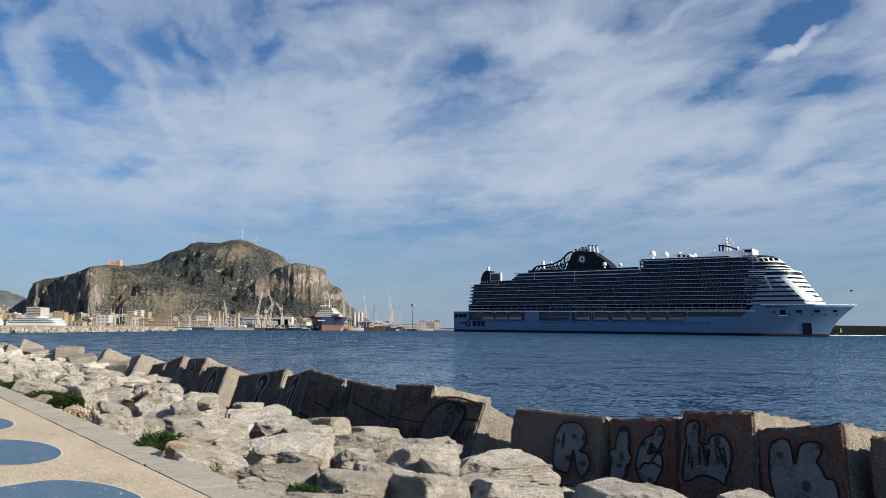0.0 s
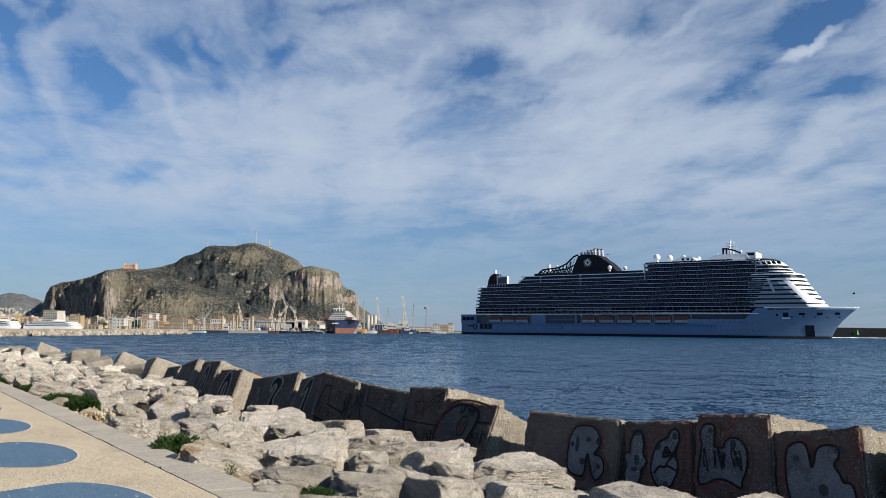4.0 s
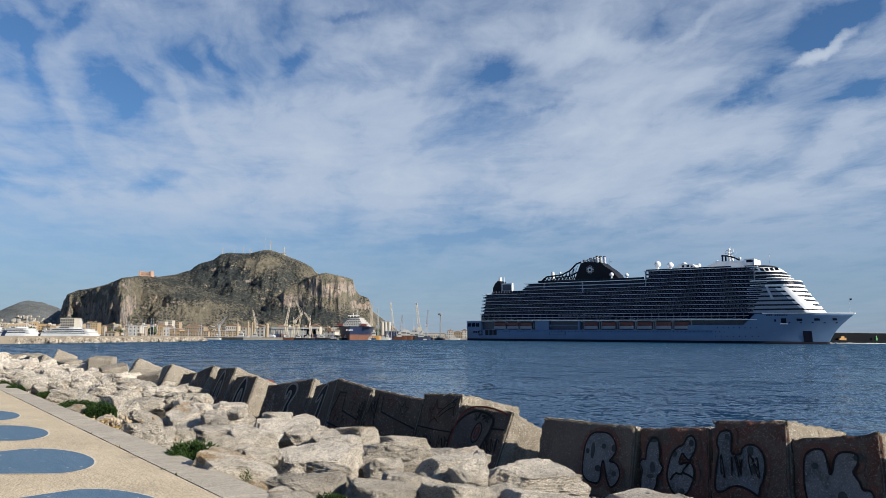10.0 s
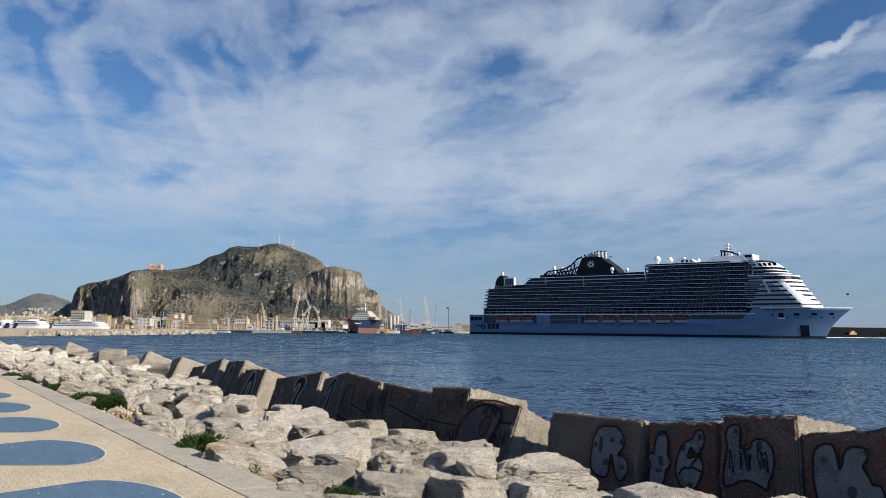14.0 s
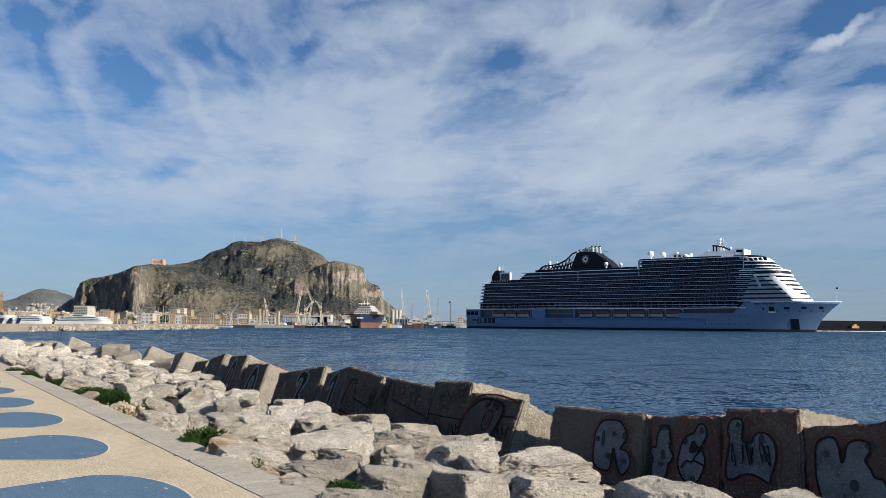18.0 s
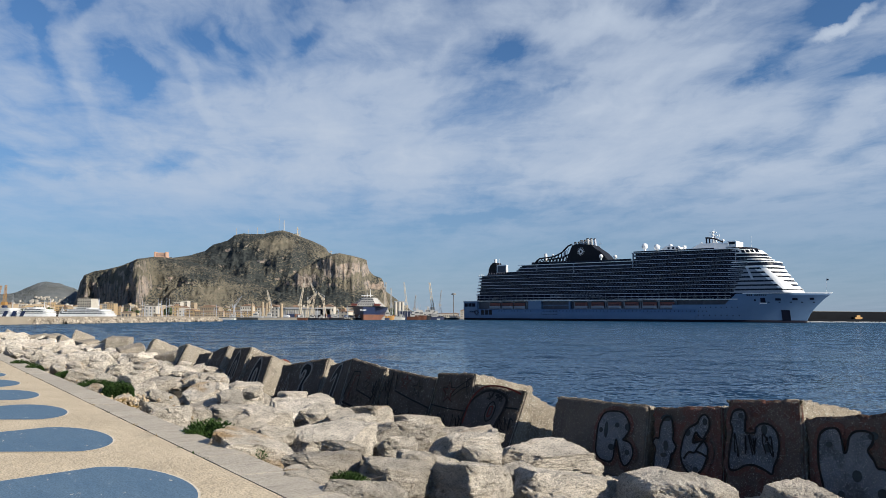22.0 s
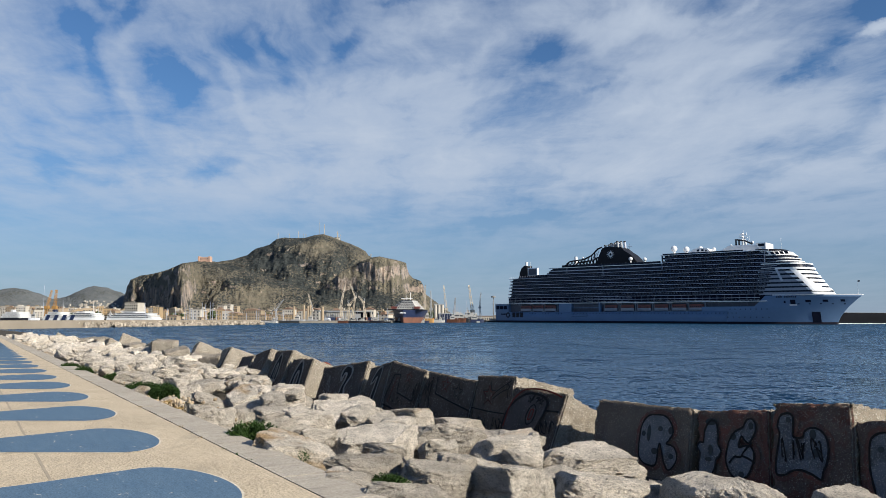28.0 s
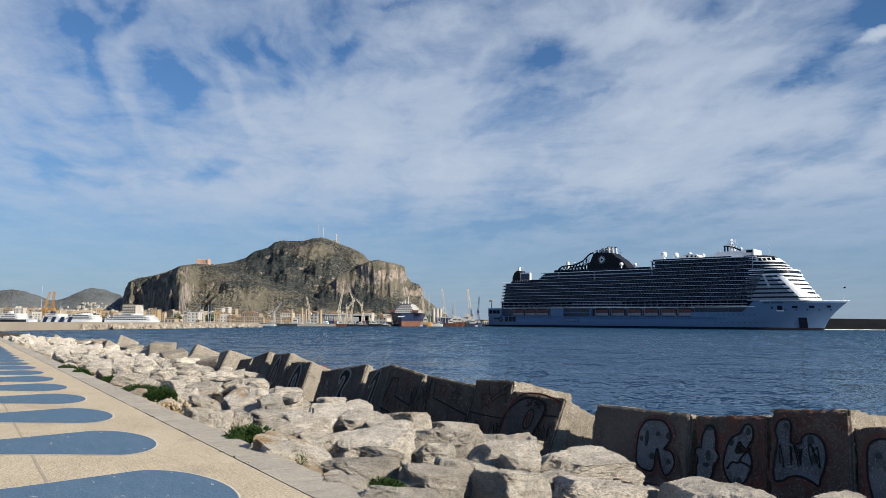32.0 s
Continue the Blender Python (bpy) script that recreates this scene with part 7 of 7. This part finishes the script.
crane((-45.5, 820, 0.4), (-45.5, 820, 11.1), (-48.5, 820, 36.7), M_pale, "pale quay crane with raised jib", 1.6)
crane((-36.5, 820, 0.4), (-37.1, 820, 8.7), (-36.0, 820, 23.6), M_greyp, "grey quay crane with raised jib", 1.8)
crane((-18.1, 820, 0.5), (-18.1, 820, 8.8), (-21.7, 820, 36.7), M_pale, "pale quay crane with a rust-brown jib", 2.4)
crane((-9.3, 830, 0.5), (-10.5, 830, 13.1), (-9.3, 830, 29.3), M_greyp, "grey quay crane with raised jib", 1.4)
harbour_light(4.0, 850, 26.3)
white_ferry(-350.4, 560, 18.3, 5.5, M_black, "white-topped ferry with a dark side at the quay", 3)
white_ferry(-310.0, 545, 16.4, 5.5, M_ferrywhite, "white ferry with blue panels at the quay", 3)
white_ferry(-289.0, 545, 23.9, 6.0, M_ferrywhite, "long white ferry at the quay", 4)
white_ferry(-232.5, 500, 33.6, 5.7, M_ferrywhite, "sleek white ferry with stepped decks", 4)
tug(-319.3, 530, 7.4, 6.2, M_white, "white harbour tug at the quay")
tug(-259.0, 520, 8.4, 5.8, M_black, "dark-hulled yacht at its mooring")
blue_ferry(-71.3, 655, 26.9, 17.1)
tug(-21.5, 790, 16.0, 11.9, M_white, "white workboat at the quay")
tug(-30.6, 760, 12.1, 7.1, M_black, "dark trawler at the quay")
tug(-18.0, 765, 13.3, 7.7, M_black, "dark trawler at the quay")
tug(-55.6, 700, 11.2, 7.6, M_crane, "yellowish work barge at the quay")
tug(-96.2, 640, 6.6, 3.2, M_orange, "small orange boat at the quay")
tug(-149.0, 600, 11.1, 4.7, M_greyp, "grey fishing boat at the quay")
tug(-140.8, 610, 10.0, 4.3, M_greyp, "grey fishing boat at the quay")
tug(-165.1, 590, 6.2, 2.4, M_white, "small white motorboat on the water")
tug(-157.2, 590, 7.9, 1.6, M_black, "small dark boat at the quay")
barge(-42.1, 735, 12.3, 5.8)


def quay_clutter():
    """Moored small craft, vans and containers along the quay edge."""
    rng = random.Random(33)
    a, b = Vector((-118, 580, 0)), Vector((14, 866, 0))
    for i in range(22):
        p = a.lerp(b, (i + rng.uniform(0.1, 0.9)) / 22)
        tug(p.x + rng.uniform(2, 8), p.y - rng.uniform(6, 14), rng.uniform(6, 12), WATER + rng.uniform(3.0, 6.0), rng.choice((M_workboat, M_black, M_black, M_shipblue, M_brown, M_black)), "small fishing boat moored along the quay")
    for i in range(18):
        p = a.lerp(b, (i + rng.uniform(0.1, 0.9)) / 18)
        mast(p.x + rng.uniform(0, 6), p.y - rng.uniform(3, 9), rng.uniform(5, 11))
    for i in range(12):
        y = rng.uniform(730, 800)
        mast((-0.060 + 0.050 * (i + rng.random()) / 12) * y, y, rng.uniform(9, 19))
    # larger fishing vessels rafted up beside the pontoon
    for i in range(16):
        y = rng.uniform(715, 790)
        tug((-0.066 + 0.052 * (i + rng.random()) / 16) * y, y, rng.uniform(10, 19), WATER + rng.uniform(5.5, 11.0), rng.choice((M_black, M_shipblue, M_black, M_black, M_brown)), "dark fishing vessel rafted up at the quay")
    for i in range(34):
        p = a.lerp(b, (i + rng.uniform(0.1, 0.9)) / 34)
        kind = rng.random() < 0.5
        root = thing("container" if kind else "van", "shipping container stacked on the quay" if kind else "parked van on the quay", "container" if kind else "van", pose(p.x - rng.uniform(6, 20), p.y + rng.uniform(10, 26), QUAY, 0, 0, rng.uniform(-20, 80)), "clutter on the quay")
        L, h = (6.0, 2.6) if kind else (4.8, 1.7)
        mat = rng.choice((M_rust, M_shipblue, M_cream, M_greyp, M_crane)) if kind else rng.choice((M_white, M_greyp, M_black))
        part("body", boxes((-L / 2, L / 2, -1.1, 1.1, 0.25, h)), mat, root)
        part("door" if kind else "windscreen", boxes((L / 2 - 0.05, L / 2 + 0.05, -1.0, 1.0, 0.5 if kind else h * 0.55, h - 0.2)), M_greyp if kind else M_pane, root)
        part("roof", boxes((-L / 2 + 0.2, L / 2 - (0.2 if kind else 1.2), -1.0, 1.0, h, h + (0.1 if kind else 0.5))), mat, root)


quay_clutter()


def quay_houses():
    """Low houses, stores and workshops crowded behind the quay."""
    rng = random.Random(77)
    for i in range(46):
        t = rng.uniform(-0.40, -0.10)
        y = rng.uniform(760, 1150)
        w, h, d = rng.uniform(8, 17), rng.uniform(5.5, 11.5), rng.uniform(8, 14)
        root = thing("quay_house", "low pale house behind the quay", "building", pose(t * y, y, QUAY, 0, 0, rng.uniform(-15, 15)), "harbour buildings")
        wall = part("wall", boxes((-w / 2, w / 2, 0, d, 0, h)), rng.choice((M_cream, M_stucco, M_cream, M_stucco, M_ochre)), root)
        bm = bmesh.new()
        if rng.random() < 0.5:
            prism(bm, [(-w / 2 - 0.4, h), (w / 2 + 0.4, h), (0, h + w * 0.18)], -0.4, d + 0.4)
        else:
            box(bm, -w / 2 - 0.3, w / 2 + 0.3, -0.3, d + 0.3, h, h + 0.5)
            box(bm, -w * 0.3, w * 0.1, d * 0.3, d * 0.7, h + 0.5, h + 2.4)
        part("roof", bm, rng.choice((M_tile, M_quay, M_tile)), root)
        cols, fl = max(3, int(w / 3.2)), max(2, int(h / 3.2))
        for f in range(fl):
            bm = boxes(*[(-w / 2 + w * (k + 0.3) / cols, -w / 2 + w * (k + 0.68) / cols, -0.1, 0.3, f * 3.2 + 1.0, f * 3.2 + 2.5) for k in range(cols)])
            part("window_row", bm, M_pane, wall, kind="stuff")
    for i in range(44):
        t, y = rng.choice((rng.uniform(-0.44, -0.30), rng.uniform(-0.30, -0.16))), rng.uniform(470, 600)
        if t * y > -150:
            continue
        mast(t * y, y, rng.uniform(4.5, 9.5))


quay_houses()


def town():
    """Crowded houses between the quay and the mountain; the furthest are joined."""
    rng = random.Random(21)
    far = [bmesh.new() for _ in range(3)]
    n = 0
    while n < 520:
        near = n >= 290
        y = rng.uniform(1150, 1650) if near else rng.uniform(1700, 3050)
        t = rng.uniform(-0.64, -0.13) if near else rng.uniform(-0.66, -0.02)
        if -0.30 < t < -0.14 and y > 1900:
            continue
        w, h, d = rng.uniform(12, 26), rng.uniform(9, 21), rng.uniform(10, 18)
        if near:
            w, h = w * 0.62, rng.uniform(7, 16)
        if t < -0.40:
            h *= 1.3
        if t > -0.11:
            h *= 0.55
        fl, cols = max(2, int(h / 3.4)), max(3, int(w / (3.4 if near else 4.5)))
        place = pose(t * y, y, QUAY, 0, 0, rng.uniform(-25, 25))
        walls = boxes((-w / 2, w / 2, 0, d, 0, h))
        roofs = boxes((-w / 2 - 0.4, w / 2 + 0.4, -0.4, d + 0.4, h, h + 0.7), (-w * 0.2, w * 0.05, d * 0.3, d * 0.6, h + 0.7, h + 3))
        rows = [boxes(*[(-w / 2 + w * (i + 0.25) / cols, -w / 2 + w * (i + 0.72) / cols, -0.1, 0.3, f * 3.4 + 1.0, f * 3.4 + 2.6) for i in range(cols)]) for f in range(fl)]
        n += 1
        if n <= 220:
            for into, group in zip(far, ([walls], [roofs], rows)):
                for bm in group:
                    bm.transform(place)
                    me = bpy.data.meshes.new("joined")
                    bm.to_mesh(me)
                    bm.free()
                    into.from_mesh(me)
                    bpy.data.meshes.remove(me)
            continue
        mat = rng.choice((M_cream, M_cream, M_stucco, M_stucco, M_cream, M_ochre))
        root = thing("town_house", "pale plastered town building under the mountain", "building", place, "town buildings")
        wall = part("wall", walls, mat, root)
        part("roof", roofs, rng.choice((M_tile, M_quay, M_cream, M_stucco)), root)
        for bm in rows:
            part("window_row", bm, M_pane, wall, kind="stuff")
    root = thing("far_town", "pale houses of the far town, too small to tell apart", "houses", kind="stuff")
    for name, bm, mat in zip(("walls", "roofs", "windows"), far, (M_cream, M_stucco, M_pane)):
        part(name, bm, mat, root, kind="stuff")
    # houses scattered over the far hill
    bm = bmesh.new()
    for _ in range(90):
        t = rng.gauss(-0.515, 0.016)
        y = rng.uniform(4420, 4560)
        z = rough_line(HILLS, t) * 4800 * smooth((y - 4300) / 500)
        w = rng.uniform(5, 10)
        box(bm, t * y - w / 2, t * y + w / 2, y - 14, y - 2, z - 6, z + rng.uniform(3, 8))
    tagged(link("hillside_houses", bm, M_cream), "pale houses scattered on the far hillside", "houses", kind="stuff")
    # dark trees between the houses
    bm = bmesh.new()
    for _ in range(210):
        t = rng.choice((rng.uniform(-0.30, -0.05), rng.uniform(-0.60, -0.02)))
        y = rng.choice((rng.uniform(1000, 2900), rng.uniform(900, 1300)))
        r = rng.uniform(2.5, 6)
        for _ in range(5):
            bmesh.ops.create_icosphere(bm, subdivisions=1, radius=r * rng.uniform(0.4, 0.7), matrix=Matrix.Translation((t * y + rng.uniform(-r, r), y + rng.uniform(-3, 3), QUAY + r * rng.uniform(0.5, 1.3))))
    for v in bm.verts:
        v.co += Vector((rng.uniform(-1, 1), rng.uniform(-1, 1), rng.uniform(-1, 1)))
    tagged(link("town_trees", bm, M_leaf_far), "dark green trees among the town houses", "trees", kind="stuff")


town()


def castle():
    """Rose-coloured villa on the front ridge."""
    y = 3700.0
    z = mountain_height(-0.374, y) - 3
    root = thing("hilltop_castle", "rose-orange castle with corner towers on the mountain ridge", "castle", pose(-0.374 * y, y - 12, z))
    rose = material("rose_stone", (0.46, 0.305, 0.235), (0.38, 0.25, 0.19), 0.05, 0.9)
    part("wall", boxes((-26, 26, 0, 30, 0, 21)), rose, root)
    for x in (-29, 23):
        part("tower", boxes((x, x + 7, -3, 30, 0, 26)), rose, root)
    for i in range(9):
        part("battlement", boxes((-24 + 5.6 * i, -21 + 5.6 * i, 0, 2, 21, 23)), rose, root)
        for f in range(2):
            part("window", boxes((-23.4 + 5.6 * i, -21.6 + 5.6 * i, -0.3, 0.3, 8 + 6 * f, 11 + 6 * f)), M_pane, root)
    part("terrace", boxes((-34, 34, -6, 32, -30, 1)), rose, root)


castle()


def summit_masts():
    """Radio masts on the summit plateau."""
    y = 4480.0
    for t, h, r in ((-0.277, 40, 1.6), (-0.262, 26, 1.2), (-0.250, 42, 1.2), (-0.243, 28, 1.0), (-0.240, 24, 2.2), (-0.222, 92, 0.9), (-0.2155, 62, 2.0), (-0.198, 48, 3.2), (-0.194, 38, 1.0), (-0.154, 16, 2.5)):
        z = mountain_height(t, y)
        root = thing("radio_mast", "slender radio mast on the summit", "mast", pose(t * y, y, z - 8), "radio masts on the summit")
        bm = bmesh.new()
        tube(bm, (0, 0, 0), (0, 0, h + 8), r, r * 0.6, 6)
        part("pole", bm, M_pale if r > 1.1 else M_greyp, root)
        part("platform", boxes((-r * 1.8, r * 1.8, -r, r, h * 0.7 + 8, h * 0.7 + 11)), M_pale, root)
    root = thing("relay_station", "low pale relay station on the summit", "building", pose(-0.199 * y, y, mountain_height(-0.199, y) - 6))
    part("wall", boxes((-14, 14, 0, 10, 0, 14)), M_cream, root)
    part("roof", boxes((-15, 15, -1, 11, 14, 16)), M_quay, root)


summit_masts()


def motions():
    """The ship goes astern, slowly, towards the far quay."""
    walk(ship, [
        (0, pose(56.02, 751.01, WATER, 0, 0, -36.22)), (4, pose(51.08, 761.58, WATER, 0, 0, -36.20)),
        (8, pose(46.07, 771.83, WATER, 0, 0, -36.20)), (12, pose(40.99, 781.74, WATER, 0, 0, -36.23)),
        (16, pose(35.84, 791.33, WATER, 0, 0, -36.27)), (20, pose(30.63, 800.59, WATER, 0, 0, -36.34)),
        (24, pose(25.34, 809.53, WATER, 0, 0, -36.42)), (28, pose(19.99, 818.14, WATER, 0, 0, -36.53)),
        (32, pose(14.57, 826.42, WATER, 0, 0, -36.66))])


motions()
